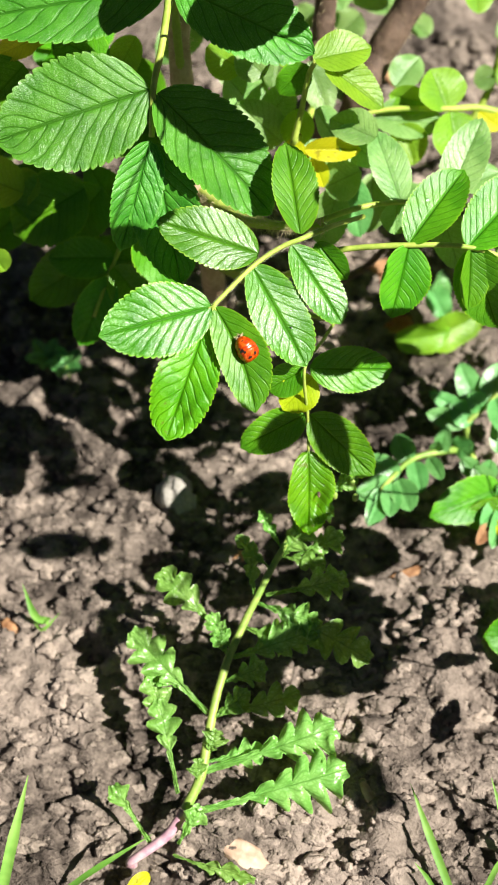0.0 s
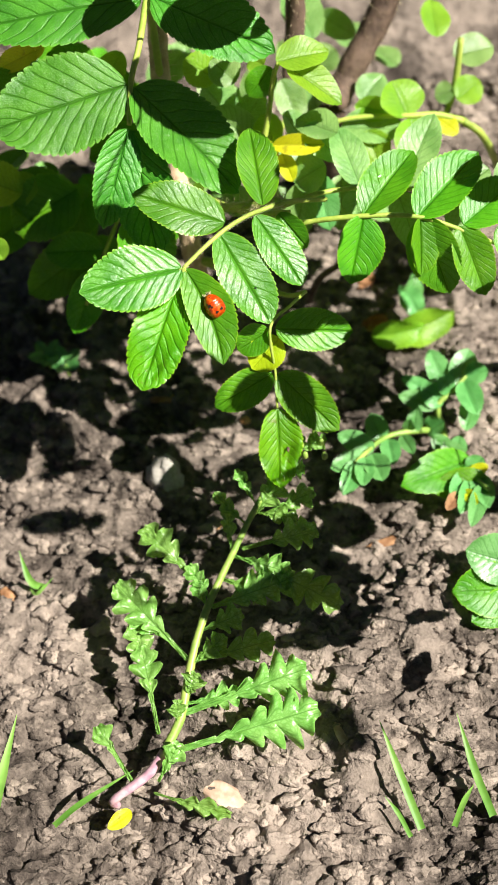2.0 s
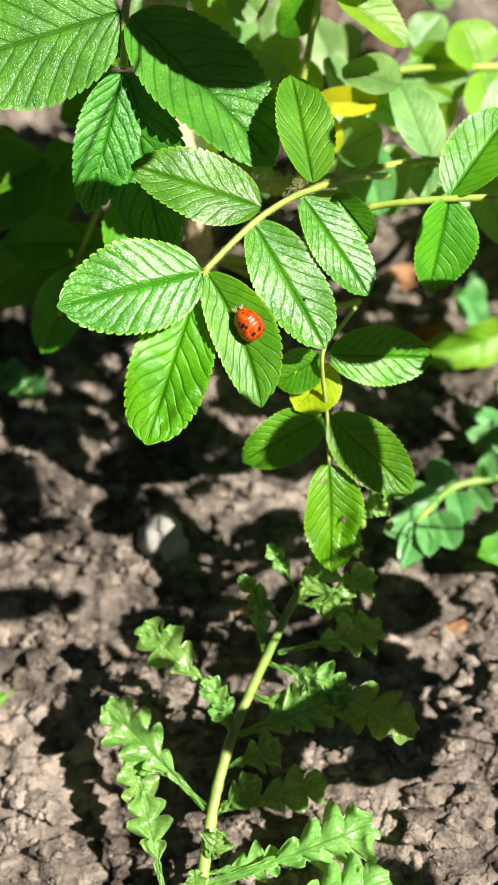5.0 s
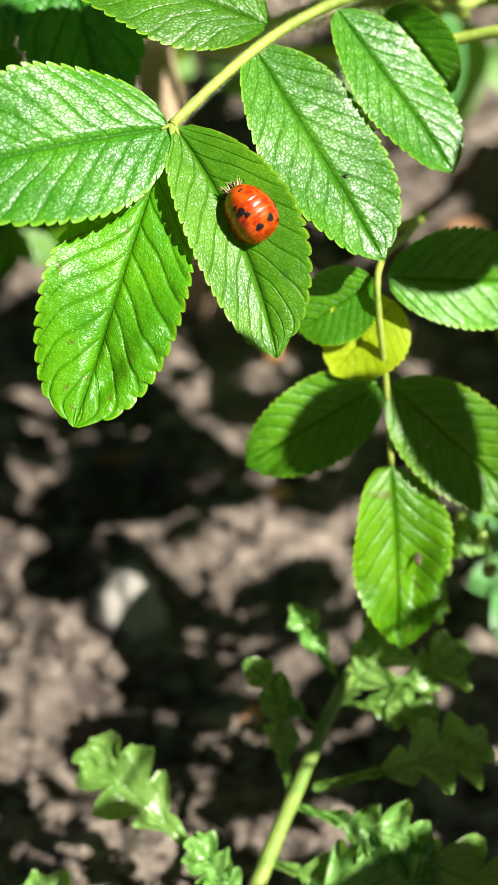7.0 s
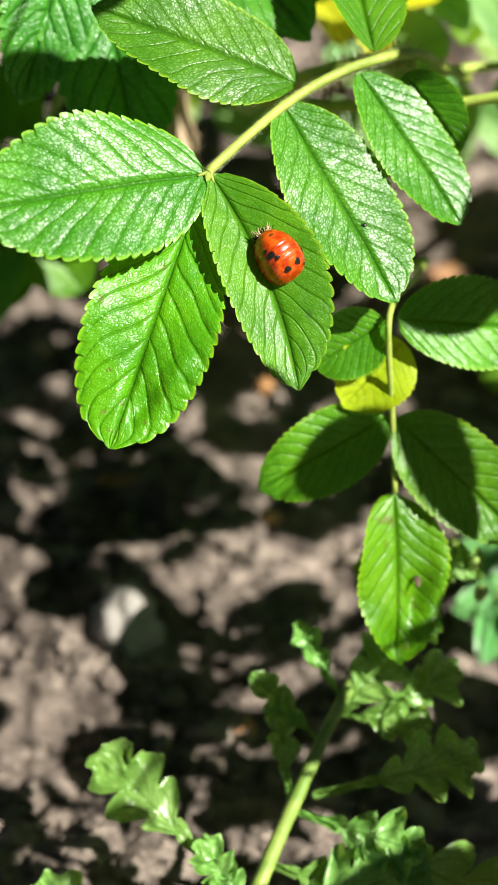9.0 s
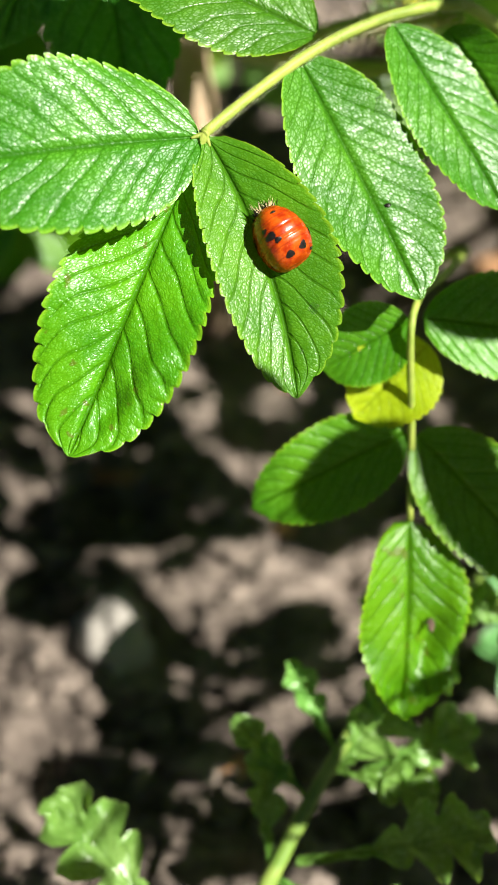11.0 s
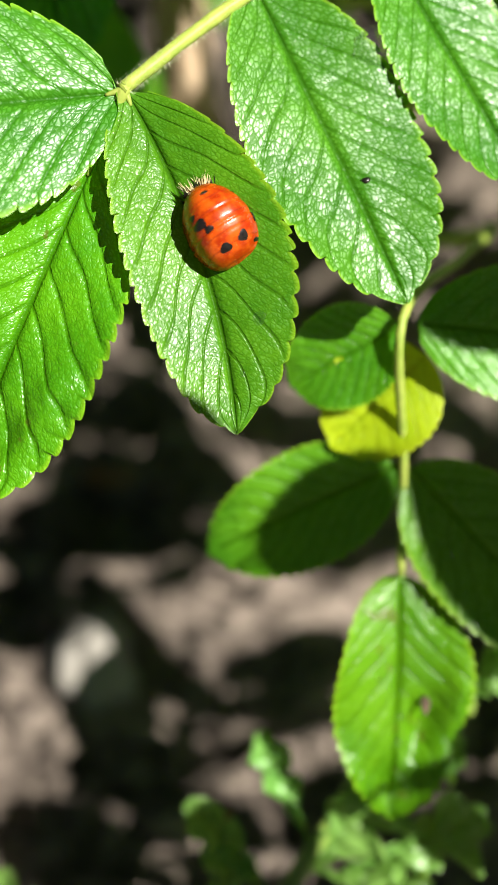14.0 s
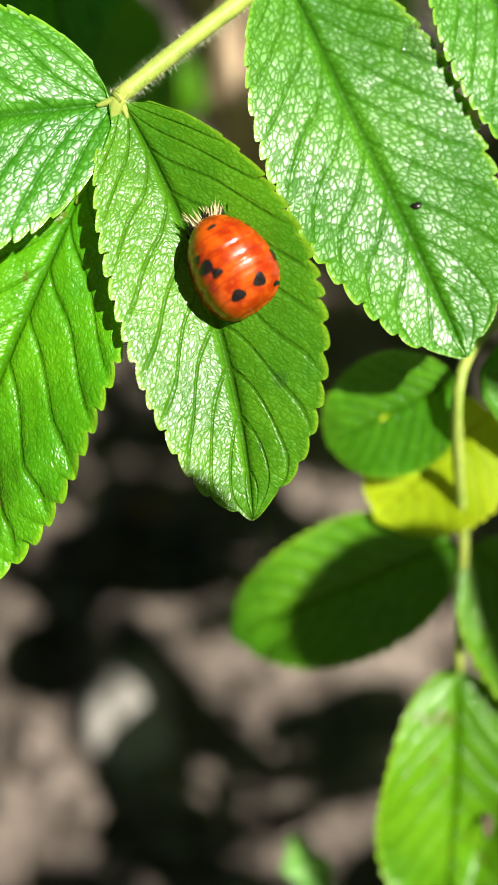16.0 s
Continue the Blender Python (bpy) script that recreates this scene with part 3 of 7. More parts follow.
leaflet(s1, (-0.0095, 0.0058, 0.1101), (-0.0190, -0.0178, 0.0968), (-0.05, -0.64, 0.76), 0.0144, WORN, rows=220, half=26, droop=0.1, fold=0.14, puff=0.85, wave=0.06, a=0.62, b=0.55, dents=((0.80, 0.30, 0.08, 0.22, 0.0011), (0.72, -0.05, 0.10, 0.12, 0.0005), (0.66, 0.62, 0.12, 0.20, -0.0007)))
leaf_c = leaflet(s1, (-0.0077, 0.0084, 0.1127), (0.0018, -0.0117, 0.0990), (0.12, -0.51, 0.85), 0.0116, LEAF, wave=0.0, rows=220, half=26, droop=0.05, fold=0.40, bow=0.055, skew=0.08, a=0.62, b=0.6)
leaf_r = leaflet(s1, (0.0008, 0.0184, 0.1153), (0.0138, -0.0009, 0.1020), (0.30, -0.50, 0.81), 0.0131, GLOSSY, rows=220, half=26, droop=0.06, fold=0.12, a=0.6, b=0.6)
leaflet(s1, (0.0025, 0.0205, 0.1165), (-0.0205, 0.0238, 0.1246), (0.29, -0.39, 0.87), 0.0133, GLOSSY, rows=220, half=26, droop=0.06, fold=0.08)
leaflet(s1, (0.0102, 0.0233, 0.1163), (0.0223, 0.0089, 0.1052), (0.31, -0.42, 0.85), 0.0105, GLOSSY, rows=220, half=26, droop=0.06, fold=0.1, a=0.6, b=0.55)
leaflet(s1, (0.0122, 0.0254, 0.1175), (0.0090, 0.0462, 0.1261), (0.24, -0.42, 0.87), 0.0110, LEAF, rows=220, half=26, droop=0.08, fold=0.35)
leaflet(s1, (0.0161, 0.0253, 0.1146), (0.0233, 0.0192, 0.1078), (-0.36, -0.67, 0.65), 0.0077, LEAF, droop=0.2, fold=0.2)
for way in (((-0.0081, 0.0081, 0.1131), (-0.0091, 0.0076, 0.1130)), ((-0.0092, 0.0062, 0.1106), (-0.0103, 0.0036, 0.1089)), ((-0.0077, 0.0082, 0.1129), (-0.0073, 0.0075, 0.1122))):
    tube("leaflet_stalk", [(-0.0077, 0.0084, 0.1133), way[0], way[1]], 0.00050, 0.00012, STALK, s1, 10)
# a small hanging leaf below it
s2 = tube('leaf_stalk', [(0.0230, 0.0245, 0.0856), (0.0186, 0.0128, 0.0928), (0.0135, 0.0014, 0.0974), (0.0145, -0.0048, 0.0860), (0.0148, -0.0114, 0.0796)], 0.00046, 0.00036, STALK, bush)
leaflet(s2, (0.0134, 0.0018, 0.0960), (0.0046, -0.0009, 0.0910), (0.10, -0.64, 0.76), 0.0084, LEAF, droop=0.1, puff=0.42)
leaflet(s2, (0.0148, 0.0021, 0.0961), (0.0353, 0.0046, 0.0916), (0.00, -0.64, 0.76), 0.0113, LEAF, rows=220, half=26, droop=0.1, fold=0.2, puff=0.42)
leaflet(s2, (0.0139, -0.0044, 0.0857), (-0.0020, -0.0102, 0.0789), (0.00, -0.64, 0.76), 0.0099, LEAF, rows=220, half=26, droop=0.08, fold=0.2, puff=0.42)
leaflet(s2, (0.0151, -0.0045, 0.0856), (0.0310, -0.0163, 0.0756), (0.00, -0.64, 0.76), 0.0116, LEAF, rows=220, half=26, droop=0.1, fold=0.2, puff=0.42)
leaflet(s2, (0.0148, -0.0111, 0.0791), (0.0154, -0.0273, 0.0653), (0.24, -0.55, 0.80), 0.0117, WORN, rows=220, half=26, droop=0.1, fold=0.3, wave=0.08, puff=0.42, dents=((0.62, 0.42, 0.13, 0.24, 0.0016), (0.50, 0.85, 0.16, 0.20, -0.0010), (0.88, -0.3, 0.12, 0.5, 0.0012)))
leaflet(s2, (0.0158, 0.0020, 0.0925), (0.0084, -0.0042, 0.0874), (0.25, -0.38, 0.89), 0.0098, LIME, rows=56, half=7, teeth=12, label='yellowing leaflet', puff=0.42)
# the large leaf over it
s3 = tube('leaf_stalk', [(-0.0178, 0.0841, 0.1435), (-0.0187, 0.0754, 0.1410), (-0.0201, 0.0646, 0.1373), (-0.0219, 0.0559, 0.1337), (-0.0224, 0.0456, 0.1280)], 0.001, 0.0007, STALK, bush)
leaflet(s3, (-0.0229, 0.0552, 0.1333), (-0.0579, 0.0415, 0.1314), (0.02, -0.55, 0.83), 0.0256, DEEP, rows=220, half=26, puff=0.75, droop=0.14, fold=0.1)
leaflet(s3, (-0.0210, 0.0549, 0.1325), (0.0064, 0.0338, 0.1158), (0.29, -0.38, 0.88), 0.0211, DEEP, rows=220, half=26, puff=0.75, droop=0.15, fold=0.25)
leaflet(s3, (-0.0228, 0.0452, 0.1272), (-0.0300, 0.0258, 0.1103), (0.32, -0.64, 0.69), 0.0119, DEEP, rows=220, half=26, puff=0.75, droop=0.15, fold=0.2)
leaflet(s3, (-0.0222, 0.0458, 0.1259), (-0.0164, 0.0210, 0.1042), (-0.10, -0.68, 0.73), 0.0171, DEEP, rows=220, half=26, puff=0.75, droop=0.12, fold=0.2)
leaflet(s3, (-0.0189, 0.0750, 0.1454), (-0.0658, 0.0677, 0.1436), (-0.10, -0.48, 0.87), 0.0194, DEEP, rows=220, half=26, puff=0.75, droop=0.1, fold=0.15)
leaflet(s3, (-0.0167, 0.0773, 0.1443), (0.0160, 0.0668, 0.1340), (0.10, -0.48, 0.87), 0.0198, DEEP, rows=220, half=26, puff=0.75, droop=0.12, fold=0.2)
leaflet(s3, (-0.0183, 0.0807, 0.1462), (-0.0345, 0.0903, 0.1583), (0.10, -0.48, 0.87), 0.0169, LEAF, droop=0.1)
leaflet(s3, (-0.0170, 0.0807, 0.1462), (-0.0025, 0.0909, 0.1564), (0.10, -0.48, 0.87), 0.0169, LEAF, droop=0.1)
# the leaf that reaches to the side
s4 = tube('leaf_stalk', [(0.0185, 0.0290, 0.1041), (0.0230, 0.0283, 0.1082), (0.0394, 0.0273, 0.1111), (0.0534, 0.0273, 0.1100), (0.0662, 0.0248, 0.1063), (0.0761, 0.0224, 0.1027)], 0.0008, 0.0005, STALK, bush)
leaflet(s4, (0.0384, 0.0278, 0.1108), (0.0349, 0.0149, 0.0986), (0.28, -0.62, 0.73), 0.0125, LEAF, rows=220, half=26, fold=0.5, droop=0.12)
leaflet(s4, (0.0383, 0.0277, 0.1113), (0.0520, 0.0454, 0.1176), (-0.29, -0.46, 0.84), 0.0124, LEAF, rows=220, half=26, fold=0.4, droop=0.1)
leaflet(s4, (0.0532, 0.0271, 0.1099), (0.0538, 0.0172, 0.0987), (0.43, -0.64, 0.63), 0.0090, LEAF, rows=220, half=26, fold=0.5, droop=0.1)
leaflet(s4, (0.0537, 0.0281, 0.1093), (0.0610, 0.0146, 0.0938), (-0.27, -0.72, 0.64), 0.0135, LEAF, rows=220, half=26, fold=0.3, droop=0.15)
leaflet(s4, (0.0524, 0.0274, 0.1100), (0.0691, 0.0445, 0.1171), (-0.20, -0.43, 0.88), 0.0139, LEAF, rows=220, half=26, fold=0.35, droop=0.08)
leaflet(s4, (0.0635, 0.0258, 0.1080), (0.0708, 0.0136, 0.0944), (0.10, -0.64, 0.76), 0.0108, LEAF, fold=0.4, droop=0.1)
leaflet(s4, (0.0645, 0.0261, 0.1081), (0.0791, 0.0388, 0.1117), (-0.10, -0.48, 0.87), 0.0125, LEAF, fold=0.3)
leaflet(s4, (0.0732, 0.0260, 0.1070), (0.0854, 0.0200, 0.0991), (-0.10, -0.48, 0.87), 0.0117, LEAF, fold=0.3)
# a leaf behind, paler by the glare put into its colour
s5 = tube('leaf_stalk', [(0.0168, 0.0416, 0.1019), (0.0262, 0.0458, 0.1019), (0.0341, 0.0485, 0.1011), (0.0436, 0.0495, 0.1005), (0.0578, 0.0494, 0.0993), (0.0738, 0.0517, 0.0983)], 0.0008, 0.0005, STALK, bush)
leaflet(s5, (0.0389, 0.0496, 0.1005), (0.0326, 0.0674, 0.1080), (0.20, -0.56, 0.81), 0.0102, FAR_GLARE_LEAF, rows=72, half=9)
leaflet(s5, (0.0383, 0.0500, 0.0996), (0.0379, 0.0441, 0.0941), (0.19, -0.70, 0.69), 0.0093, FAR_GLARE_LEAF, rows=72, half=9)
leaflet(s5, (0.0507, 0.0499, 0.0995), (0.0605, 0.0708, 0.1088), (-0.10, -0.48, 0.87), 0.0114, FAR_GLARE_LEAF, rows=72, half=9)
leaflet(s5, (0.0492, 0.0500, 0.0985), (0.0552, 0.0385, 0.0865), (0.00, -0.71, 0.70), 0.0096, FAR_GLARE_LEAF, rows=72, half=9)
leaflet(s5, (0.0675, 0.0515, 0.0982), (0.0755, 0.0560, 0.1006), (0.00, -0.48, 0.88), 0.0093, FAR_GLARE_LEAF, rows=72, half=9)
leaflet(s5, (0.0643, 0.0507, 0.0977), (0.0707, 0.0390, 0.0867), (0.00, -0.71, 0.70), 0.0093, FAR_GLARE_LEAF, rows=72, half=9)
leaflet(s5, (0.0769, 0.0516, 0.0982), (0.0898, 0.0585, 0.1020), (0.00, -0.48, 0.88), 0.0108, FAR_GLARE_LEAF, rows=72, half=9)
# young leaves in the middle of the bush
s6 = tube('leaf_stalk', [(0.0118, 0.0677, 0.1025), (0.0137, 0.0710, 0.1112), (0.0151, 0.0725, 0.1211), (0.0166, 0.0725, 0.1257)], 0.0009, 0.0006, STALK, bush)
leaflet(s6, (0.0160, 0.0729, 0.1259), (0.0306, 0.0773, 0.1261), (0.11, -0.24, 0.97), 0.0108, YOUNG, rows=96, half=12)
leaflet(s6, (0.0187, 0.0729, 0.1248), (0.0341, 0.0669, 0.1158), (0.35, -0.31, 0.88), 0.0100, YOUNG, rows=96, half=12, fold=0.4)
leaflet(s6, (0.0147, 0.0750, 0.1225), (0.0079, 0.0727, 0.1144), (0.41, -0.57, 0.71), 0.0085, LEAF, rows=56, half=7, teeth=12)
leaflet(s6, (0.0126, 0.0756, 0.1228), (0.0085, 0.0796, 0.1227), (-0.29, -0.44, 0.85), 0.0070, YOUNG, rows=56, half=7, teeth=12)
leaflet(s6, (0.0328, 0.0645, 0.1076), (0.0211, 0.0721, 0.1072), (0.30, -0.40, 0.86), 0.0104, FAR_GLARE_LEAF, rows=72, half=9)
leaflet(s6, (0.0232, 0.0681, 0.1073), (0.0342, 0.0640, 0.0982), (0.40, -0.66, 0.63), 0.0093, FAR_GLARE_LEAF, rows=72, half=9)
leaflet(s6, (0.0293, 0.0613, 0.0990), (0.0202, 0.0615, 0.0923), (0.30, -0.40, 0.86), 0.0118, FAR_GLARE_LEAF, rows=72, half=9)
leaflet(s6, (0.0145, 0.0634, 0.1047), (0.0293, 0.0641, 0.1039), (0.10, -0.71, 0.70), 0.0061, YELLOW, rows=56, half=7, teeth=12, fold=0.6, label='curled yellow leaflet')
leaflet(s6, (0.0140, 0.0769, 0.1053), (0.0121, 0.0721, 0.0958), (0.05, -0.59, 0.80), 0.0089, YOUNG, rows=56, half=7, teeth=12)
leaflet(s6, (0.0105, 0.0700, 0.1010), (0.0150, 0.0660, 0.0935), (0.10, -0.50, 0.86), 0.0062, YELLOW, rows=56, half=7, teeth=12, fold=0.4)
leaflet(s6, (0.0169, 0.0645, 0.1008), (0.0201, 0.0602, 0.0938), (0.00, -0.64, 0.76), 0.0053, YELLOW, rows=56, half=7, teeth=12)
leaflet(s6, (0.0091, 0.0734, 0.0965), (-0.0029, 0.0767, 0.1075), (-0.28, -0.53, 0.80), 0.0119, FAR_GLARE_LEAF, rows=56, half=7, teeth=12)
leaflet(s6, (-0.0058, 0.0831, 0.1110), (0.0023, 0.0813, 0.1008), (-0.14, -0.24, 0.96), 0.0134, FAR_GLARE_LEAF, rows=56, half=7, teeth=12)
leaflet(s6, (0.0044, 0.0786, 0.1153), (-0.0028, 0.0827, 0.1199), (0.18, -0.56, 0.80), 0.0100, FAR_GLARE_LEAF, rows=56, half=7, teeth=12)
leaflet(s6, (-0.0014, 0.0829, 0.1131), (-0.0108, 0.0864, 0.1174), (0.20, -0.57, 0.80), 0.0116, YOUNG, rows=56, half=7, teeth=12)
leaflet(s6, (0.0045, 0.0765, 0.1005), (0.0119, 0.0842, 0.1070), (0.09, -0.58, 0.81), 0.0089, FAR_GLARE_LEAF, rows=56, half=7, teeth=12)
leaflet(s6, (-0.0145, 0.0669, 0.0861), (-0.0113, 0.0748, 0.0950), (-0.33, -0.26, 0.91), 0.0137, FAR_GLARE_LEAF, rows=56, half=7, teeth=12)
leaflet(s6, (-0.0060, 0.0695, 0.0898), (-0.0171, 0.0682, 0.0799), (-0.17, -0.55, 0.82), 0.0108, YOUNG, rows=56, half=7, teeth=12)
leaflet(s6, (0.0177, 0.0769, 0.1053), (0.0241, 0.0734, 0.0965), (0.45, -0.33, 0.83), 0.0089, FAR_GLARE_LEAF, rows=56, half=7, teeth=12)
leaflet(s6, (0.0239, 0.0615, 0.0923), (0.0200, 0.0521, 0.0780), (-0.15, -0.42, 0.89), 0.0106, FAR_GLARE_LEAF, rows=56, half=7, teeth=12)
leaflet(s6, (0.0271, 0.0655, 0.0922), (0.0309, 0.0561, 0.0778), (0.05, -0.55, 0.83), 0.0091, SEEDLING, rows=56, half=7, teeth=12)
leaflet(s6, (0.0329, 0.0654, 0.0944), (0.0389, 0.0733, 0.0987), (-0.20, -0.23, 0.95), 0.0075, YOUNG, rows=56, half=7, teeth=12)
# shaded leaves low on the bush
s7 = tube('leaf_stalk', [(-0.0276, 0.0615, 0.0922), (-0.0345, 0.0484, 0.0827), (-0.0378, 0.0430, 0.0775), (-0.0418, 0.0349, 0.0707)], 0.0007, 0.0005, STALK, bush)
leaflet(s7, (-0.0360, 0.0464, 0.0817), (-0.0540, 0.0470, 0.0809), (0.00, -0.57, 0.82), 0.0111, LEAF, rows=64, half=8, teeth=13)
leaflet(s7, (-0.0369, 0.0424, 0.0783), (-0.0462, 0.0301, 0.0636), (0.00, -0.64, 0.76), 0.0110, LEAF, rows=64, half=8, teeth=13)
leaflet(s7, (-0.0360, 0.0444, 0.0806), (-0.0260, 0.0360, 0.0691), (0.00, -0.64, 0.76), 0.0121, LEAF, rows=64, half=8, teeth=13)
leaflet(s7, (-0.0390, 0.0521, 0.0780), (-0.0605, 0.0424, 0.0680), (0.00, -0.64, 0.76), 0.0154, LEAF, rows=64, half=8, teeth=13)
leaflet(s7, (-0.0433, 0.0615, 0.0922), (-0.0631, 0.0523, 0.0849), (0.00, -0.57, 0.82), 0.0195, LEAF, rows=64, half=8, teeth=13)
leaflet(s7, (-0.0469, 0.0576, 0.0855), (-0.0646, 0.0668, 0.0929), (0.00, -0.48, 0.88), 0.0166, LEAF, rows=64, half=8, teeth=13)
leaflet(s7, (-0.0274, 0.0459, 0.0951), (-0.0163, 0.0381, 0.0816), (0.00, -0.64, 0.76), 0.0161, LEAF, rows=64, half=8, teeth=13)
leaflet(s7, (-0.0390, 0.0628, 0.0907), (-0.0505, 0.0548, 0.0794), (0.00, -0.64, 0.76), 0.0152, LEAF, rows=64, half=8, teeth=13)
leaflet(s7, (-0.0593, 0.0589, 0.0931), (-0.0737, 0.0627, 0.0975), (0.00, -0.48, 0.88), 0.0133, YOUNG, rows=56, half=7, teeth=12)
leaflet(s7, (-0.0563, 0.0641, 0.0959), (-0.0631, 0.0589, 0.0885), (0.00, -0.48, 0.88), 0.0090, YOUNG, rows=56, half=7, teeth=12)
leaflet(s7, (-0.0562, 0.0765, 0.1210), (-0.0679, 0.0669, 0.1135), (0.00, -0.57, 0.82), 0.0155, LEAF, rows=64, half=8, teeth=13)
leaflet(s7, (-0.0516, 0.0811, 0.1259), (-0.0632, 0.0783, 0.1221), (0.10, -0.56, 0.82), 0.0070, YELLOW, rows=56, half=7, teeth=12)
leaflet(s7, (-0.0495, 0.0835, 0.1272), (-0.0541, 0.0802, 0.1231), (0.10, -0.56, 0.82), 0.0042, YELLOW, rows=56, half=7, teeth=12)
leaflet(s7, (-0.0358, 0.0811, 0.1167), (-0.0502, 0.0874, 0.1202), (0.00, -0.57, 0.82), 0.0129, LEAF, rows=64, half=8, teeth=13)
leaflet(s7, (-0.0351, 0.0882, 0.1138), (-0.0267, 0.0796, 0.1045), (0.00, -0.57, 0.82), 0.0118, LEAF, rows=64, half=8, teeth=13)
leaflet(s7, (-0.0287, 0.0874, 0.1202), (-0.0349, 0.0803, 0.1117), (0.00, -0.57, 0.82), 0.0087, YOUNG, rows=56, half=7, teeth=12)
leaflet(s7, (-0.0656, 0.0383, 0.0955), (-0.0624, 0.0358, 0.0895), (0.00, -0.64, 0.76), 0.0072, YOUNG, rows=56, half=7, teeth=12)
# leaves low on the far side of the bush
s8 = tube('leaf_stalk', [(0.0727, 0.0916, 0.0883), (0.0644, 0.0918, 0.0907), (0.0562, 0.0901, 0.0920), (0.0406, 0.0901, 0.0920), (0.0313, 0.0887, 0.0912)], 0.0011, 0.0006, STALK, bush)
leaflet(s8, (0.0555, 0.0898, 0.0918), (0.0505, 0.0984, 0.0988), (0.16, -0.22, 0.96), 0.0153, YOUNG, rows=56, half=7, smooth_edge=True, puff=0.5)
leaflet(s8, (0.0562, 0.0894, 0.0916), (0.0589, 0.0775, 0.0828), (0.27, -0.59, 0.76), 0.0144, YOUNG, rows=56, half=7, smooth_edge=True, puff=0.5)
leaflet(s8, (0.0500, 0.0914, 0.0927), (0.0393, 0.0950, 0.0924), (-0.07, -0.77, 0.64), 0.0078, YOUNG, rows=56, half=7, smooth_edge=True, puff=0.5)
leaflet(s8, (0.0432, 0.0881, 0.0886), (0.0467, 0.0791, 0.0814), (-0.03, -0.74, 0.68), 0.0110, YOUNG, rows=56, half=7, smooth_edge=True, puff=0.5)
leaflet(s8, (0.0419, 0.1030, 0.0877), (0.0491, 0.1108, 0.0919), (-0.12, -0.40, 0.91), 0.0097, FAR_GLARE_LEAF, rows=56, half=7, teeth=12)
leaflet(s8, (0.0644, 0.0908, 0.0901), (0.0712, 0.0881, 0.0864), (0.00, -0.48, 0.88), 0.0063, YELLOW, rows=56, half=7, teeth=12)
leaflet(s8, (0.0586, 0.0682, 0.0845), (0.0694, 0.0723, 0.0868), (-0.32, -0.35, 0.88), 0.0093, FAR_GLARE_LEAF, rows=56, half=7, teeth=12)
s9 = tube('leaf_stalk', [(0.0608, 0.1002, 0.0679), (0.0684, 0.1061, 0.0757), (0.0721, 0.1118, 0.0857), (0.0732, 0.1167, 0.0998)], 0.0013, 0.001, STALK, bush)
leaflet(s9, (0.0717, 0.1088, 0.0863), (0.0656, 0.1089, 0.0841), (0.01, -0.53, 0.85), 0.0072, FAR_GLARE_LEAF, rows=56, half=7, teeth=12)
leaflet(s9, (0.0725, 0.1060, 0.0848), (0.0803, 0.1132, 0.0865), (0.32, -0.43, 0.84), 0.0098, YOUNG, rows=56, half=7, teeth=12)
leaflet(s9, (0.0717, 0.1188, 0.0918), (0.0852, 0.1233, 0.0920), (-0.01, -0.46, 0.89), 0.0114, FAR_GLARE_LEAF, rows=56, half=7, teeth=12)
leaflet(s9, (0.0668, 0.1245, 0.0950), (0.0656, 0.1376, 0.0999), (0.23, -0.59, 0.77), 0.0098, YOUNG, rows=56, half=7, teeth=12)
leaflet(s9, (0.0563, 0.1401, 0.0727), (0.0497, 0.1486, 0.0740), (0.37, -0.58, 0.73), 0.0088, FAR_GLARE_LEAF, rows=56, half=7, teeth=12)
leaflet(s9, (0.0352, 0.1462, 0.0761), (0.0284, 0.1424, 0.0706), (0.30, -0.27, 0.91), 0.0106, FAR_GLARE_LEAF, rows=56, half=7, teeth=12)
leaflet(s9, (0.0282, 0.1478, 0.0769), (0.0213, 0.1455, 0.0723), (-0.22, -0.31, 0.93), 0.0106, FAR_GLARE_LEAF, rows=56, half=7, teeth=12)
leaflet(s9, (0.0440, 0.1462, 0.0761), (0.0373, 0.1564, 0.0782), (0.03, -0.42, 0.91), 0.0106, FAR_GLARE_LEAF, rows=56, half=7, teeth=12)
leaflet(s9, (0.0211, 0.1477, 0.0769), (0.0160, 0.1455, 0.0723), (-0.19, -0.60, 0.78), 0.0088, FAR_GLARE_LEAF, rows=56, half=7, teeth=12)
# foliage deep in the bush
s10 = tube('leaf_stalk', [(-0.0171, 0.0887, 0.0912), (-0.0300, 0.0971, 0.0913), (-0.0461, 0.1028, 0.0921), (-0.0639, 0.1057, 0.0915)], 0.0009, 0.0005, STALK, bush)
s11 = tube('leaf_stalk', [(-0.0139, 0.0696, 0.0830), (-0.0031, 0.0819, 0.0852), (0.0048, 0.0916, 0.0883), (0.0128, 0.1042, 0.0929)], 0.0009, 0.0005, STALK, bush)
leaflet(s10, (-0.0636, 0.0898, 0.0838), (-0.0755, 0.0758, 0.0798), (-0.50, -0.37, 0.78), 0.0114, LEAF, rows=40, half=6, teeth=11)
leaflet(s10, (-0.0634, 0.1167, 0.0929), (-0.0461, 0.1185, 0.0919), (-0.05, -0.12, 0.99), 0.0109, LEAF, rows=40, half=6, teeth=11)
leaflet(s10, (-0.0422, 0.0665, 0.0698), (-0.0613, 0.0669, 0.0737), (0.52, -0.25, 0.82), 0.0123, LEAF, rows=40, half=6, teeth=11)
leaflet(s10, (-0.0606, 0.1296, 0.1032), (-0.0500, 0.1467, 0.1051), (0.10, -0.70, 0.71), 0.0109, LEAF, rows=40, half=6, teeth=11)
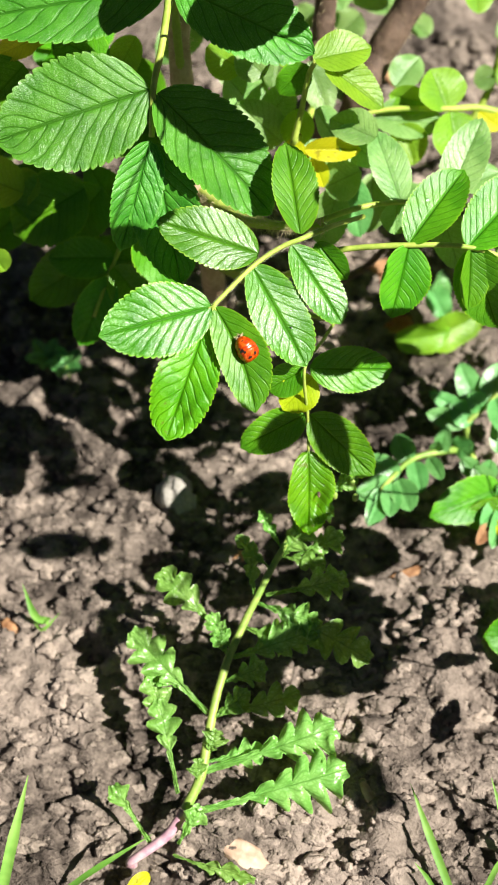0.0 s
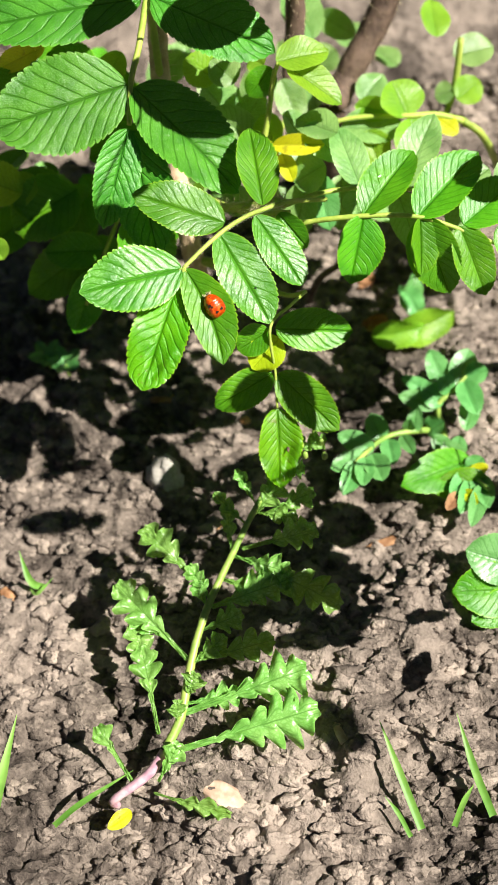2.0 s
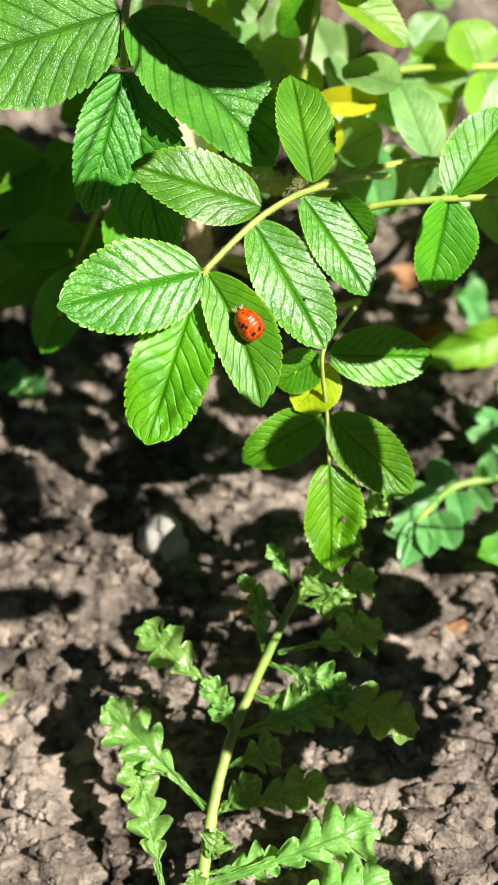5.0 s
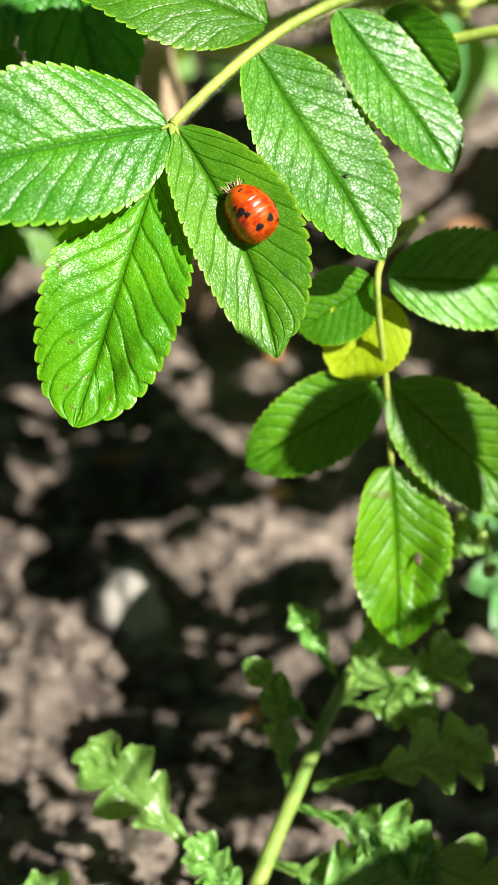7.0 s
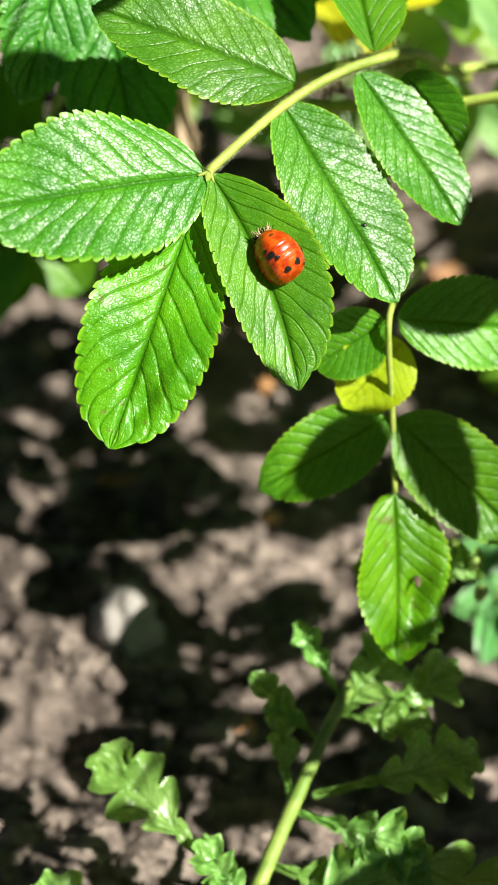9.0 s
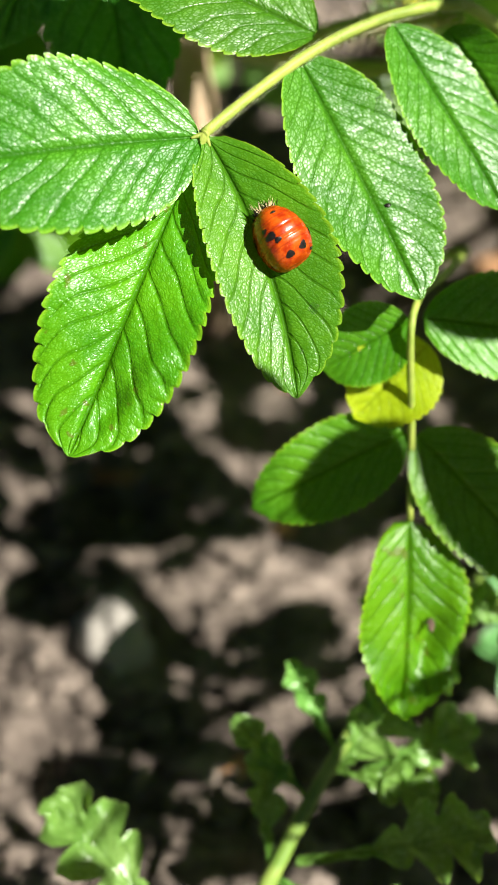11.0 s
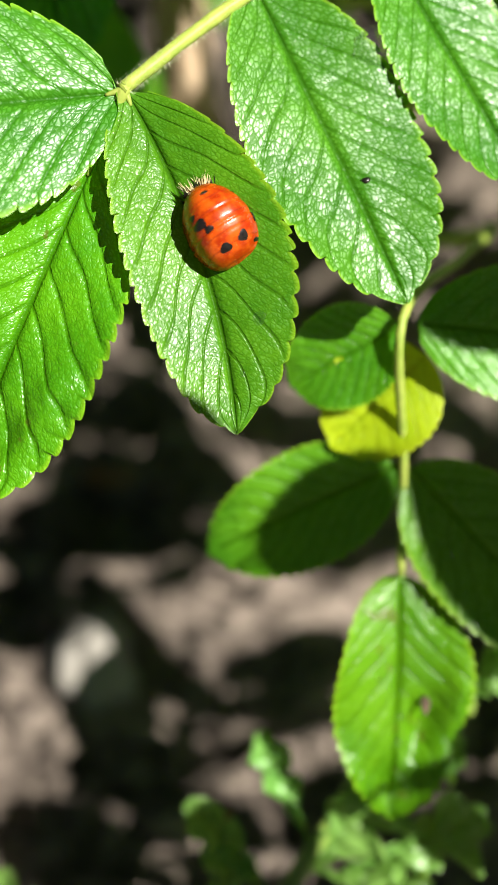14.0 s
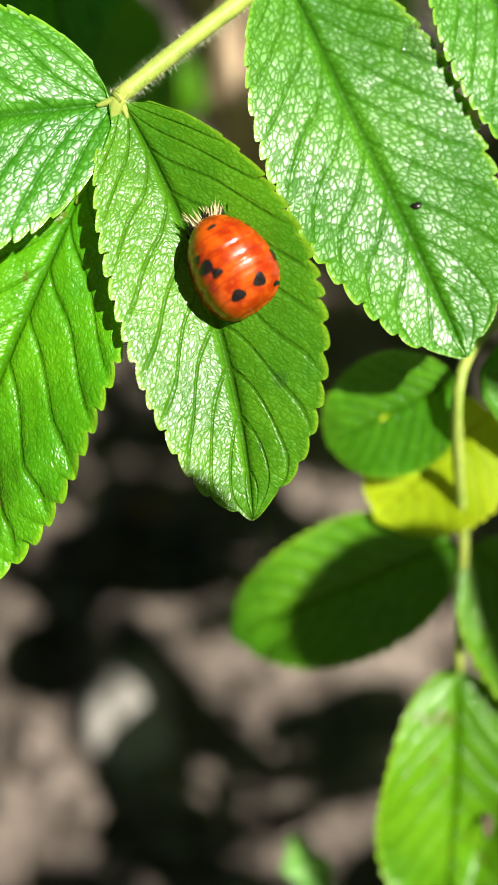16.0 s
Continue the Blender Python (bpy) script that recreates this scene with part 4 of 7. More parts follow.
leaflet(s10, (-0.0561, 0.0748, 0.0686), (-0.0762, 0.0664, 0.0672), (-0.17, -0.14, 0.97), 0.0137, LEAF, rows=40, half=6, teeth=11)
leaflet(s10, (-0.0239, 0.0957, 0.0903), (-0.0349, 0.1059, 0.0952), (-0.31, -0.37, 0.88), 0.0096, LEAF, rows=40, half=6, teeth=11)
leaflet(s10, (-0.0456, 0.0667, 0.0648), (-0.0560, 0.0896, 0.0684), (0.38, -0.06, 0.92), 0.0138, LEAF, rows=40, half=6, teeth=11)
leaflet(s10, (-0.0300, 0.0600, 0.0650), (-0.0149, 0.0681, 0.0712), (-0.03, -0.27, 0.96), 0.0113, LEAF, rows=40, half=6, teeth=11)
leaflet(s10, (-0.0587, 0.1148, 0.1123), (-0.0465, 0.1345, 0.1168), (-0.26, -0.32, 0.91), 0.0134, LEAF, rows=40, half=6, teeth=11)
leaflet(s10, (-0.0605, 0.0730, 0.0749), (-0.0508, 0.0789, 0.0821), (0.31, -0.13, 0.94), 0.0081, LEAF, rows=40, half=6, teeth=11)
leaflet(s10, (-0.0281, 0.0528, 0.0721), (-0.0494, 0.0515, 0.0749), (0.02, 0.03, 1.00), 0.0135, LEAF, rows=40, half=6, teeth=11)
leaflet(s10, (-0.0630, 0.0895, 0.0996), (-0.0750, 0.1020, 0.0992), (-0.03, -0.73, 0.68), 0.0086, LEAF, rows=40, half=6, teeth=11)
leaflet(s10, (-0.0279, 0.1025, 0.0903), (-0.0456, 0.1009, 0.0859), (-0.01, -0.62, 0.78), 0.0111, LEAF, rows=40, half=6, teeth=11)
leaflet(s10, (-0.0248, 0.0858, 0.0923), (-0.0421, 0.0785, 0.0887), (0.09, -0.59, 0.80), 0.0118, LEAF, rows=40, half=6, teeth=11)
leaflet(s10, (-0.0447, 0.1171, 0.1154), (-0.0604, 0.1121, 0.1088), (0.29, 0.06, 0.96), 0.0109, LEAF, rows=40, half=6, teeth=11)
leaflet(s10, (-0.0427, 0.0970, 0.0856), (-0.0505, 0.1136, 0.0891), (-0.42, -0.37, 0.83), 0.0101, LEAF, rows=40, half=6, teeth=11)
leaflet(s10, (-0.0398, 0.0583, 0.0674), (-0.0399, 0.0432, 0.0593), (0.30, -0.32, 0.90), 0.0106, LEAF, rows=40, half=6, teeth=11)
leaflet(s10, (-0.0571, 0.0885, 0.0791), (-0.0615, 0.0723, 0.0744), (0.05, -0.66, 0.75), 0.0102, LEAF, rows=40, half=6, teeth=11)
leaflet(s10, (-0.0578, 0.1053, 0.1044), (-0.0532, 0.1184, 0.1102), (0.27, -0.05, 0.96), 0.0091, LEAF, rows=40, half=6, teeth=11)
leaflet(s10, (-0.0600, 0.1096, 0.0884), (-0.0511, 0.1211, 0.0970), (-0.07, -0.56, 0.83), 0.0107, LEAF, rows=40, half=6, teeth=11)
leaflet(s10, (-0.0283, 0.0950, 0.0893), (-0.0260, 0.0819, 0.0840), (-0.04, -0.45, 0.89), 0.0085, LEAF, rows=40, half=6, teeth=11)
leaflet(s10, (-0.0674, 0.1128, 0.0915), (-0.0607, 0.1287, 0.1001), (-0.46, -0.30, 0.84), 0.0119, LEAF, rows=40, half=6, teeth=11)
leaflet(s10, (-0.0330, 0.1062, 0.0985), (-0.0424, 0.0950, 0.0913), (0.49, -0.37, 0.79), 0.0102, LEAF, rows=40, half=6, teeth=11)
leaflet(s10, (-0.0752, 0.0574, 0.0712), (-0.0606, 0.0755, 0.0728), (0.50, -0.04, 0.87), 0.0137, LEAF, rows=40, half=6, teeth=11)
leaflet(s10, (-0.0352, 0.0629, 0.0783), (-0.0442, 0.0759, 0.0853), (-0.03, -0.05, 1.00), 0.0107, LEAF, rows=40, half=6, teeth=11)
leaflet(s10, (-0.0455, 0.1140, 0.0895), (-0.0411, 0.1284, 0.0925), (0.08, -0.67, 0.74), 0.0084, LEAF, rows=40, half=6, teeth=11)
leaflet(s11, (0.0351, 0.0900, 0.0887), (0.0546, 0.0883, 0.0883), (-0.06, -0.30, 0.95), 0.0122, FAR_GLARE_LEAF, rows=40, half=6, teeth=11)
leaflet(s11, (0.0069, 0.0685, 0.0743), (-0.0054, 0.0818, 0.0744), (-0.09, -0.61, 0.79), 0.0100, FAR_GLARE_LEAF, rows=40, half=6, teeth=11)
leaflet(s11, (0.0032, 0.1140, 0.1020), (-0.0169, 0.1223, 0.1003), (0.64, -0.35, 0.68), 0.0127, FAR_GLARE_LEAF, rows=40, half=6, teeth=11)
leaflet(s11, (0.0304, 0.1232, 0.1109), (0.0161, 0.1356, 0.1185), (0.23, -0.47, 0.85), 0.0127, FAR_GLARE_LEAF, rows=40, half=6, teeth=11)
leaflet(s11, (0.0073, 0.0941, 0.0948), (0.0093, 0.1030, 0.1025), (-0.19, -0.08, 0.98), 0.0077, FAR_GLARE_LEAF, rows=40, half=6, teeth=11)
leaflet(s11, (0.0400, 0.0751, 0.0759), (0.0550, 0.0670, 0.0718), (-0.04, -0.60, 0.80), 0.0109, FAR_GLARE_LEAF, rows=40, half=6, teeth=11)
leaflet(s11, (0.0168, 0.1027, 0.0972), (0.0227, 0.0918, 0.0882), (0.15, -0.52, 0.84), 0.0097, FAR_GLARE_LEAF, rows=40, half=6, teeth=11)
leaflet(s11, (-0.0133, 0.1290, 0.0907), (-0.0268, 0.1173, 0.0836), (0.22, -0.27, 0.94), 0.0120, FAR_GLARE_LEAF, rows=40, half=6, teeth=11)
leaflet(s11, (0.0142, 0.0875, 0.0792), (0.0301, 0.0855, 0.0707), (0.59, -0.25, 0.77), 0.0106, FAR_GLARE_LEAF, rows=40, half=6, teeth=11)
leaflet(s11, (0.0349, 0.0755, 0.0823), (0.0342, 0.0644, 0.0696), (0.17, -0.68, 0.71), 0.0106, FAR_GLARE_LEAF, rows=40, half=6, teeth=11)
leaflet(s11, (0.0295, 0.1402, 0.0937), (0.0413, 0.1318, 0.0912), (-0.46, -0.61, 0.64), 0.0089, FAR_GLARE_LEAF, rows=40, half=6, teeth=11)
leaflet(s11, (-0.0109, 0.0878, 0.0626), (-0.0212, 0.1068, 0.0697), (0.43, 0.01, 0.90), 0.0136, FAR_GLARE_LEAF, rows=40, half=6, teeth=11)
leaflet(s11, (0.0288, 0.1061, 0.0791), (0.0262, 0.1238, 0.0807), (-0.34, -0.20, 0.92), 0.0089, FAR_GLARE_LEAF, rows=40, half=6, teeth=11)
leaflet(s11, (0.0157, 0.0755, 0.0783), (0.0166, 0.0651, 0.0687), (0.42, -0.27, 0.87), 0.0090, FAR_GLARE_LEAF, rows=40, half=6, teeth=11)
leaflet(s11, (0.0041, 0.0995, 0.0968), (-0.0056, 0.0894, 0.0889), (0.49, -0.23, 0.84), 0.0102, FAR_GLARE_LEAF, rows=40, half=6, teeth=11)
leaflet(s11, (0.0274, 0.1277, 0.0934), (0.0200, 0.1464, 0.1012), (-0.04, -0.44, 0.90), 0.0128, FAR_GLARE_LEAF, rows=40, half=6, teeth=11)
leaflet(s11, (-0.0065, 0.1128, 0.0967), (-0.0007, 0.0966, 0.0892), (0.04, -0.67, 0.74), 0.0114, FAR_GLARE_LEAF, rows=40, half=6, teeth=11)

# ---------------------------------------------------------------- the weed
weed = thing("groundsel_weed", (-0.0285, -0.0993, 0.0280), "groundsel weed with lobed bright green leaves rising from the soil", "weed")
tube("root_stem", [(-0.0285, -0.0994, 0.0259), (-0.0286, -0.0992, 0.0301), (-0.0201, -0.0938, 0.0328), (-0.0158, -0.0884, 0.0346)], 0.0010, 0.0014, PURPLE, weed, 14, label="purplish base of the stem")
tube("stem", [(-0.0155, -0.0879, 0.0349), (-0.0117, -0.0801, 0.0376), (-0.0100, -0.0712, 0.0404), (-0.0081, -0.0624, 0.0432), (-0.0052, -0.0533, 0.0459), (-0.0014, -0.0452, 0.0487), (0.0025, -0.0382, 0.0521), (0.0064, -0.0314, 0.0556), (0.0103, -0.0255, 0.0590), (0.0133, -0.0206, 0.0618), (0.0174, -0.0160, 0.0638), (0.0217, -0.0122, 0.0652)], 0.0013, 0.0006, WEED_STEM, weed, 14)
leaflet(weed, (-0.0243, -0.1020, 0.0294), (-0.0297, -0.1070, 0.0308), (0.00, -0.48, 0.88), 0.0042, YELLOW, rows=40, half=6, puff=0.1, smooth_edge=True)
lobed_leaf(weed, (-0.0135, -0.0890, 0.0363), (0.0239, -0.0804, 0.0432), (0.23, -0.39, 0.89), 0.0152, WEED, 6, droop=0.12, stalk=0.30)
lobed_leaf(weed, (-0.0107, -0.0793, 0.0383), (0.0211, -0.0708, 0.0466), (0.19, -0.29, 0.94), 0.0158, WEED, 5, droop=0.12, stalk=0.35)
lobed_leaf(weed, (-0.0235, -0.0961, 0.0308), (-0.0332, -0.0831, 0.0390), (0.10, -0.55, 0.83), 0.0100, WEED, 2, droop=0.10, stalk=0.55)
lobed_leaf(weed, (-0.0186, -0.0981, 0.0314), (0.0014, -0.1045, 0.0335), (0.18, -0.53, 0.83), 0.0055, WEED, 4, droop=0.10, stalk=0.20)
lobed_leaf(weed, (-0.0172, -0.0958, 0.0335), (-0.0115, -0.0884, 0.0404), (0.23, -0.45, 0.86), 0.0074, WEED, 2, droop=0.10, stalk=0.20)
lobed_leaf(weed, (-0.0173, -0.0846, 0.0370), (-0.0221, -0.0635, 0.0459), (0.21, -0.51, 0.83), 0.0094, WEED, 4, droop=0.20, stalk=0.35)
lobed_leaf(weed, (-0.0100, -0.0659, 0.0418), (-0.0294, -0.0478, 0.0514), (0.14, -0.47, 0.87), 0.0116, WEED, 5, droop=0.20, stalk=0.25)
lobed_leaf(weed, (-0.0067, -0.0471, 0.0480), (-0.0220, -0.0336, 0.0569), (0.27, -0.47, 0.84), 0.0105, WEED, 4, droop=0.25, stalk=0.25)
lobed_leaf(weed, (-0.0062, -0.0661, 0.0425), (0.0128, -0.0623, 0.0459), (0.23, -0.37, 0.90), 0.0084, WEED, 4, droop=0.20, stalk=0.15)
lobed_leaf(weed, (-0.0040, -0.0526, 0.0459), (0.0178, -0.0476, 0.0528), (0.11, -0.41, 0.91), 0.0116, WEED, 5, droop=0.20, stalk=0.12)
lobed_leaf(weed, (0.0063, -0.0410, 0.0507), (0.0303, -0.0544, 0.0514), (0.30, -0.33, 0.89), 0.0110, WEED, 5, droop=0.25, stalk=0.20)
lobed_leaf(weed, (0.0025, -0.0401, 0.0514), (0.0169, -0.0466, 0.0542), (0.32, -0.48, 0.82), 0.0094, WEED, 4, droop=0.20, stalk=0.20)
lobed_leaf(weed, (0.0044, -0.0382, 0.0521), (0.0243, -0.0369, 0.0597), (0.25, -0.42, 0.87), 0.0100, WEED, 4, droop=0.15, stalk=0.30)
lobed_leaf(weed, (0.0015, -0.0391, 0.0514), (0.0006, -0.0277, 0.0583), (0.12, -0.45, 0.88), 0.0052, WEED, 3, droop=0.20, stalk=0.15)
lobed_leaf(weed, (0.0078, -0.0299, 0.0562), (0.0155, -0.0230, 0.0624), (0.14, -0.48, 0.87), 0.0082, WEED, 3, droop=0.20, stalk=0.10)
lobed_leaf(weed, (0.0116, -0.0292, 0.0562), (0.0242, -0.0249, 0.0597), (0.31, -0.41, 0.85), 0.0074, WEED, 3, droop=0.20, stalk=0.20)
lobed_leaf(weed, (-0.0054, -0.0519, 0.0459), (-0.0076, -0.0478, 0.0514), (0.15, -0.47, 0.87), 0.0057, WEED, 2, droop=0.10, stalk=0.10)
lobed_leaf(weed, (-0.0103, -0.0757, 0.0390), (-0.0074, -0.0709, 0.0445), (0.13, -0.47, 0.87), 0.0063, WEED, 2, droop=0.10, stalk=0.10)
lobed_leaf(weed, (-0.0123, -0.0825, 0.0370), (-0.0124, -0.0772, 0.0418), (0.18, -0.43, 0.88), 0.0052, WEED, 2, droop=0.10, stalk=0.10)
lobed_leaf(weed, (-0.0190, -0.0717, 0.0397), (-0.0249, -0.0570, 0.0459), (0.26, -0.35, 0.90), 0.0089, WEED, 3, droop=0.20, stalk=0.25)
lobed_leaf(weed, (-0.0141, -0.0613, 0.0432), (-0.0253, -0.0548, 0.0459), (0.18, -0.40, 0.90), 0.0074, WEED, 3, droop=0.20, stalk=0.20)
lobed_leaf(weed, (0.0058, -0.0324, 0.0549), (-0.0028, -0.0258, 0.0611), (0.22, -0.47, 0.86), 0.0049, WEED, 3, droop=0.20, stalk=0.15)
lobed_leaf(weed, (0.0087, -0.0282, 0.0576), (0.0032, -0.0200, 0.0638), (0.07, -0.44, 0.90), 0.0042, WEED, 3, droop=0.20, stalk=0.15)
lobed_leaf(weed, (0.0145, -0.0193, 0.0624), (0.0216, -0.0200, 0.0638), (0.12, -0.37, 0.92), 0.0063, WEED, 3, droop=0.20, stalk=0.15)
lobed_leaf(weed, (0.0174, -0.0160, 0.0638), (0.0115, -0.0133, 0.0680), (0.25, -0.41, 0.88), 0.0057, WEED, 2, droop=0.20, stalk=0.10)
lobed_leaf(weed, (0.0195, -0.0145, 0.0645), (0.0275, -0.0130, 0.0680), (0.08, -0.56, 0.82), 0.0057, WEED, 2, droop=0.20, stalk=0.10)
lobed_leaf(weed, (-0.0068, -0.0588, 0.0445), (0.0043, -0.0553, 0.0473), (0.11, -0.56, 0.82), 0.0079, WEED, 3, droop=0.20, stalk=0.15)
lobed_leaf(weed, (-0.0090, -0.0674, 0.0418), (0.0000, -0.0616, 0.0466), (0.19, -0.44, 0.88), 0.0068, WEED, 3, droop=0.20, stalk=0.15)
lobed_leaf(weed, (-0.0014, -0.0454, 0.0487), (0.0104, -0.0498, 0.0487), (0.24, -0.39, 0.89), 0.0084, WEED, 4, droop=0.25, stalk=0.15)
lobed_leaf(weed, (-0.0043, -0.0508, 0.0473), (-0.0095, -0.0443, 0.0542), (0.13, -0.29, 0.95), 0.0063, WEED, 3, droop=0.20, stalk=0.20)
lobed_leaf(weed, (0.0087, -0.0292, 0.0562), (0.0193, -0.0324, 0.0583), (0.24, -0.39, 0.89), 0.0068, WEED, 3, droop=0.20, stalk=0.15)
lobed_leaf(weed, (-0.0112, -0.0772, 0.0390), (0.0043, -0.0747, 0.0404), (0.24, -0.34, 0.91), 0.0074, WEED, 4, droop=0.20, stalk=0.20)


def build_buds(places):
    for k, p in enumerate(places):
        v, f = lump_data((0.0009, 0.0009, 0.0016), 40 + k, 2, 0.08)
        mesh_object("bud", v, f, WEED_STEM, weed, Matrix.Translation(p))


build_buds([(0.0261, -0.0066, 0.0664), (0.0220, -0.0156, 0.0636), (0.0209, -0.0133, 0.0653), (0.0214, -0.0115, 0.0653), (0.0247, -0.0096, 0.0656), (0.0209, -0.0143, 0.0668), (0.0198, -0.0158, 0.0638), (0.0273, -0.0166, 0.0646), (0.0168, -0.0154, 0.0649), (0.0264, -0.0136, 0.0668)])

# ---------------------------------------------------------------- low seedlings
seedling = thing("rose_seedling", (0.0657, 0.0176, 0.0280), "low rose seedling with small blue-green leaflets on the soil", "seedling")
shoot_1 = tube("shoot", [(0.0657, 0.0176, 0.0280), (0.0581, 0.0138, 0.0335), (0.0475, 0.0098, 0.0363), (0.0403, 0.0024, 0.0383), (0.0368, -0.0024, 0.0397)], 0.0011, 0.0006, WEED_STEM, seedling)
shoot_2 = tube("shoot", [(0.0657, 0.0176, 0.0280), (0.0635, 0.0211, 0.0363), (0.0679, 0.0243, 0.0390), (0.0723, 0.0284, 0.0418)], 0.0011, 0.0006, WEED_STEM, seedling)
shoot_3 = tube("shoot", [(0.0657, 0.0176, 0.0280), (0.0661, 0.0064, 0.0321), (0.0717, -0.0034, 0.0349), (0.0755, -0.0111, 0.0376)], 0.0011, 0.0006, WEED_STEM, seedling)
leaflet(shoot_1, (0.0457, 0.0083, 0.0363), (0.0422, 0.0155, 0.0404), (0.00, -0.48, 0.88), 0.0069, SEEDLING, rows=40, half=6, teeth=9, puff=0.4, droop=0.12)
leaflet(shoot_1, (0.0429, 0.0039, 0.0376), (0.0321, 0.0071, 0.0418), (0.00, -0.48, 0.88), 0.0068, SEEDLING, rows=40, half=6, teeth=9, puff=0.4, droop=0.12)
leaflet(shoot_1, (0.0403, 0.0014, 0.0383), (0.0298, -0.0044, 0.0404), (0.00, -0.48, 0.88), 0.0067, SEEDLING, rows=40, half=6, teeth=9, puff=0.4, droop=0.12)
leaflet(shoot_1, (0.0385, -0.0010, 0.0390), (0.0331, -0.0126, 0.0390), (0.00, -0.48, 0.88), 0.0066, SEEDLING, rows=40, half=6, teeth=9, puff=0.4, droop=0.12)
leaflet(shoot_1, (0.0402, -0.0000, 0.0390), (0.0389, -0.0103, 0.0404), (0.00, -0.48, 0.88), 0.0060, SEEDLING, rows=40, half=6, teeth=9, puff=0.4, droop=0.12)
leaflet(shoot_1, (0.0423, 0.0020, 0.0383), (0.0447, -0.0088, 0.0404), (0.00, -0.48, 0.88), 0.0078, SEEDLING, rows=40, half=6, teeth=9, puff=0.4, droop=0.12)
leaflet(shoot_1, (0.0475, 0.0088, 0.0363), (0.0484, -0.0021, 0.0390), (0.00, -0.48, 0.88), 0.0061, SEEDLING, rows=40, half=6, teeth=9, puff=0.4, droop=0.12)
leaflet(shoot_1, (0.0518, 0.0104, 0.0356), (0.0544, 0.0018, 0.0390), (0.00, -0.48, 0.88), 0.0046, SEEDLING, rows=40, half=6, teeth=9, puff=0.4, droop=0.12)
leaflet(shoot_1, (0.0554, 0.0123, 0.0342), (0.0566, 0.0181, 0.0404), (0.00, -0.48, 0.88), 0.0050, SEEDLING, rows=40, half=6, teeth=9, puff=0.4, droop=0.12)
leaflet(shoot_1, (0.0537, 0.0128, 0.0349), (0.0542, 0.0129, 0.0404), (0.00, -0.48, 0.88), 0.0038, SEEDLING, rows=40, half=6, teeth=9, puff=0.4, droop=0.12)
leaflet(shoot_1, (0.0599, 0.0148, 0.0321), (0.0646, 0.0138, 0.0376), (0.00, -0.48, 0.88), 0.0070, SEEDLING, rows=40, half=6, teeth=9, puff=0.4, droop=0.12)
leaflet(shoot_2, (0.0635, 0.0211, 0.0363), (0.0514, 0.0224, 0.0404), (0.00, -0.48, 0.88), 0.0063, SEEDLING, rows=40, half=6, teeth=9, puff=0.4, droop=0.12)
leaflet(shoot_2, (0.0653, 0.0227, 0.0370), (0.0526, 0.0287, 0.0418), (0.00, -0.48, 0.88), 0.0054, SEEDLING, rows=40, half=6, teeth=9, puff=0.4, droop=0.12)
leaflet(shoot_2, (0.0670, 0.0237, 0.0383), (0.0616, 0.0373, 0.0445), (0.00, -0.48, 0.88), 0.0077, SEEDLING, rows=40, half=6, teeth=9, puff=0.4, droop=0.12)
leaflet(shoot_2, (0.0696, 0.0248, 0.0397), (0.0738, 0.0371, 0.0445), (0.00, -0.48, 0.88), 0.0090, SEEDLING, rows=40, half=6, teeth=9, puff=0.4, droop=0.12)
leaflet(shoot_2, (0.0714, 0.0268, 0.0411), (0.0743, 0.0137, 0.0418), (0.00, -0.48, 0.88), 0.0078, SEEDLING, rows=40, half=6, teeth=9, puff=0.4, droop=0.12)
leaflet(shoot_2, (0.0653, 0.0216, 0.0370), (0.0583, 0.0244, 0.0418), (0.00, -0.48, 0.88), 0.0079, SEEDLING, rows=40, half=6, teeth=9, puff=0.4, droop=0.12)
leaflet(shoot_2, (0.0723, 0.0284, 0.0418), (0.0788, 0.0283, 0.0445), (0.00, -0.48, 0.88), 0.0070, SEEDLING, rows=40, half=6, teeth=9, puff=0.4, droop=0.12)
leaflet(shoot_2, (0.0679, 0.0243, 0.0390), (0.0634, 0.0264, 0.0445), (0.00, -0.48, 0.88), 0.0063, SEEDLING, rows=40, half=6, teeth=9, puff=0.4, droop=0.12)
leaflet(shoot_2, (0.0738, 0.0225, 0.0383), (0.0713, 0.0116, 0.0363), (0.00, -0.48, 0.88), 0.0064, SEEDLING, rows=40, half=6, teeth=9, puff=0.4, droop=0.12)
leaflet(shoot_3, (0.0661, 0.0064, 0.0321), (0.0610, 0.0097, 0.0363), (0.00, -0.48, 0.88), 0.0057, SEEDLING, rows=40, half=6, teeth=9, puff=0.4, droop=0.12)
leaflet(shoot_3, (0.0668, 0.0050, 0.0328), (0.0585, -0.0023, 0.0363), (0.00, -0.48, 0.88), 0.0053, SEEDLING, rows=40, half=6, teeth=9, puff=0.4, droop=0.12)
leaflet(shoot_3, (0.0675, 0.0040, 0.0328), (0.0692, 0.0086, 0.0376), (0.00, -0.48, 0.88), 0.0057, SEEDLING, rows=40, half=6, teeth=9, puff=0.4, droop=0.12)
leaflet(shoot_3, (0.0717, -0.0034, 0.0349), (0.0644, -0.0119, 0.0376), (0.00, -0.48, 0.88), 0.0061, SEEDLING, rows=40, half=6, teeth=9, puff=0.4, droop=0.12)
leaflet(shoot_3, (0.0724, -0.0044, 0.0349), (0.0668, -0.0185, 0.0376), (0.00, -0.48, 0.88), 0.0054, SEEDLING, rows=40, half=6, teeth=9, puff=0.4, droop=0.12)
leaflet(shoot_3, (0.0744, -0.0083, 0.0363), (0.0695, -0.0231, 0.0376), (0.00, -0.48, 0.88), 0.0054, SEEDLING, rows=40, half=6, teeth=9, puff=0.4, droop=0.12)
